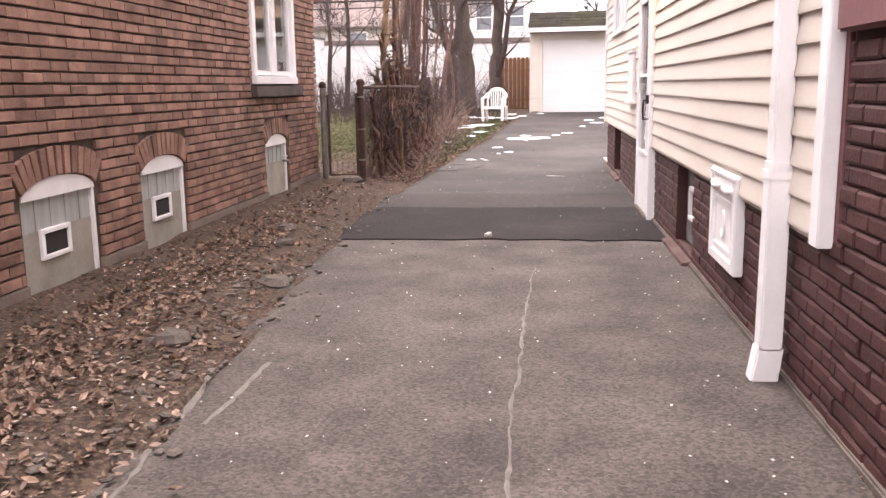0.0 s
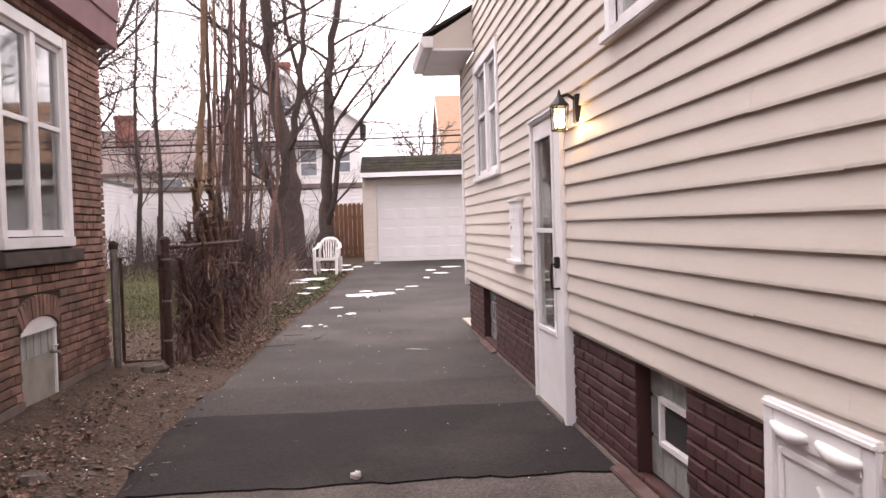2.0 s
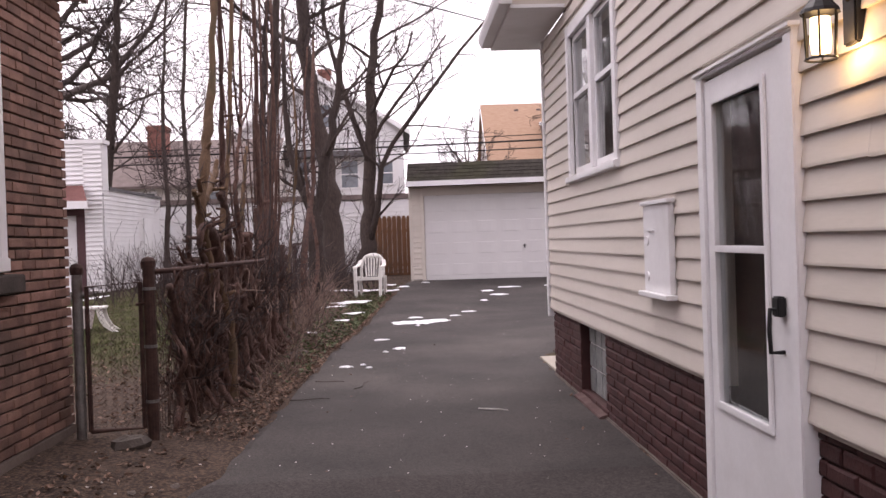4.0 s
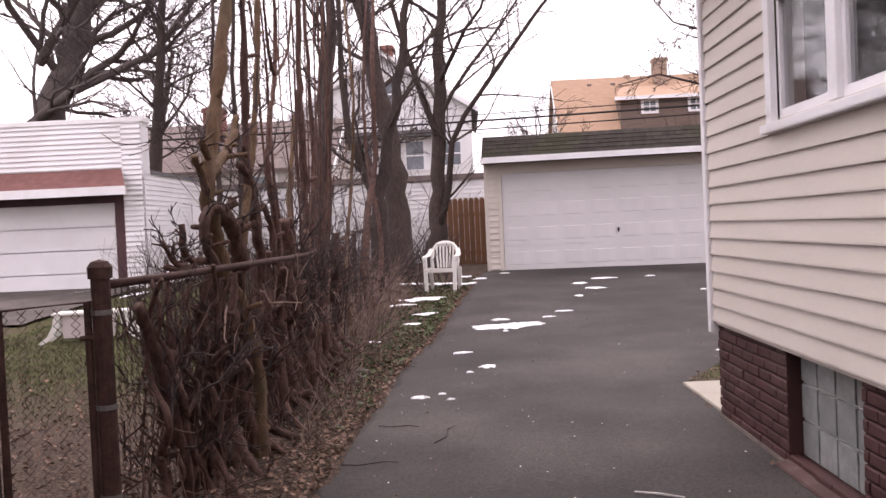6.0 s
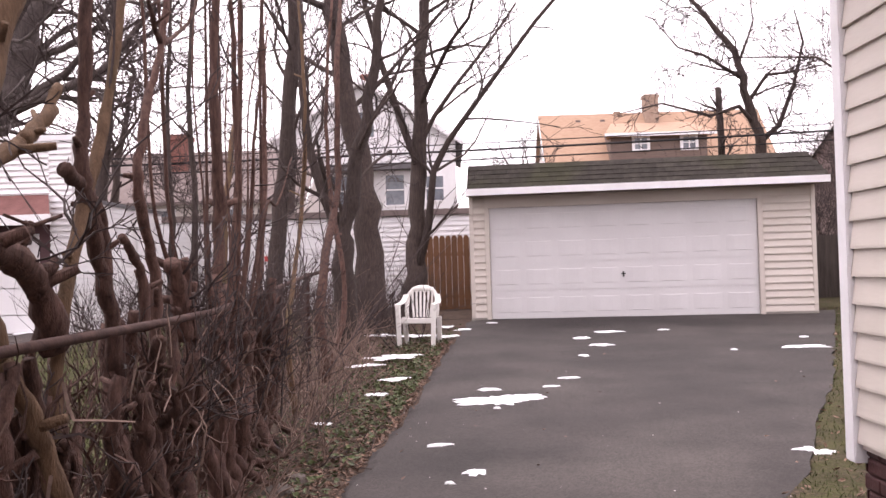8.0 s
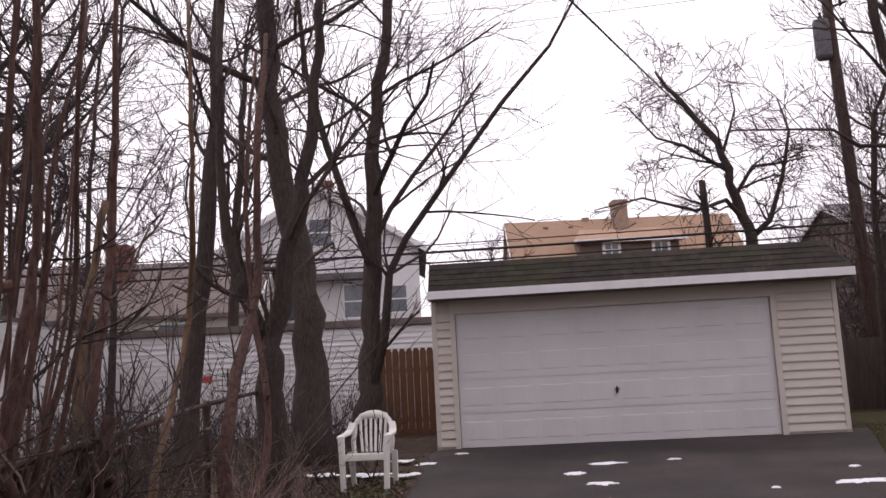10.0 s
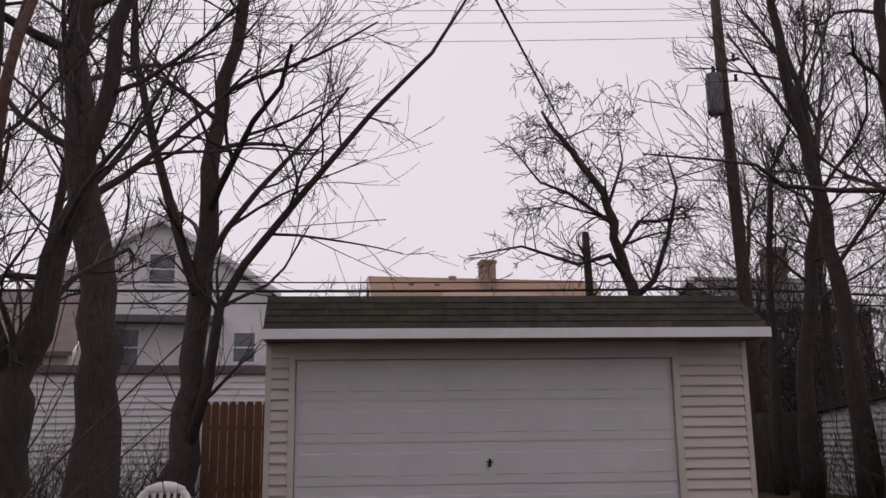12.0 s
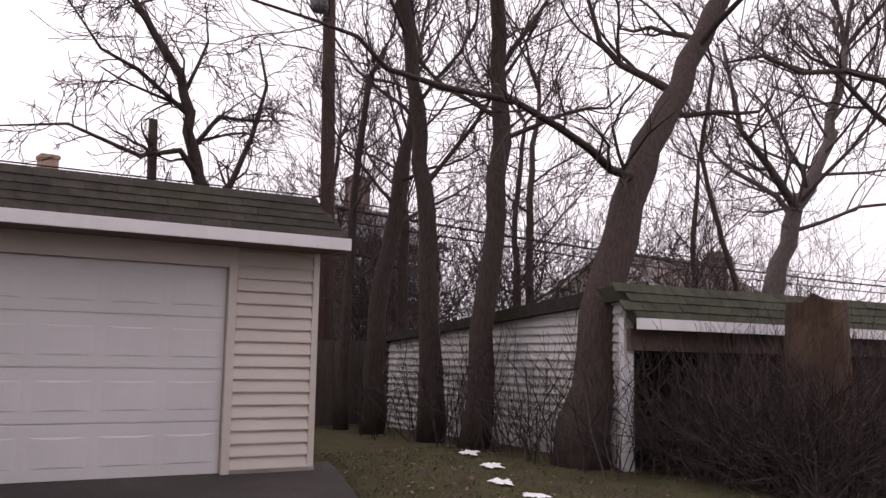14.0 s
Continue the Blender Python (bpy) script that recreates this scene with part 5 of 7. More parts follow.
def snag():
    s = thing("tree_stump", pose(11.15, 24.3, G0), "tall broken tan tree stump with torn top", "tree stump")
    rng = random.Random(8)
    b = B()
    n, rows = 14, 9
    for j in range(rows):
        f = j / (rows - 1)
        for i in range(n):
            a = 2 * math.pi * i / n
            r = (0.50 - 0.10 * f + 0.12 * max(0, 0.25 - f)) * (1 + 0.10 * math.sin(3 * a + 2 * f) + rng.uniform(-0.03, 0.03))
            z = 2.0 * f + (0.04 * math.sin(4 * a) + rng.uniform(-0.05, 0.06) if j == rows - 1 else 0)
            b.v.append((r * math.cos(a), r * 0.8 * math.sin(a), z))
    for j in range(rows - 1):
        for i in range(n):
            b.f.append((j * n + i, j * n + (i + 1) % n, (j + 1) * n + (i + 1) % n, (j + 1) * n + i))
    b.v.append((0, 0, 1.75))
    for i in range(n):
        b.f.append(((rows - 1) * n + i, (rows - 1) * n + (i + 1) % n, rows * n))
    part("stump", b, surface("stump_wood", (0.035, 0.021, 0.015), (0.10, 0.06, 0.038), 0.95, scale=5, grain=40, bump=0.9, stretch=(4, 4, 0.6), stain=(0.15, 0.10, 0.07), stain_scale=2.2, stain_amount=0.6), s, smooth=False)


snag()


# ---- hedge along the fence ----
def curvy(points, rng, wob, steps=5):
    """A smooth, slightly crooked line through the points."""
    P = [Vector(p) for p in points]
    P = [P[0] * 2 - P[1]] + P + [P[-1] * 2 - P[-2]]
    out = []
    for i in range(1, len(P) - 2):
        a, b, c, d = P[i - 1:i + 3]
        for s in range(steps):
            t = s / steps
            q = 0.5 * (2 * b + (c - a) * t + (2 * a - 5 * b + 4 * c - d) * t * t + (3 * b - a - 3 * c + d) * t * t * t)
            out.append(q + Vector((rng.gauss(0, wob), rng.gauss(0, wob), 0)))
    return out + [P[-2]]


def hedge_plant(label, lines, seed, mat=BARK_HEDGE, twigs=4, reach=0.5, knots=2):
    """Old hedge wood: knotty crooked stems, sawn or running up, each a part, with fine twigs."""
    base = Vector(lines[0][0][0])
    plant = thing("hedge_shrub", pose(*base), label, "shrub", "overgrown hedge")
    g = Grower(seed, 0.10, 0.33, 0.0, 0.003)
    rng = g.rng
    for pts, r0, r1 in lines:
        line = curvy([Vector(p) - base for p in pts], rng, r0 * 0.13)
        n = len(line)
        rad = [(r0 + (r1 - r0) * i / (n - 1)) * rng.uniform(0.84, 1.2) for i in range(n)]
        if pts[0][2] < 0.35:
            rad[0], rad[1] = rad[0] * 1.45, rad[1] * 1.2
        b = B().tube(line, rad, 9)
        for _ in range(knots):
            i = rng.randrange(2, n - 1)
            d = Vector((rng.gauss(0, 1), rng.gauss(0, 1), rng.uniform(0.1, 0.9))).normalized()
            b.tube([line[i], line[i] + d * rad[i] * 1.2, line[i] + d * (rad[i] + rng.uniform(0.02, 0.13))], [rad[i] * 0.7, rad[i] * 0.5, rad[i] * 0.42], 6)
        part("stem", b, mat, plant, smooth=True)
        for _ in range(int(twigs + rng.random())):
            i = rng.randrange(n // 4, n - 1)
            way = (line[i + 1] - line[i]).normalized()
            d = way * rng.uniform(0.2, 0.9) + Vector((rng.gauss(0, 0.7), rng.gauss(0, 0.7), rng.uniform(0, 0.6)))
            g.grow(line[i], d, reach * rng.uniform(0.5, 1.3), rng.uniform(0.006, 0.012), 2, (2, 3, 3), 0.8)
    if g.wood.v:
        part("bough_wood", g.wood, mat, plant, smooth=True, kind="stuff")
    part("twig_growth", g.twigs, TWIG, plant, "thin dark twigs", kind="stuff")
    return plant


def bole(y, width, count, top, seed, r=0.06, x=-2.21, roots=2, foot=0.6):
    """An old hedge bole: thick stems twisted round one another and grown together, cut off near the rail."""
    rng = random.Random(seed)
    out = []
    g = gz(x, y)
    for k in range(count):
        f = (k + 0.5) / count - 0.5
        ph, tw = rng.uniform(0, 6.28), rng.uniform(0.06, 0.15)
        zt = top * rng.uniform(0.66, 1.08)
        line = []
        for h in (-0.12, 0.16, 0.36, 0.58, 0.8, 1.0):
            q = y + width * f * (foot + (1 - foot) * max(h, 0)) + tw * math.sin(ph + 4.4 * h) + rng.gauss(0, 0.025)
            line.append((x + 0.10 * math.cos(ph * 1.7 + 3.6 * h) + rng.gauss(0, 0.015), q, g + zt * h))
        out.append((line, r * rng.uniform(0.7, 1.4), r * rng.uniform(0.3, 0.7)))
        if rng.random() < 0.85:
            a, s = line[3], rng.choice((-1, 1))
            out.append(([a, (a[0] + rng.uniform(-0.05, 0.1), a[1] + s * 0.10, a[2] + 0.10), (a[0] + rng.uniform(-0.05, 0.12), a[1] + s * rng.uniform(0.14, 0.24), a[2] + rng.uniform(0.16, 0.34))], r * 0.55, r * 0.36))
    for k in range(roots):
        s = (-1, 1, 0.2)[k % 3]
        out.append(([(x, y + s * width * 0.2, g + 0.3), (x + 0.14, y + s * (0.12 + width * 0.25), g + 0.11), (x + 0.34, y + s * (0.3 + width * 0.25), g - 0.05)], r * 0.95, r * 0.35))
    return out


def tangle(y0, y1, count, seed, r=0.018, x=-2.17, top=1.25):
    """Thin crooked stems woven into the fence wire."""
    rng = random.Random(seed)
    out = []
    for _ in range(count):
        y, lean = rng.uniform(y0, y1), rng.gauss(0, 0.22)
        zt = top * rng.uniform(0.6, 1.1)
        line = [(x + rng.gauss(0, 0.05), y + lean * h + rng.gauss(0, 0.055), gz(x, y) - 0.05 + zt * h) for h in (0, 0.17, 0.33, 0.5, 0.67, 0.84, 1.0)]
        out.append((line, r * rng.uniform(0.7, 1.6), r * rng.uniform(0.4, 0.8)))
    return out


def on_fence(pts, r0, r1, x=-2.22):
    return [(x, y, z) for y, z in pts], r0, r1


GX = -2.22
# tan trunk with a curled ear of bark at the rail and a sawn fork above
hedge_plant("gnarled dark hedge bole grown through the fence", bole(14.26, 0.95, 8, 1.25, 1, 0.052, roots=3) + [
    on_fence([(13.90, 1.26), (13.73, 1.38), (13.68, 1.50), (13.80, 1.60), (14.05, 1.62)], 0.03, 0.034, -2.18),
    on_fence([(14.02, 1.62), (14.28, 1.58), (14.50, 1.46), (14.64, 1.2)], 0.055, 0.06),
    on_fence([(14.45, 1.42), (14.6, 1.5), (14.66, 1.56)], 0.026, 0.018), on_fence([(14.3, 1.56), (14.42, 1.66), (14.46, 1.7)], 0.022, 0.016)], 400, twigs=0.5, reach=0.4, knots=4)
hedge_plant("tan hedge trunk regrown from a gnarled bole, with sawn forks", [
    on_fence([(14.22, 1.1), (14.06, 1.45), (13.94, 1.73), (14.05, 1.98), (14.28, 2.43), (14.57, 3.05), (14.95, 4.2), (15.2, 5.6)], 0.056, 0.032),
    on_fence([(14.0, 1.82), (14.19, 1.91), (14.46, 2.04), (14.66, 2.17)], 0.038, 0.024),
    on_fence([(14.38, 2.0), (14.58, 2.12), (14.72, 2.28)], 0.03, 0.022),
    on_fence([(14.0, 1.56), (13.92, 1.72), (13.79, 1.85), (13.70, 1.92)], 0.03, 0.022),
    on_fence([(13.98, 1.93), (13.90, 2.0), (13.84, 2.02)], 0.024, 0.018),
    ([(-2.19, 14.14, 1.2), (-2.11, 14.18, 1.02), (-2.06, 14.29, 0.69), (-2.05, 14.31, 0.27), (-2.06, 14.26, -0.08)], 0.034, 0.046)], 401, BARK_TAN, twigs=1, reach=0.5)
hedge_plant("slender tan hedge stem leaning along the fence", [
    on_fence([(14.6, -0.1), (14.62, 0.7), (14.68, 1.27), (14.93, 1.76), (15.12, 2.06), (15.36, 2.6), (15.7, 3.8), (15.9, 5.4)], 0.036, 0.02)], 402, BARK_TAN, twigs=3, reach=0.9)
hedge_plant("dark hedge stems with a thick sawn stub at the rail", bole(15.5, 0.9, 7, 1.28, 3, 0.056, roots=3) + [
    on_fence([(15.28, 1.05), (15.21, 1.38), (15.08, 1.6), (14.94, 1.86), (14.96, 2.12), (15.02, 2.6), (15.1, 3.6), (15.2, 5.4)], 0.042, 0.02),
    on_fence([(15.1, 1.7), (14.97, 1.86), (14.76, 1.94)], 0.034, 0.03),
    on_fence([(15.15, 1.4), (15.16, 1.66), (15.08, 1.84)], 0.036, 0.028),
    on_fence([(15.68, 1.2), (15.66, 1.46), (15.52, 1.6), (15.38, 1.68)], 0.03, 0.02),
    on_fence([(15.82, 1.0), (15.85, 1.5), (15.66, 1.84), (15.66, 2.1), (15.81, 2.42), (16.05, 2.78), (16.17, 3.1), (16.2, 3.6), (16.5, 4.6)], 0.034, 0.013),
    on_fence([(16.05, 2.78), (16.35, 2.92), (16.75, 3.2), (17.1, 3.9)], 0.016, 0.008),
    on_fence([(16.05, 2.78), (15.88, 2.95), (15.78, 3.4), (15.8, 4.2)], 0.016, 0.008)], 403, twigs=0.4, reach=0.5, knots=4)
hedge_plant("dark hedge bole with two sawn stubs", bole(16.3, 0.36, 3, 1.25, 4, 0.05, roots=1) + [
    on_fence([(16.36, 1.1), (16.26, 1.38), (16.16, 1.56)], 0.052, 0.046), on_fence([(16.46, 1.1), (16.42, 1.4), (16.37, 1.58)], 0.04, 0.034)], 404, twigs=3, reach=0.5, knots=3)
# dense bundle of upright shoots
rng = random.Random(77)
shoots = []
for k in range(14):
    y = 16.7 + 1.5 * k / 13 + rng.gauss(0, 0.06)
    fan = (y - 17.2) * rng.uniform(0.5, 1.5) + rng.gauss(0, 0.2)
    zt = rng.uniform(2.2, 5.0)
    xo = rng.uniform(-0.2, 0.16)
    shoots.append(([(GX + xo * 0.5, 17.2 + (y - 17.2) * 0.8, 1.0), (GX + xo, y, 1.4), (GX + xo * 1.3, y + fan * 0.3 + rng.gauss(0, 0.08), 2.0), (GX + xo * 1.6, y + fan * 0.5 + rng.gauss(0, 0.12), 1.4 + (zt - 1.4) * 0.6), (GX + xo * 2, y + fan + rng.gauss(0, 0.2), zt)], rng.uniform(0.010, 0.022), 0.006))
hedge_plant("dense dark bundle of upright hedge shoots from an old bole", bole(17.1, 1.1, 8, 1.42, 5, 0.056, roots=3) + [
    on_fence([(17.0, 1.2), (17.22, 1.8), (17.18, 2.6), (17.25, 3.4), (17.35, 5.4)], 0.05, 0.024),
    on_fence([(17.5, 1.2), (17.62, 1.7), (17.8, 2.4), (17.75, 3.5), (17.9, 5.2)], 0.034, 0.014)] + shoots, 405, twigs=0.5, reach=0.7, knots=2)
hedge_plant("dark hedge bole with a torn pale stub", bole(18.3, 0.8, 5, 1.15, 6, 0.05, roots=2) + [
    on_fence([(18.4, 1.0), (18.5, 1.5), (18.75, 2.2), (18.85, 3.0), (18.9, 5.0)], 0.034, 0.016), ([(GX + 0.08, 18.35, 0.9), (GX + 0.1, 18.42, 1.2), (GX + 0.1, 18.5, 1.42)], 0.05, 0.035)], 406, twigs=3, reach=0.7)
# crooked stubs by the gate
hedge_plant("crooked sawn hedge stub leaning by the gate post", [
    ([(-2.12, 13.06, -0.1), (-2.14, 13.0, 0.3), (-2.16, 12.88, 0.66), (-2.16, 12.68, 0.95), (-2.16, 12.53, 1.14)], 0.036, 0.028),
    ([(-2.12, 13.0, 0.4), (-2.16, 12.98, 0.8), (-2.2, 13.06, 1.22)], 0.026, 0.018)], 407, twigs=3, reach=0.4)
hedge_plant("tangle of thin crooked hedge stems on the fence", tangle(12.75, 13.75, 13, 7), 408, twigs=2, reach=0.35, knots=3)
hedge_plant("sawn hedge twigs sticking up above the rail", bole(13.66, 0.3, 3, 1.2, 8, 0.034, roots=1) + [
    on_fence([(13.86, 1.30), (13.58, 1.31), (13.42, 1.37), (13.40, 1.52)], 0.024, 0.016), on_fence([(13.45, 1.29), (13.25, 1.31), (13.08, 1.43)], 0.016, 0.010),
    on_fence([(13.6, 1.28), (13.35, 1.27), (13.12, 1.29)], 0.018, 0.012), on_fence([(13.3, 1.28), (13.24, 1.36), (13.26, 1.42)], 0.012, 0.008)], 409, twigs=1, reach=0.3)
# farther stems, paler and straighter
for k, (x, y, xt, yt, zt, r) in enumerate(((-2.2, 19.7, -2.1, 20.3, 4.6, 0.032), (-2.15, 21.2, -2.0, 23.4, 5.6, 0.065),
                                         (-2.3, 22.9, -2.2, 23.5, 5.4, 0.045), (-3.0, 20.6, -3.0, 20.7, 3.2, 0.07))):
    rng = random.Random(k + 20)
    g = gz(x, y)
    line = [(x + (xt - x) * f + rng.gauss(0, 0.06), y + (yt - y) * f + rng.gauss(0, 0.2), g - 0.1 + (zt - g) * f) for f in (0, 0.2, 0.45, 0.7, 1)]
    hedge_plant("bare upright stem in the hedge, grey brown" if k % 3 else "pale tan upright stem in the hedge", [(line, r, r * 0.4)], 420 + k, BARK_HEDGE if k % 3 else BARK_TAN, twigs=7, reach=1.0)


def brush(name, label, count, area, height, seed, mat=TWIG, lean=0.5, level=1, thin=0.0025):
    """A tangle of thin suckers: uncountable stuff."""
    rng = random.Random(seed)
    g = Grower(seed, up=0.08, wander=0.32, thin=thin)
    for _ in range(count):
        x, y = rng.uniform(*area[:2]), rng.uniform(*area[2:])
        p = Vector((x, y, rough_z(x, y) - 0.02))
        g.grow(p, Vector((rng.gauss(0, lean), rng.gauss(0, lean), 1)), height * rng.uniform(0.5, 1.2), rng.uniform(0.005, 0.013) * level, level, (3, 4, 4), 0.9)
    b = B()
    b.add(g.wood.v, g.wood.f)
    b.add(g.twigs.v, g.twigs.f)
    return solid(name, b, mat, label, "brush", kind="stuff")


def vine_mass(label, count, area, seed, mat):
    """Dead vines and short twigs matted into the hedge below the rail."""
    rng = random.Random(seed)
    b = B()
    for _ in range(count):
        p = Vector((rng.gauss(sum(area[:2]) / 2, (area[1] - area[0]) / 4), rng.uniform(*area[2:]), 0))
        p.z = gz(p.x, p.y) + rng.triangular(0.08, 1.2, 0.85)
        d = Vector((rng.gauss(0, 0.25), rng.gauss(0, 0.55), rng.choice((-1, 1)))).normalized()
        pts = [p.copy()]
        for _ in range(4):
            d = (d + Vector((rng.gauss(0, 0.28), rng.gauss(0, 0.4), rng.gauss(0, 0.25)))).normalized()
            p = p + d * rng.uniform(0.03, 0.11)
            p.z = max(p.z, rough_z(p.x, p.y))
            pts.append(p.copy())
        r = rng.uniform(0.0025, 0.008)
        b.tube(pts, [r, r, r * 0.9, r * 0.7, r * 0.5], 3, caps=False)
    return solid("dead_vines", b, mat, label, "vines", kind="stuff")


vine_mass("dark dead vines matted into the hedge stems", 800, (-2.46, -2.06, 13.5, 18.8), 310, BARK_HEDGE)
vine_mass("dark dead vines hanging on the fence wire", 130, (-2.3, -2.12, 12.6, 13.6), 311, BARK_HEDGE)
vine_mass("pale dry vines curling out of the hedge", 60, (-2.25, -1.85, 13.4, 18.0), 312, DRY)
brush("hedge_suckers", "tangle of thin dark hedge suckers and dead vines", 26, (-2.35, -2.0, 12.7, 16.8), 0.75, 300, mat=BARK_HEDGE)
brush("hedge_suckers", "thin dark upright shoots along the fence", 16, (-2.5, -2.05, 16.6, 24.0), 2.3, 306, lean=0.14)
brush("hedge_suckers", "tangle of dry brown suckers and dead vines", 120, (-2.5, -1.9, 17.2, 24.5), 0.8, 301, mat=DRY)
brush("dead_stalks", "dry tan weed stalks beside the drive", 130, (-2.1, -1.6, 14.2, 24.5), 0.32, 302, mat=DRY, lean=0.7)
brush("brush_pile", "dark brush in front of the carport", 2000, (9.6, 14.8, 23.4, 25.5), 1.45, 303)
brush("thicket", "dark leafless thicket behind the white shed", 330, (12.5, 31.0, 33.5, 39.0), 5.2, 307, lean=0.22, level=2, thin=0.006)
brush("thicket", "dark leafless thicket behind the garage corner", 110, (9.6, 15.5, 35.2, 41.0), 5.0, 308, lean=0.22, level=2, thin=0.006)
brush("brush_pile", "dark saplings beside the white shed", 150, (8.6, 9.6, 25.2, 30.5), 1.5, 304, lean=0.25)
brush("brush_pile", "dark twigs at the foot of the trees behind the fence", 620, (-7.0, -1.0, 24.0, 31.5), 1.1, 305)


# ---- things beyond the yard ----
def gable_house(name, label, m, width, depth, eave, ridge, wall, roof, windows, along_x=True, dormer=None, chimney=None, band=None):
    """A house seen from its front: ridge along x, or a gable towards the front."""
    h = thing(name, m, label, "house")
    w = width / 2
    body = B().box(-w, w, 0, depth, -0.3, eave)
    if along_x:
        body.prism([(0, eave), (depth / 2, ridge - 0.12), (depth, eave)], "x", -w + 0.02, w - 0.02)
    else:
        body.prism([(-w, eave), (0, ridge - 0.12), (w, eave)], "y", 0.0, depth)
    part("wall", body, wall, h)
    o = 0.35
    if along_x:
        s = (ridge - eave) / (depth / 2)
        r = B().prism([(-o, eave - s * o), (depth / 2, ridge), (depth + o, eave - s * o), (depth + o, eave - s * o - 0.12), (depth / 2, ridge - 0.13), (-o, eave - s * o - 0.12)], "x", -w - 0.2, w + 0.2)
        part("roof", r, roof, h)
        for e in (-w - 0.24, w + 0.2):
            part("rake_board", B().prism([(-o - 0.02, eave - s * o - 0.02), (depth / 2, ridge + 0.02), (depth + o, eave - s * o), (depth + o, eave - s * o - 0.25), (depth / 2, ridge - 0.24), (-o - 0.02, eave - s * o - 0.25)], "x", e, e + 0.04), WHITE, h)
    else:
        s = (ridge - eave) / w
        for k in (-1, 1):
            r = B().prism([(0, ridge), (k * (w + o), eave - s * o), (k * (w + o), eave - s * o - 0.12), (0, ridge - 0.13)], "y", -0.3, depth + 0.2)
            part("roof", r, roof, h)
            part("rake_board", B().prism([(0, ridge + 0.02), (k * (w + o), eave - s * o + 0.02), (k * (w + o), eave - s * o - 0.24), (0, ridge - 0.25)], "y", -0.36, -0.3), WHITE, h)
    for (x, z, ww, hh) in windows:
        f = part("window", holed_y(B(), x - ww / 2 - 0.09, x + ww / 2 + 0.09, -0.05, 0.06, z - 0.09, z + hh + 0.09, (x - ww / 2, x + ww / 2, z, z + hh)).box(x - ww / 2, x + ww / 2, -0.03, 0.03, z + hh / 2 - 0.03, z + hh / 2 + 0.03), WHITE, h, "white window frame")
        part("pane", B().box(x - ww / 2, x + ww / 2, -0.012, 0.02, z, z + hh), PANE_FAR, f, "dark far window pane")
    if band:
        part("porch_roof", B().box(band[0], band[1], -0.8, 0.02, band[2], band[2] + 0.25), roof, h)
    if chimney:
        cx, cy, cw, z0, z1, cm = chimney
        c = part("chimney", B().box(cx - cw / 2, cx + cw / 2, cy - cw / 2, cy + cw / 2, z0, z1), cm, h, "brick chimney")
        part("chimney_cap", B().box(cx - cw / 2 - 0.06, cx + cw / 2 + 0.06, cy - cw / 2 - 0.06, cy + cw / 2 + 0.06, z1 - 0.22, z1 - 0.05), cm, c)
    return h


def holed_y(b, x0, x1, y0, y1, z0, z1, hole):
    a, c, lo, hi = hole
    return b.box(x0, a, y0, y1, z0, z1).box(c, x1, y0, y1, z0, z1).box(a, c, y0, y1, z0, lo).box(a, c, y0, y1, hi, z1)


PANE_FAR = surface("far_pane", (0.10, 0.11, 0.13), (0.22, 0.24, 0.27), 0.08, scale=1.5, grain=8, bump=0, spec=0.7)
ROOF_TAN = surface("shingle_tan", (0.29, 0.185, 0.125), (0.40, 0.27, 0.19), 0.95, scale=3, grain=20, bump=0.3, stretch=(1, 1, 6))
ROOF_GREY = surface("shingle_grey", (0.10, 0.095, 0.10), (0.17, 0.16, 0.165), 0.95, scale=3, grain=20, bump=0.3)
ROOF_BROWN = surface("shingle_brown", (0.13, 0.10, 0.095), (0.20, 0.16, 0.15), 0.95, scale=3, grain=20, bump=0.3)
STUCCO = surface("wall_pale", (0.50, 0.45, 0.42), (0.62, 0.57, 0.54), 0.9, scale=2, grain=20, bump=0.1)
# red brick greyed in its colour to suggest distance haze
RED_BRICK = surface("far_brick_hazed", (0.13, 0.095, 0.088), (0.24, 0.18, 0.165), 0.92, scale=6, grain=14, bump=0.2, stretch=(1, 1, 3), vary=0.1)
CHIM_RED = surface("chimney_red", (0.17, 0.075, 0.06), (0.29, 0.14, 0.115), 0.95, scale=5, grain=20, bump=0.2)
CHIM_TAN = surface("chimney_tan", (0.24, 0.17, 0.13), (0.36, 0.27, 0.21), 0.95, scale=5, grain=20, bump=0.2)
MAROON_ROOF = surface("shingle_red", (0.13, 0.058, 0.052), (0.21, 0.098, 0.088), 0.93, scale=6, grain=30, bump=0.3)

# tan roofed house with a long dormer
oh = gable_house("house", "house with a tan shingled roof and dark dormer", pose(11.9, 61.5, 0), 13.2, 9.5, 5.6, 10.6, STUCCO, ROOF_TAN, [], True, chimney=(0.1, 4.4, 0.85, 8.6, 11.6, CHIM_TAN))
part("dormer", B().box(-3.0, 2.6, 1.2, 5.0, 6.6, 8.9), BROWN_WALL, oh, "dark brown shingled dormer")
part("dormer_roof", B().add([(-3.4, 0.7, 8.75), (3.0, 0.7, 8.75), (2.2, 4.2, 9.9), (-2.4, 4.2, 9.9), (-3.4, 0.7, 8.6), (3.0, 0.7, 8.6), (2.2, 4.3, 8.6), (-2.4, 4.3, 8.6)], [(0, 1, 2, 3), (4, 7, 6, 5), (0, 4, 5, 1), (1, 5, 6, 2), (3, 7, 4, 0), (2, 6, 7, 3)]), ROOF_TAN, oh)
part("dormer_trim", B().box(-3.42, 3.02, 0.64, 0.70, 8.58, 8.78), WHITE, oh)
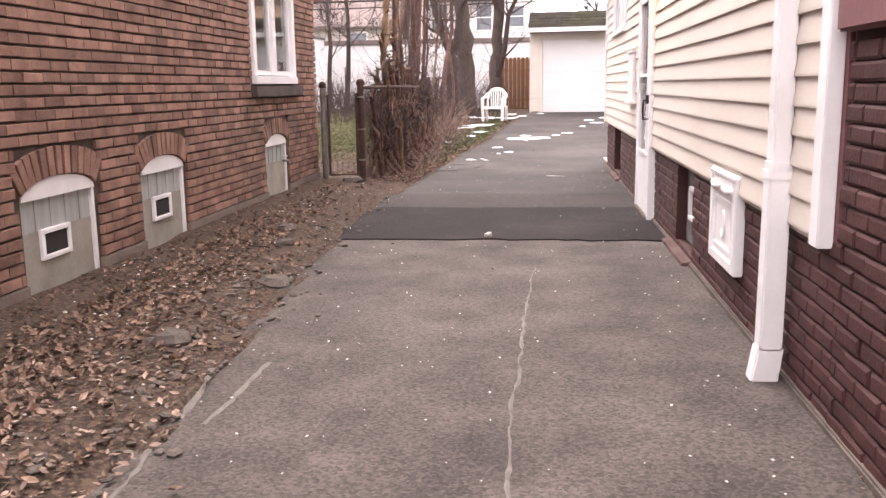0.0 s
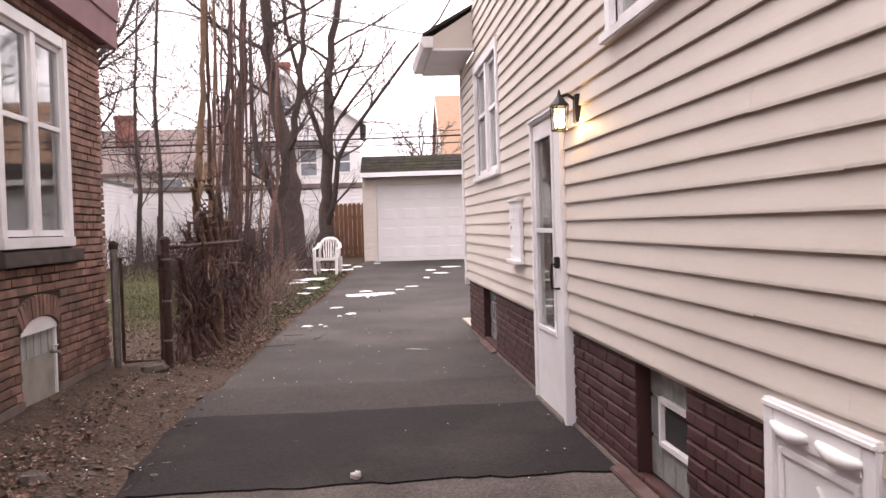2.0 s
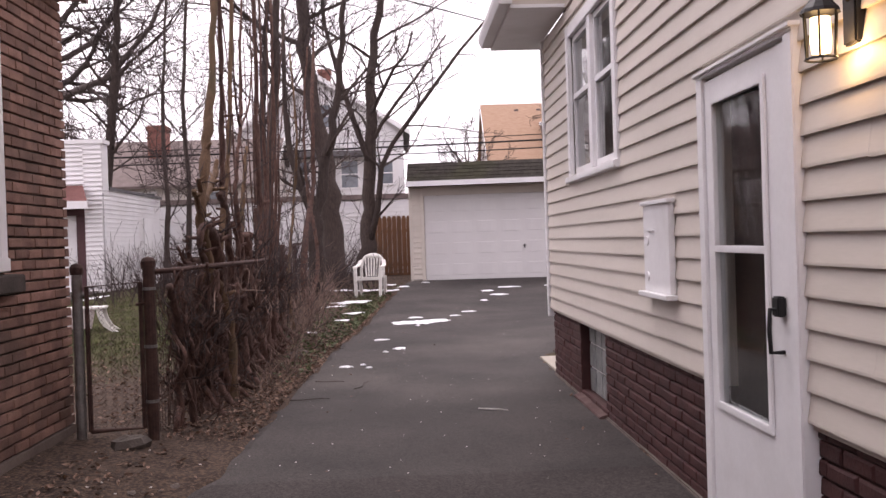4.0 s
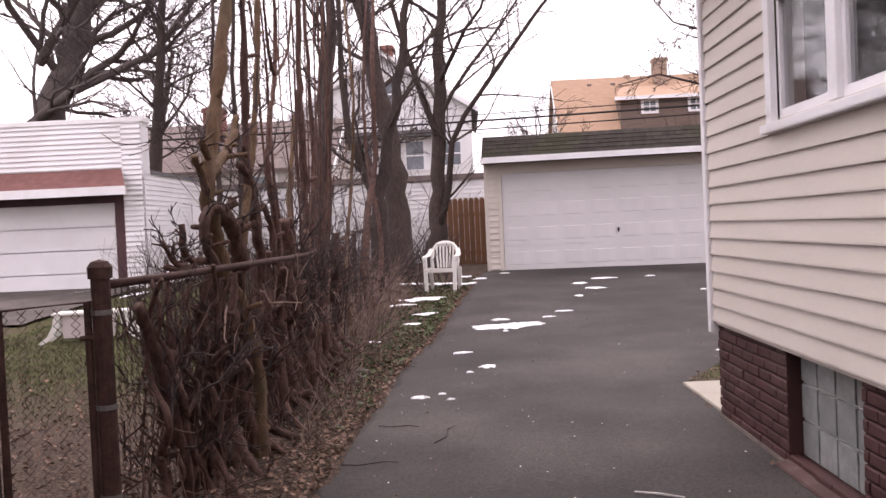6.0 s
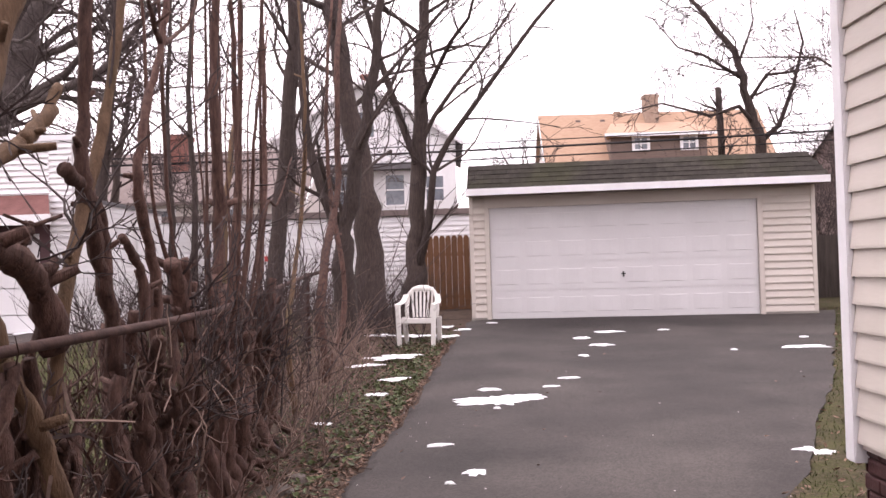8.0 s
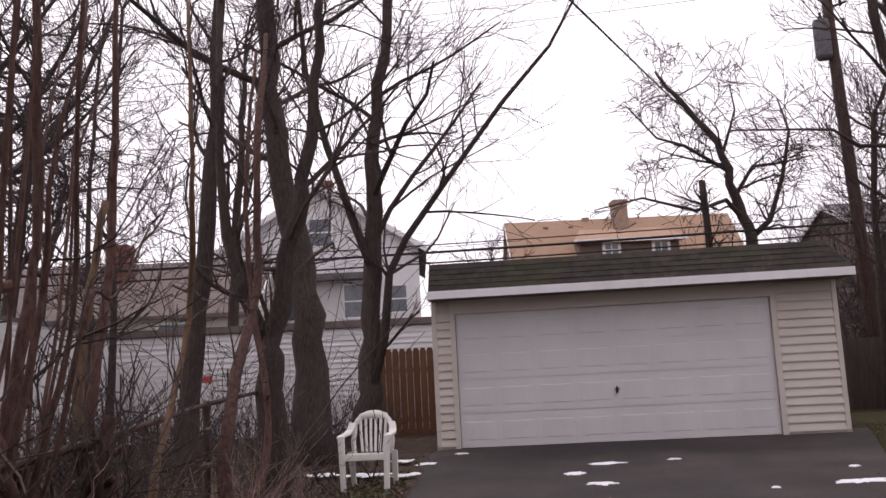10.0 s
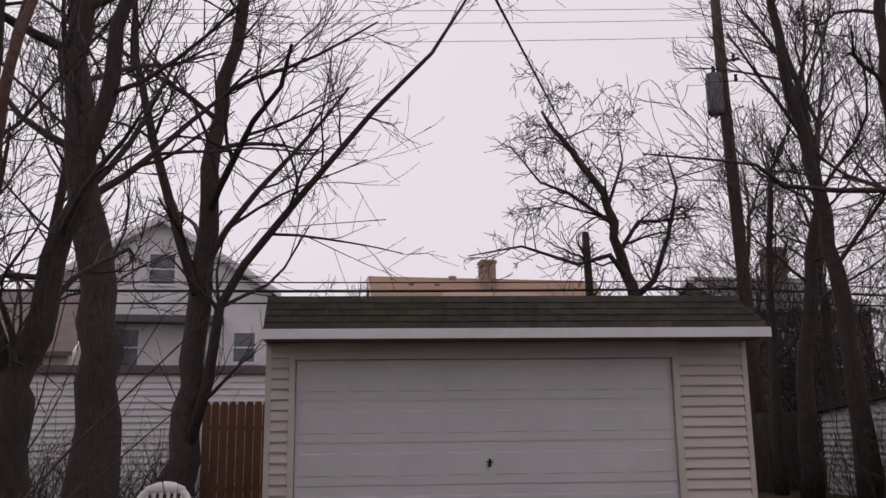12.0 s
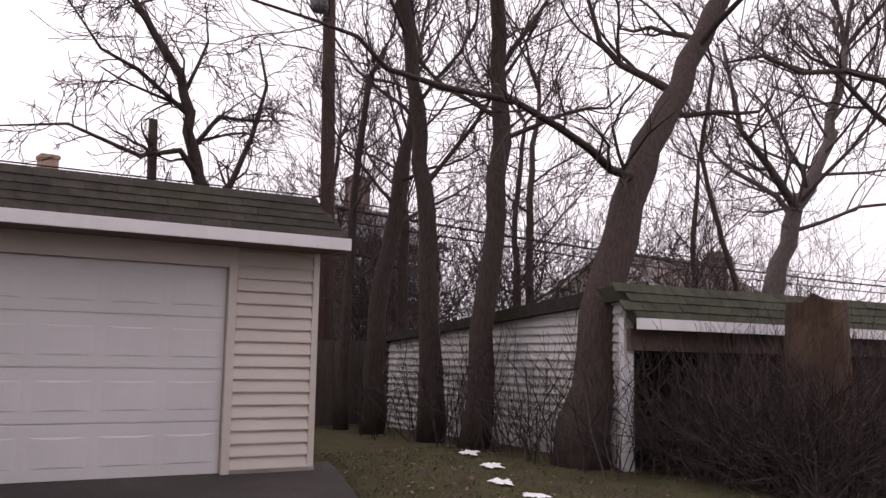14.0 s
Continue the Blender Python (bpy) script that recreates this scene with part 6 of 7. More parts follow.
for x in (-1.25, 1.55):
    f = part("window", holed_y(B(), x - 0.52, x + 0.52, 1.10, 1.22, 7.75, 8.62, (x - 0.36, x + 0.36, 7.88, 8.52)).box(x - 0.03, x + 0.03, 1.12, 1.2, 7.88, 8.52).box(x - 0.36, x + 0.36, 1.12, 1.2, 8.17, 8.23), WHITE, oh, "white dormer window frame")
    part("pane", B().box(x - 0.36, x + 0.36, 1.16, 1.19, 7.88, 8.52), PANE_FAR, f)
for x in (-4.4, -2.9):
    part("roof_vent", B().box(x - 0.14, x + 0.14, 4.2, 4.6, 9.75, 10.15), ROOF_BROWN, oh)
part("chimney", B().box(-2.1, -1.7, 4.6, 5.0, 9.6, 10.7), CHIM_TAN, oh)

gable_house("house", "white gabled house with a dark porch roof", pose(-4.35, 50, 0), 8.2, 10, 7.15, 9.75, SIDING_W, ROOF_GREY,
            [(0.1, 7.2, 0.9, 1.1), (3.15, 4.35, 0.75, 1.05), (-1.0, 4.2, 0.8, 1.3), (-3.0, 4.2, 0.8, 1.3), (1.4, 4.2, 0.8, 1.3)], False, band=(-3.9, 2.4, 5.7), chimney=(0.0, 4.0, 0.6, 9.2, 10.8, CHIM_RED))
gable_house("house", "low house with a brown roof and red chimney", pose(-12.3, 44, 0), 12.5, 8, 4.3, 6.5, STUCCO, ROOF_BROWN,
            [(-3.0, 2.6, 0.9, 1.2), (1.0, 2.6, 0.9, 1.2), (3.6, 2.6, 0.9, 1.2)], True, chimney=(1.0, 2.6, 0.8, 5.0, 7.0, CHIM_RED))
gable_house("house", "old house with a grey roof and pale trim", pose(21.4, 49, 0), 5.6, 9, 6.6, 8.6, RED_BRICK, ROOF_GREY, [(-1.2, 4.2, 0.9, 1.4), (1.2, 4.2, 0.9, 1.4), (-1.2, 1.5, 0.9, 1.4), (1.2, 1.5, 0.9, 1.4)], True, chimney=(-0.1, 2.2, 0.8, 7.2, 9.5, RED_BRICK))
gable_house("house", "house with a brown hipped roof behind sheds", pose(33.2, 40, 0), 7.0, 9, 4.0, 6.5, STUCCO, ROOF_BROWN, [(-2.4, 1.8, 0.9, 1.2), (1.0, 1.8, 0.9, 1.2)], True, chimney=(1.2, 2.2, 0.6, 5.0, 6.6, RED_BRICK))


TRIM_DARK = surface("paint_maroon_dark", (0.055, 0.024, 0.028), (0.09, 0.042, 0.046), 0.6, scale=4, grain=50, bump=0.1)


def white_garage():
    """The neighbour's flat roofed garage with a stepped front."""
    g = thing("garage", pose(-7.55, 27.4, 0.30, 0, 0, 0), "white sided garage with a red pent roof", "garage")
    part("wall", B().box(-5.0, -0.02, 0.02, 5.0, -0.2, 2.62).box(-5.0, 0.02, 0.0, 0.42, 2.5, 3.72), SIDING_W, g)
    sided_strip(g, SIDING_W, -0.42, 0.0, 0.05, 3.72, 0.11)
    sided_strip(g, SIDING_W, -5.0, -0.42, 2.30, 3.72, 0.11)
    z = 0.05
    while z < 2.6:
        part("siding_board", B().prism([(0.0, z - 0.004), (0.02, z - 0.004), (0.02, z + 0.008), (0.004, z + 0.11), (0.0, z + 0.11)], "y", 0.05, 4.98), SIDING_W, g)
        z += 0.11
    part("coping", B().box(-5.05, 0.06, -0.05, 0.48, 3.70, 3.80), WHITE, g)
    part("roof_edge", B().box(-5.0, 0.05, 0.42, 5.05, 2.60, 2.68), ROOF_GREY, g)
    part("pent_roof", B().add([(-5.0, -0.7, 2.28), (-0.12, -0.7, 2.28), (-0.45, 0.0, 2.72), (-5.0, 0.0, 2.72), (-5.0, -0.7, 2.2), (-0.12, -0.7, 2.2), (-0.45, 0, 2.2), (-5, 0, 2.2)], [(0, 1, 2, 3), (4, 5, 1, 0), (5, 6, 2, 1), (7, 6, 5, 4), (7, 4, 0, 3)]), MAROON_ROOF, g, "red shingled pent roof")
    part("pent_trim", B().box(-5.02, -0.10, -0.74, -0.70, 2.12, 2.30), WHITE, g)
    d = part("garage_door", B().box(-5.0, -0.62, 0.02, 0.06, 0.0, 1.98), SIDING_W, g, "white ribbed door")
    for k in range(4):
        part("door_section", B().box(-4.99, -0.63, 0.0, 0.03, 0.01 + k * 0.495, 0.49 + k * 0.495), SIDING_W, d, bevel=0.008)
    part("door_trim", B().box(-0.62, -0.42, -0.03, 0.05, -0.1, 2.24).box(-5.0, -0.42, -0.031, 0.05, 1.99, 2.25), TRIM_DARK, g, "dark maroon door trim")
    part("side_door", B().box(0.02, 0.05, 3.2, 3.9, 0.2, 2.0), WHITE, g, "white side door")


white_garage()


def long_shed():
    s = thing("long_shed", pose(-8.2, 34.2, 0.4), "long low white sided building with a dark roof edge", "building")
    part("wall", B().box(0, 8.6, 0.02, 4, -0.2, 2.42), SIDING_W, s)
    sided_strip(s, SIDING_W, 0.0, 8.6, 0.0, 2.40, 0.125)
    part("roof_edge", B().box(-0.1, 8.7, -0.12, 4.1, 2.40, 2.56), ROOF_BROWN, s, "dark tarred roof edge", bevel=0.01)
    part("notice", B().box(2.75, 3.05, -0.05, -0.025, 1.32, 1.46), surface("sign_red", (0.45, 0.06, 0.06), (0.55, 0.09, 0.08), 0.6, bump=0), s, "small red notice")
    for x in (1.0, 2.2, 3.4):
        part("conduit", B().tube([(x, -0.05, 0.0), (x, -0.05, 1.6)], 0.02, 6), RUST, s)


long_shed()


def board_fence():
    f = thing("board_fence", pose(-1.3, 32.1, 0.4), "orange brown stained board fence with picket top", "fence")
    wood = surface("wood_orange", (0.115, 0.054, 0.026), (0.17, 0.083, 0.040), 0.75, scale=4, grain=40, bump=0.2, stretch=(6, 6, 0.6), vary=0.12)
    for k in range(12):
        x = k * 0.142
        part("board", B().prism([(x, -0.1), (x + 0.136, -0.1), (x + 0.136, 1.72), (x + 0.105, 1.79), (x + 0.03, 1.79), (x, 1.72)], "y", 0, 0.02), wood, f)
    for z in (0.3, 1.3):
        part("rail", B().box(0, 1.7, 0.02, 0.07, z, z + 0.09), wood, f)
    d = thing("board_fence", pose(6.7, 32.6, 0.4), "dark weathered board fence between garages", "fence")
    grey = surface("wood_dark", (0.05, 0.04, 0.035), (0.10, 0.08, 0.07), 0.9, scale=4, grain=40, bump=0.3, stretch=(6, 6, 0.6), vary=0.15)
    for k in range(26):
        x = k * 0.142
        part("board", B().box(x, x + 0.136, 0, 0.02, -0.1, 1.55), grey, d)
    part("rail", B().box(0, 3.7, 0.02, 0.07, 1.2, 1.29), grey, d)


board_fence()


SIDING_D = surface("siding_dirty_white", (0.50, 0.485, 0.48), (0.66, 0.645, 0.635), 0.7, scale=2.5, grain=30, bump=0.06, stain=(0.26, 0.24, 0.22), stain_scale=1.2, stain_amount=0.5)


def right_shed():
    """The neighbour's garage: white sided flank and an open dark front under a mossy strip of roof."""
    s = thing("carport", pose(9.42, 25.8, 0.42, 0, 0, -7.5), "white sided garage with open dark bays and mossy roof", "garage")
    part("flank_wall", B().prism([(0.0, -0.2), (6.3, -0.2), (6.3, 1.52), (0.0, 2.10)], "x", 0.02, 0.14), SIDING_D, s)
    z = 0.0
    while z < 2.02:
        y1 = 6.3 if z + 0.115 < 1.50 else max(0.3, 6.3 * (2.10 - z - 0.115) / 0.60)
        part("siding_board", B().prism([(0.02, z - 0.006), (-0.026, z - 0.010), (-0.026, z + 0.004), (0.012, z + 0.113), (0.02, z + 0.113)], "y", 0.04, min(6.3, y1)), SIDING_D, s)
        z += 0.113
    part("corner_post", B().box(-0.04, 0.10, -0.03, 0.06, -0.1, 1.75), WHITE, s)
    part("roof_deck", B().prism([(-0.35, 1.70), (-0.05, 2.14), (6.6, 1.60), (6.6, 1.5), (-0.05, 1.95), (-0.3, 1.62)], "x", -0.12, 9.0), ROOF_MOSS, s)
    part("fascia", B().box(-0.14, 9.0, -0.40, -0.36, 1.60, 1.73), WHITE, s, "white fascia board")
    part("beam", B().box(0.0, 9.0, -0.10, 0.05, 1.36, 1.62), BROWN_WALL, s, "dark timber beam")
    # shade inside the open bays is put into these near-black surfaces
    part("back_wall", B().box(0.1, 9.0, 6.0, 6.2, -0.2, 1.6), SHADED_DARK, s)
    part("bay_floor", B().box(0.14, 9.0, 0.0, 6.0, -0.2, 0.0), SHADED_DARK, s)
    part("right_wall", B().box(8.9, 9.0, 0, 6.1, -0.2, 1.9), SHADED_DARK, s)
    for x in (3.6, 6.4):
        part("bay_post", B().box(x, x + 0.14, -0.08, 0.06, 0, 1.37), BROWN_WALL, s)
    rng = random.Random(4)
    sl = Vector((0, 0.30, 0.44))
    for r in range(4):
        for k in range(29):
            a = -0.12 + k * 0.315 - (0.15 if r % 2 else 0)
            p, q = Vector((0, -0.365, 1.705)) + sl * (r / 4), Vector((0, -0.365, 1.705)) + sl * (r / 4 + 0.28)
            t = 0.012 + rng.uniform(0, 0.008)
            v = [(a, p.y, p.z), (a + 0.31, p.y, p.z), (a + 0.31, q.y, q.z), (a, q.y, q.z), (a, p.y - t, p.z + t), (a + 0.31, p.y - t, p.z + t), (a + 0.31, q.y - 0.004, q.z + 0.004), (a, q.y - 0.004, q.z + 0.004)]
            part("shingle", B().add(v, [(3, 2, 1, 0), (4, 5, 6, 7), (0, 1, 5, 4), (1, 2, 6, 5), (2, 3, 7, 6), (3, 0, 4, 7)]), ROOF_GREEN, s)


ROOF_GREEN = surface("shingle_green_moss", (0.034, 0.035, 0.026), (0.075, 0.076, 0.05), 0.97, scale=7, grain=60, bump=0.6, vary=0.2)
right_shed()


def utility_pole():
    p = thing("utility_pole", pose(10.36, 34.5, 0.3), "dark wooden utility pole with a transformer", "pole")
    wood = surface("pole_wood", (0.05, 0.032, 0.027), (0.10, 0.066, 0.055), 0.9, scale=8, grain=50, bump=0.4, stretch=(4, 4, 0.4))
    part("pole", B().tube([(0, 0, -0.3), (-0.1, 0, 4.4), (-0.22, 0, 9.0), (-0.25, 0, 11.5)], [0.17, 0.155, 0.135, 0.12], 12), wood, p, smooth=True)
    tr = part("transformer", B().tube([(-0.48, -0.05, 8.55), (-0.48, -0.05, 8.62), (-0.48, -0.05, 9.45), (-0.48, -0.05, 9.55), (-0.48, -0.05, 9.6)], [0.16, 0.2, 0.2, 0.18, 0.05], 14), surface("transformer_grey", (0.10, 0.10, 0.11), (0.17, 0.17, 0.18), 0.6, 0.2), p, "grey transformer can")
    part("bracket", B().box(-0.34, -0.1, -0.04, 0.04, 9.2, 9.28).box(-0.34, -0.1, -0.04, 0.04, 8.8, 8.88), RUST, p)
    for x, z in ((-0.45, 9.66), (0.1, 10.0), (0.12, 9.5)):
        part("insulator", B().tube([(x, 0, z - 0.06), (x, 0, z), (x, 0, z + 0.05), (x, 0, z + 0.11)], [0.03, 0.05, 0.03, 0.045], 8), BLACK, p)
    part("arm", B().tube([(-0.2, 0, 9.9), (0.25, 0, 10.05)], 0.03, 6), RUST, p)
    part("conduit", B().tube([(-0.16, -0.12, 0), (-0.2, -0.12, 4.0)], 0.04, 8), RUST, p)


utility_pole()


def wire(a, c, sag, r, label):
    a, c = Vector(a), Vector(c)
    pts = [a.lerp(c, f) - Vector((0, 0, sag * 4 * f * (1 - f))) for f in [i / 16 for i in range(17)]]
    solid("overhead_wire", B().tube(pts, r, 5), BLACK, label, "cable", kind="structure")


PX = (10.14, 34.5)
for z0, z1 in ((10.7, 11.6), (10.35, 11.3), (9.95, 10.85)):
    wire((-30, 34.5, z0 - 1.2), (PX[0], 34.5, z1), 0.5, 0.006, "thin overhead power wire")
    wire((PX[0], 34.5, z1), (45, 34.5, z1), 0.5, 0.006, "thin overhead power wire")
for dz, r in ((0.0, 0.03), (-0.25, 0.02), (0.18, 0.014)):
    wire((-30, 34.5, 4.5 + dz), (PX[0], 34.5, 4.75 + dz), 0.25, r, "dark overhead telephone cable")
    wire((PX[0], 34.5, 4.75 + dz), (45, 34.5, 4.9 + dz), 0.3, r, "dark overhead telephone cable")
wire((13.8, 50.0, 9.5), (-0.94, 18.0, 4.9), 0.0, 0.014, "black service cable to the house")


# ---- litter, snow, grass ----
LEAF = surface("dead_leaf", (0.075, 0.045, 0.033), (0.28, 0.185, 0.138), 0.85, scale=14, grain=60, bump=0.1, vary=0.45)
LEAF_PALE = surface("dry_leaf_pale", (0.16, 0.105, 0.08), (0.42, 0.31, 0.25), 0.85, scale=14, grain=60, bump=0.1, vary=0.4)
IVY = surface("groundcover_leaf", (0.035, 0.052, 0.018), (0.10, 0.115, 0.045), 0.6, scale=14, grain=50, bump=0.1, vary=0.35)
BLADE = surface("grass_blade", (0.034, 0.046, 0.014), (0.088, 0.096, 0.034), 0.8, scale=3, grain=30, bump=0, vary=0.3)
CHIP = surface("pale_chip", (0.40, 0.37, 0.35), (0.66, 0.63, 0.60), 0.8, scale=30, grain=80, vary=0.3)
RUBBLE = surface("broken_asphalt", (0.062, 0.050, 0.044), (0.165, 0.138, 0.122), 0.95, scale=12, grain=70, bump=0.6, vary=0.25)


def leaves(name, label, mat, count, where, size, seed, category="leaves", lift=0.01, stand=0.5):
    """Folded, curled leaves lying as they fell."""
    rng = random.Random(seed)
    b = B()
    for _ in range(count):
        x, y = where(rng)
        s = size * rng.uniform(0.5, 1.3)
        z = max(rough_z(x, y), pave_z(x, y, 0.004) if along(EDGE, y) < x < along(YARD, y) else -9) + lift + rng.uniform(0, 0.012)
        m = pose(x, y, z, rng.gauss(0, 25) * stand * 2, rng.gauss(0, 25) * stand * 2, rng.uniform(0, 360))
        c = rng.uniform(0.1, 0.5) * s
        v = [(0, -s, c), (s * 0.5, -0.1 * s, c * 0.7), (s * 0.35, s * 0.6, c), (0, s, 0.2 * c), (-s * 0.4, s * 0.5, c), (-s * 0.5, -0.2 * s, c * 0.6), (0, 0.1 * s, 0)]
        b.add([tuple(m @ Vector(q)) for q in v], [(0, 1, 6), (1, 2, 6), (2, 3, 6), (3, 4, 6), (4, 5, 6), (5, 0, 6)])
    return solid(name, b, mat, label, category, kind="stuff")


def strip(rng):
    y = rng.triangular(0.5, 12.6, 4.0)
    e = along(EDGE, y)
    f = rng.random()
    return LX + 0.05 + (e - LX - 0.1) * (f if rng.random() < 0.4 else 0.25 + 0.45 * f), y


def front_strip(rng):
    y = rng.triangular(0.5, 5.2, 1.5)
    return LX + 0.1 + (along(EDGE, y) - LX) * rng.random(), y


def bed(rng):
    y = rng.uniform(12.4, 24.5)
    e = along(EDGE, y)
    return e - abs(rng.gauss(0, 0.42)) + 0.06, y


def green_bed(rng):
    y = rng.triangular(14.5, 27.0, 21.0)
    e = along(EDGE, y)
    return e - abs(rng.gauss(0.1, 0.55)), y


def drive(rng):
    y = rng.uniform(1.5, 24.0)
    a, c = along(EDGE, y), along(YARD, y)
    f = rng.random() ** 2.2
    return (a + (c - a) * f * 0.5, y) if rng.random() < 0.75 else (c - 0.02 - (c - a) * 0.2 * f, y)


def front_drive(rng):
    y = rng.triangular(1.5, 24.0, 2.5)
    a, c = along(EDGE, y), along(YARD, y)
    return a + (c - a) * rng.random() ** 1.4, y


def lawn_left(rng):
    return rng.uniform(-7.2, -2.5), rng.triangular(15.4, 27.2, 18.5)


def lawn_right(rng):
    y = rng.uniform(16.3, 28.5)
    return along(YARD, y) + abs(rng.gauss(0, 2.4)), y


leaves("leaf_litter", "brown fallen leaves on bare soil", LEAF, 3600, strip, 0.024, 1)
leaves("leaf_litter", "pale dry leaves and grit at the driveway mouth", LEAF_PALE, 2800, front_strip, 0.02, 21)
leaves("leaf_litter", "brown fallen leaves under the hedge", LEAF, 7000, bed, 0.022, 2)
def gate_ground(rng):
    return rng.uniform(-6.5, -2.4), rng.triangular(12.7, 19.0, 13.5)


leaves("leaf_litter", "brown fallen leaves behind the gate", LEAF, 1800, gate_ground, 0.026, 6)
leaves("leaf_litter", "scattered brown leaves on the drive", LEAF, 110, drive, 0.022, 3, lift=0.004, stand=0.2)
leaves("leaf_litter", "brown leaves on the back lawn", LEAF, 1300, lawn_right, 0.028, 4)
leaves("groundcover", "low green groundcover beside the drive", IVY, 2600, green_bed, 0.030, 5, "groundcover", lift=0.03)


def grass(name, label, count, where, height, seed):
    rng = random.Random(seed)
    b = B()
    for _ in range(count):
        x, y = where(rng)
        z = rough_z(x, y) - 0.01
        a, h, w = rng.uniform(0, 6.28), height * rng.uniform(0.4, 1.3), 0.005
        dx, dy = math.cos(a), math.sin(a)
        lx, ly = rng.gauss(0, 0.4) * h, rng.gauss(0, 0.4) * h
        b.add([(x - dx * w, y - dy * w, z), (x + dx * w, y + dy * w, z), (x + lx * 0.5 + dx * w * .6, y + ly * 0.5 + dy * w * .6, z + h * 0.6), (x + lx, y + ly, z + h)], [(0, 1, 2), (0, 2, 3)])
    return solid(name, b, BLADE, label, "grass", kind="stuff")


grass("grass", "thin winter lawn behind the fence", 26000, lawn_left, 0.05, 6)
grass("grass", "thin winter lawn in the back yard", 15000, lawn_right, 0.045, 7)


def lumps(name, label, mat, count, where, size, seed, category, sink=0.3, flat=0.6):
    rng = random.Random(seed)
    b = B()
    for _ in range(count):
        x, y = where(rng)
        s = size * rng.uniform(0.4, 1.4)
        z = max(rough_z(x, y), pave_z(x, y, 0.004) if along(EDGE, y) < x < along(YARD, y) else -9)
        m = pose(x, y, z + s * flat * (0.5 - sink), rng.uniform(-20, 20), rng.uniform(-20, 20), rng.uniform(0, 360))
        v = []
        for zz, r in ((-0.5, 0.7), (0.1, 1.0), (0.5, 0.55)):
            for i in range(5):
                a = 2 * math.pi * (i + 0.3 * zz) / 5
                q = r * rng.uniform(0.75, 1.2)
                v.append(tuple(m @ Vector((s * q * math.cos(a), s * q * math.sin(a), s * flat * (zz + rng.uniform(-0.12, 0.12))))))
        f = [(i + 5 * j, (i + 1) % 5 + 5 * j, (i + 1) % 5 + 5 * j + 5, i + 5 * j + 5) for j in (0, 1) for i in range(5)]
        f += [(14, 13, 12, 11, 10)[::-1], (0, 1, 2, 3, 4)[::-1]]
        b.add(v, f)
    return solid(name, b, mat, label, category, kind="stuff")


def broken_edge(rng):
    y = rng.triangular(2.0, 11.5, 5.6)
    return along(EDGE, y) + rng.gauss(-0.16, 0.16), y


lumps("rubble", "broken asphalt lumps along the driveway edge", RUBBLE, 340, broken_edge, 0.025, 11, "rubble")
lumps("rubble", "small clods on the bare soil", SOIL, 600, strip, 0.02, 12, "clods")
lumps("grit", "pale grit and salt specks on asphalt", CHIP, 380, front_drive, 0.0055, 13, "grit")
lumps("grit", "pale grit on the soil", CHIP, 420, strip, 0.010, 14, "grit")
for k, (x, y, s) in enumerate(((-1.66, 6.35, 0.10), (-1.95, 7.6, 0.07), (-2.15, 8.3, 0.09), (-1.75, 4.9, 0.10), (-2.35, 12.1, 0.12), (-1.8, 16.9, 0.11), (-1.75, 17.3, 0.08))):
    rng = random.Random(k)
    b = B().tube([(0, 0, -0.3 * s), (0, 0, 0.1 * s), (0.1 * s, 0, 0.5 * s), (0.05 * s, 0, 0.62 * s)], [0.9 * s, 1.1 * s, 0.8 * s, 0.3 * s], 8)
    b.v = [(x_ * rng.uniform(0.8, 1.25), y_ * rng.uniform(0.7, 1.1), z_) for x_, y_, z_ in b.v]
    solid("stone", b, RUBBLE, "grey stone lying on leafy soil", "stone", "stones on the verge", at=pose(x, y, rough_z(x, y), 0, 0, k * 50))
bolt = thing("bottle_cap", pose(-0.36, 8.08, pave_z(-0.36, 8.08, 0.011)), "small white crumpled cap on the patch edge", "litter")
part("cap", B().tube([(0, 0, 0), (0.005, 0, 0.02), (0.01, 0, 0.034), (0, 0, 0.04)], [0.03, 0.033, 0.02, 0.004], 8), CHIP, bolt)
tw = thing("twig", pose(0.28, 13.1, pave_z(0.28, 13.1, 0.008)), "pale broken twig on the asphalt", "twig")
part("stick", B().tube([(-0.11, 0.05, 0.006), (0, 0, 0.008), (0.12, -0.07, 0.006)], [0.006, 0.007, 0.004], 6), CHIP, tw)
for k, (x, y, a, n) in enumerate(((-1.3, 13.9, 10, 0.35), (-0.85, 14.6, 80, 0.5), (-1.2, 14.9, -5, 0.3), (-2.45, 8.9, 20, 0.8))):
    st = thing("twig", pose(x, y, max(pave_z(x, y, 0.008), rough_z(x, y)) + 0.006, 0, 0, a), "thin fallen twig lying on the drive", "twig")
    part("stick", B().tube([(-n / 2, 0.03, 0.004), (-n / 5, -0.02, 0.006), (n / 4, 0.02, 0.005), (n / 2, -0.02, 0.004)], [0.0045, 0.004, 0.0035, 0.002], 5), BARK_TAN if k == 3 else TWIG, st)


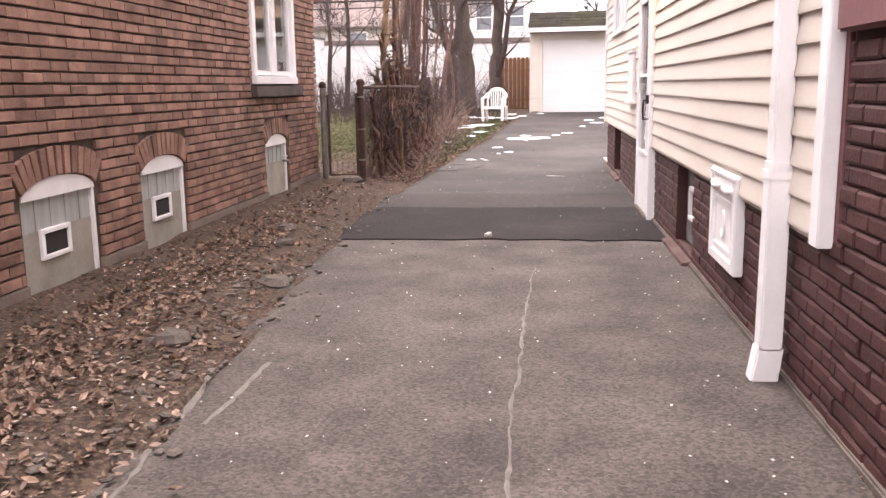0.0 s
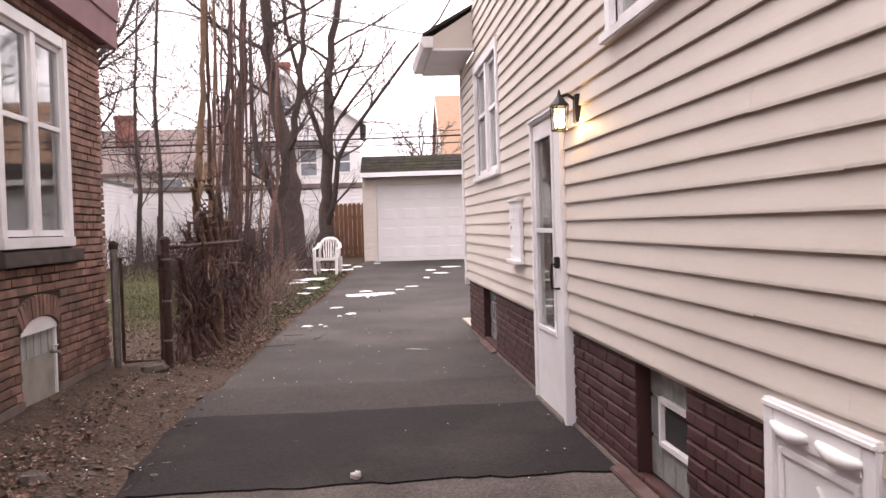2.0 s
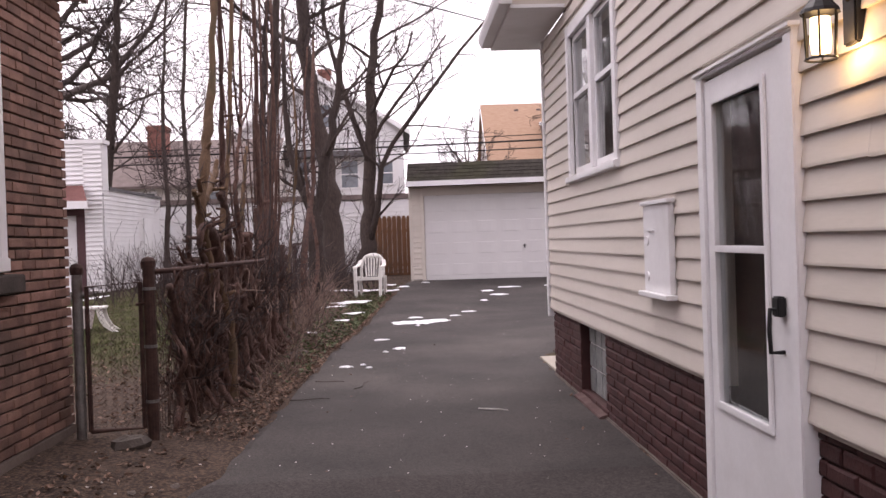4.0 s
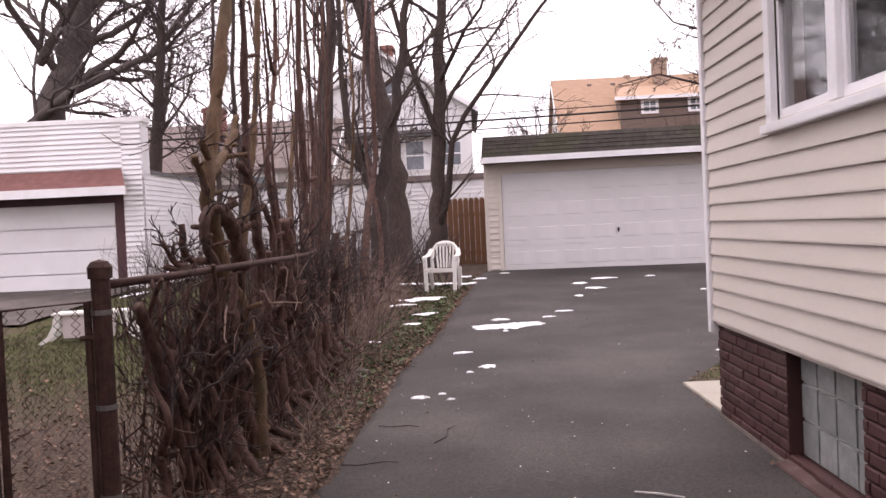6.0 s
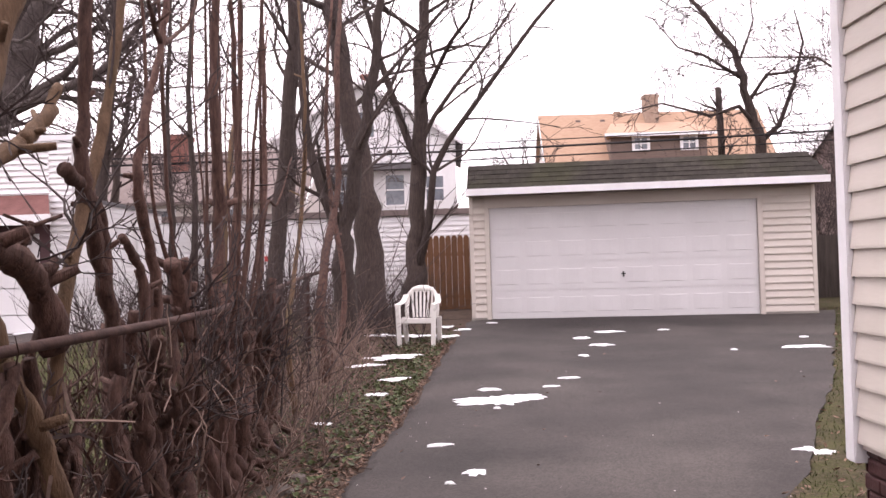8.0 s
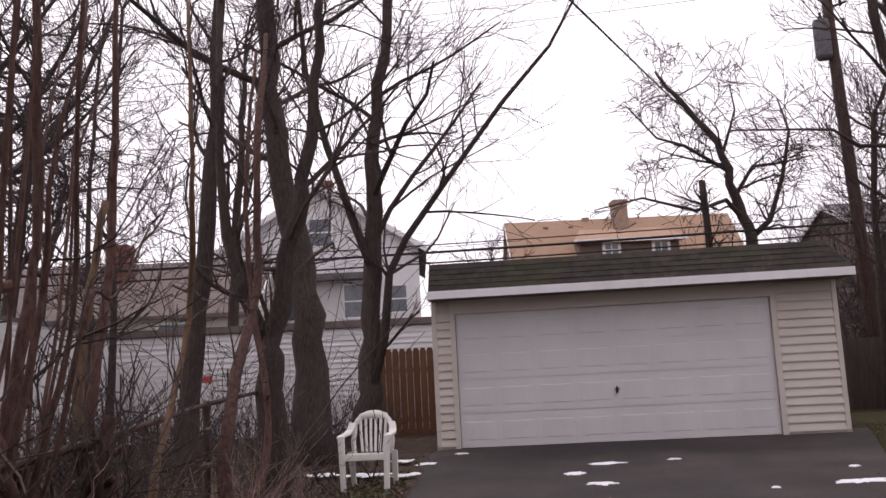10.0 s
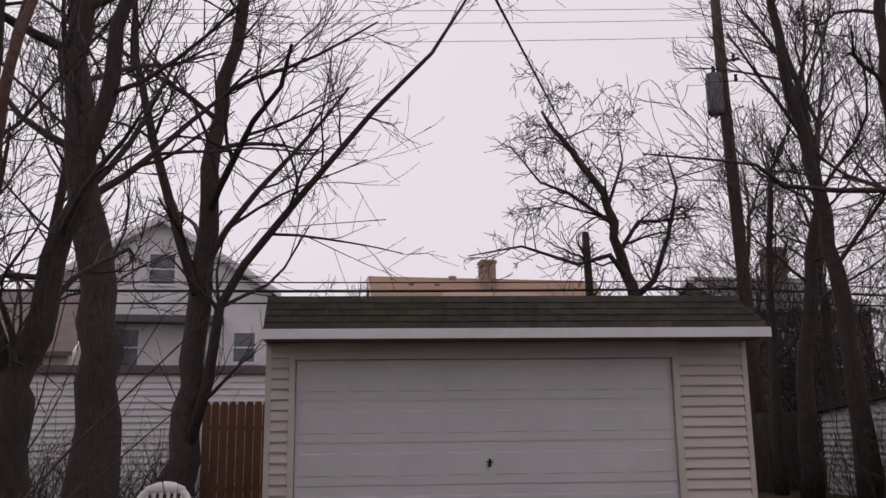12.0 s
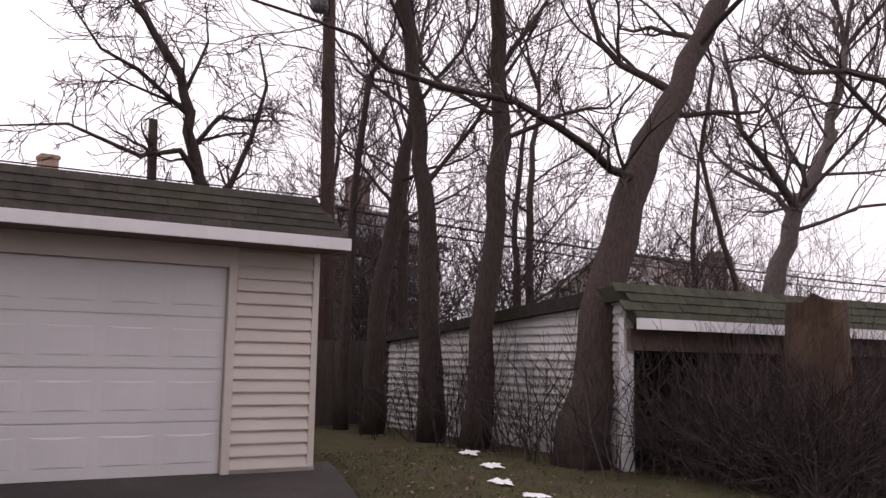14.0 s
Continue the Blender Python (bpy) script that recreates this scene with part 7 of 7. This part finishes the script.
def snow(x, y, length, width, turn, seed, lift=0.0, thick=0.013):
    """A thin melting patch of snow with a ragged outline."""
    rng = random.Random(seed)
    b = B()
    n = 72
    c, s = math.cos(radians(turn)), math.sin(radians(turn))
    ground = lambda px, py: (pave_z(px, py, 0.004) if along(EDGE, py) < px < along(YARD, py) else rough_z(px, py)) + lift
    ph = rng.uniform(0, 9)
    for ring, h in ((1.0, -0.003), (0.9, 0.6), (0.5, 1.0)):
        for i in range(n):
            a = 2 * math.pi * i / n
            ca, sa = math.cos(a), math.sin(a)
            edge = 0.66 + 0.22 * math.sin(2 * a + ph) * math.sin(3 * a + ph * 2) + 0.5 * noise.noise((ca * 2.6, sa * 2.6, seed)) + 0.35 * noise.noise((ca * 7, sa * 7, seed)) + 0.2 * noise.noise((ca * 17, sa * 17, seed))
            r = ring * max(0.16, edge)
            u, v = r * ca * length / 2, r * sa * width / 2
            px, py = x + u * c - v * s, y + u * s + v * c
            b.v.append((px, py, ground(px, py) + thick * h * (0.7 + 0.6 * rng.random())))
    for j in (0, 1):
        for i in range(n):
            b.f.append((j * n + i, j * n + (i + 1) % n, (j + 1) * n + (i + 1) % n, (j + 1) * n + i))
    b.f.append(tuple(2 * n + i for i in range(n)))
    solid("snow_patch", b, SNOW, "thin melting snow patch on the ground", "snow", "melting snow patches", smooth=True)


for k, (x, y, l, w, t) in enumerate(((-1.11, 16.03, 0.18, 0.14, 0), (-0.92, 16.13, 0.08, 0.07, 0), (-0.84, 15.88, 0.10, 0.06, 0), (-0.49, 17.37, 0.2, 0.2, 0), (-0.68, 17.1, 0.08, 0.07, 0),
                                     (-0.77, 18.2, 0.2, 0.12, 5), (-0.2, 20.05, 1.1, 0.55, 4), (0.1, 20.2, 0.45, 0.4, 10), (-0.24, 20.65, 0.3, 0.18, 0), (0.41, 20.72, 0.22, 0.12, 0), (-0.22, 19.66, 0.08, 0.07, 0),
                                     (0.69, 21.23, 0.34, 0.14, 0), (1.12, 22.93, 0.16, 0.2, 0), (1.5, 23.9, 0.4, 0.28, -20), (1.36, 24.7, 0.3, 0.3, 20), (1.88, 25.35, 0.55, 0.28, 0), (2.75, 25.4, 0.26, 0.16, 0), (3.15, 23.07, 0.12, 0.12, 0),
                                     (4.1, 23.15, 0.75, 0.36, 0), (4.49, 24.13, 0.18, 0.14, 0), (0.08, 27.07, 0.25, 0.2, 0), (-0.42, 26.21, 0.35, 0.25, 0), (2.05, 17.75, 0.3, 0.25, 0))):
    snow(x, y, l, w, t, k + 1)
for k, (x, y, l, w) in enumerate(((-1.15, 25.2, 0.9, 0.35), (-1.75, 25.4, 0.6, 0.3), (-0.7, 25.0, 0.5, 0.3), (-1.45, 23.0, 0.9, 0.35), (-1.75, 22.3, 0.6, 0.35), (-1.3, 21.3, 0.45, 0.3), (-1.45, 20.4, 0.3, 0.25), (-1.8, 19.0, 0.22, 0.15), (-0.75, 26.3, 0.4, 0.3),
                                  (8.4, 27.5, 0.7, 0.3), (7.4, 25.7, 0.6, 0.35), (7.2, 25.0, 0.4, 0.3), (8.0, 26.6, 0.4, 0.3), (-8.6, 26.95, 2.8, 0.35), (-7.3, 26.0, 0.9, 0.3))):
    snow(x, y, l, w, 5 * k, 40 + k, lift=0.045 if k < 9 else 0.025)


def neighbour_drive():
    """Asphalt in front of the white garage."""
    b = B()
    for j in range(13):
        y = 22.0 + 5.3 * j / 12
        for i in range(6):
            x = -13.0 + 5.4 * i / 5 + 0.12 * noise.noise((y * 1.3, i, 2))
            b.v.append((x, y, gz(x, y) + 0.045))
    for j in range(12):
        for i in range(5):
            b.f.append((j * 6 + i, j * 6 + i + 1, (j + 1) * 6 + i + 1, (j + 1) * 6 + i))
    solid("driveway_neighbour", b, ASPHALT, "worn grey asphalt in front of the white garage", "driveway", kind="structure")


neighbour_drive()


def garden_bench():
    c = thing("garden_bench", pose(-5.75, 20.4, gz(-5.7, 20.4), 0, 0, 8), "low white plastic bench with flared legs on the lawn", "bench")
    part("seat", B().box(-0.5, 0.5, -0.2, 0.2, 0.36, 0.40), PLASTIC, c, bevel=0.012)
    part("front_panel", B().prism([(-0.36, 0.06), (0.30, 0.06), (0.36, 0.37), (-0.40, 0.37)], "y", -0.17, -0.14), surface("plastic_pink_grey", (0.50, 0.43, 0.42), (0.60, 0.53, 0.52), 0.5, bump=0.03), c, "faded pinkish front panel", bevel=0.006)
    for sx in (-1, 1):
        for y in (-0.17, 0.15):
            leg = [(sx * 0.42, 0.37), (sx * 0.45, 0.22), (sx * 0.52, 0.09), (sx * 0.66, -0.01)]
            lb = B()
            for x, z in leg:
                lb.v += [(x - 0.045, y - 0.02, z), (x + 0.045, y - 0.02, z), (x + 0.045, y + 0.02, z), (x - 0.045, y + 0.02, z)]
            for k in range(3):
                for q in range(4):
                    lb.f.append((k * 4 + q, k * 4 + (q + 1) % 4, k * 4 + 4 + (q + 1) % 4, k * 4 + 4 + q))
            lb.f += [(0, 1, 2, 3), (15, 14, 13, 12)]
            part("leg", lb, PLASTIC, c)


garden_bench()

# ---- bricks, last ----
brick_l = brick_meshes("brick", BRICK_L, 0.205, 0.0585, 0.05, 5, 1)
rings = list(L_HOLES[:1]) + [(a, c, -0.3, ARCH_TOP) for a, c in ARCHES]
for a, c in ARCHES:
    ym, half = (a + c) / 2, (c - a) / 2 + 0.01
    # the fan of bricks over each window, and the courses cut back round it
    n = 13
    for k in range(n):
        th = math.pi * (0.10 + 0.80 * (k + 0.5) / n)
        ey, ez = ym + half * math.cos(th), ARCH_TOP + ARCH_RISE * math.sin(th)
        rad_dir = math.atan2(math.sin(th) * half, math.cos(th) * ARCH_RISE * 1.2)
        m = pose(LX + 0.004 + 0.002 * (k % 3), ey + 0.09 * math.cos(rad_dir), ez + 0.09 * math.sin(rad_dir)) @ Matrix.Rotation(rad_dir, 4, "X") @ pose(0, 0, 0, 0, 0, 180) @ Matrix.Diagonal((1, 0.86, 1.05, 1))
        part("brick", brick_l[k % 5], None, WALL_L, at=Matrix.Translation((-LX, 0, 0)) @ m)
    for s in range(5):
        f0, f1 = s / 5, (s + 1) / 5
        top = lambda f: ARCH_TOP + ARCH_RISE * math.sqrt(max(0.0, 1 - f * f)) + 0.185
        rings.append((ym - half * f1 - 0.03, ym - half * f0, -0.3, top(f0)))
        rings.append((ym + half * f0, ym + half * f1 + 0.03, -0.3, top(f0)))
    rings.append((a - 0.06, a, ARCH_TOP - 0.05, ARCH_TOP + 0.14))
    rings.append((c, c + 0.06, ARCH_TOP - 0.05, ARCH_TOP + 0.14))
brickwork(WALL_L, brick_l, BRICK_L, 0.0, -3.9, 12.57, 0.14, 3.34, 0.0727, 0.209, 0.004, (11.30, 12.6), rings, 7, face=1, proud=0.007)
brick_r = brick_meshes("brick", BRICK_R, 0.213, 0.0625, 0.05, 5, 2, 0.010, 0.006)
brickwork(BASE_R, brick_r, BRICK_R, 0.0, 4.0, 14.93, 0.0, 0.69, 0.0695, 0.214, 0.004, (4.0, 9.2), [BASE_1, BASE_2, (9.08, 10.16, -0.2, 0.8), (HATCH[0], HATCH[1], HATCH[2], 0.72)], 8, face=-1, proud=0.006, tilt=0.9)
brickwork(PORCH, brick_r, BRICK_R, 0.0, -1.5, 4.0, 0.0, 1.44, 0.0695, 0.214, 0.008, (2.6, 4.0), [], 9, face=-1, proud=0.012, tilt=1.2)
bw = brick_meshes("brick", BRICK_R, 0.212, 0.0605, 0.05, 3, 3)
END = thing("foundation_back", pose(0, 14.93, 0), "maroon painted brick at the back corner", "wall", kind="structure")
rest = B()
for r in range(9):
    for k in range(12):
        x0 = HX + 0.02 + k * 0.214 - (0.107 if r % 2 else 0)
        if x0 > HX:
            rest.box(x0 + 0.003, x0 + 0.207, -0.01, 0.0, r * 0.0695 + 0.004, r * 0.0695 + 0.064)
part("brick_courses", rest, BRICK_R, END, kind="stuff")
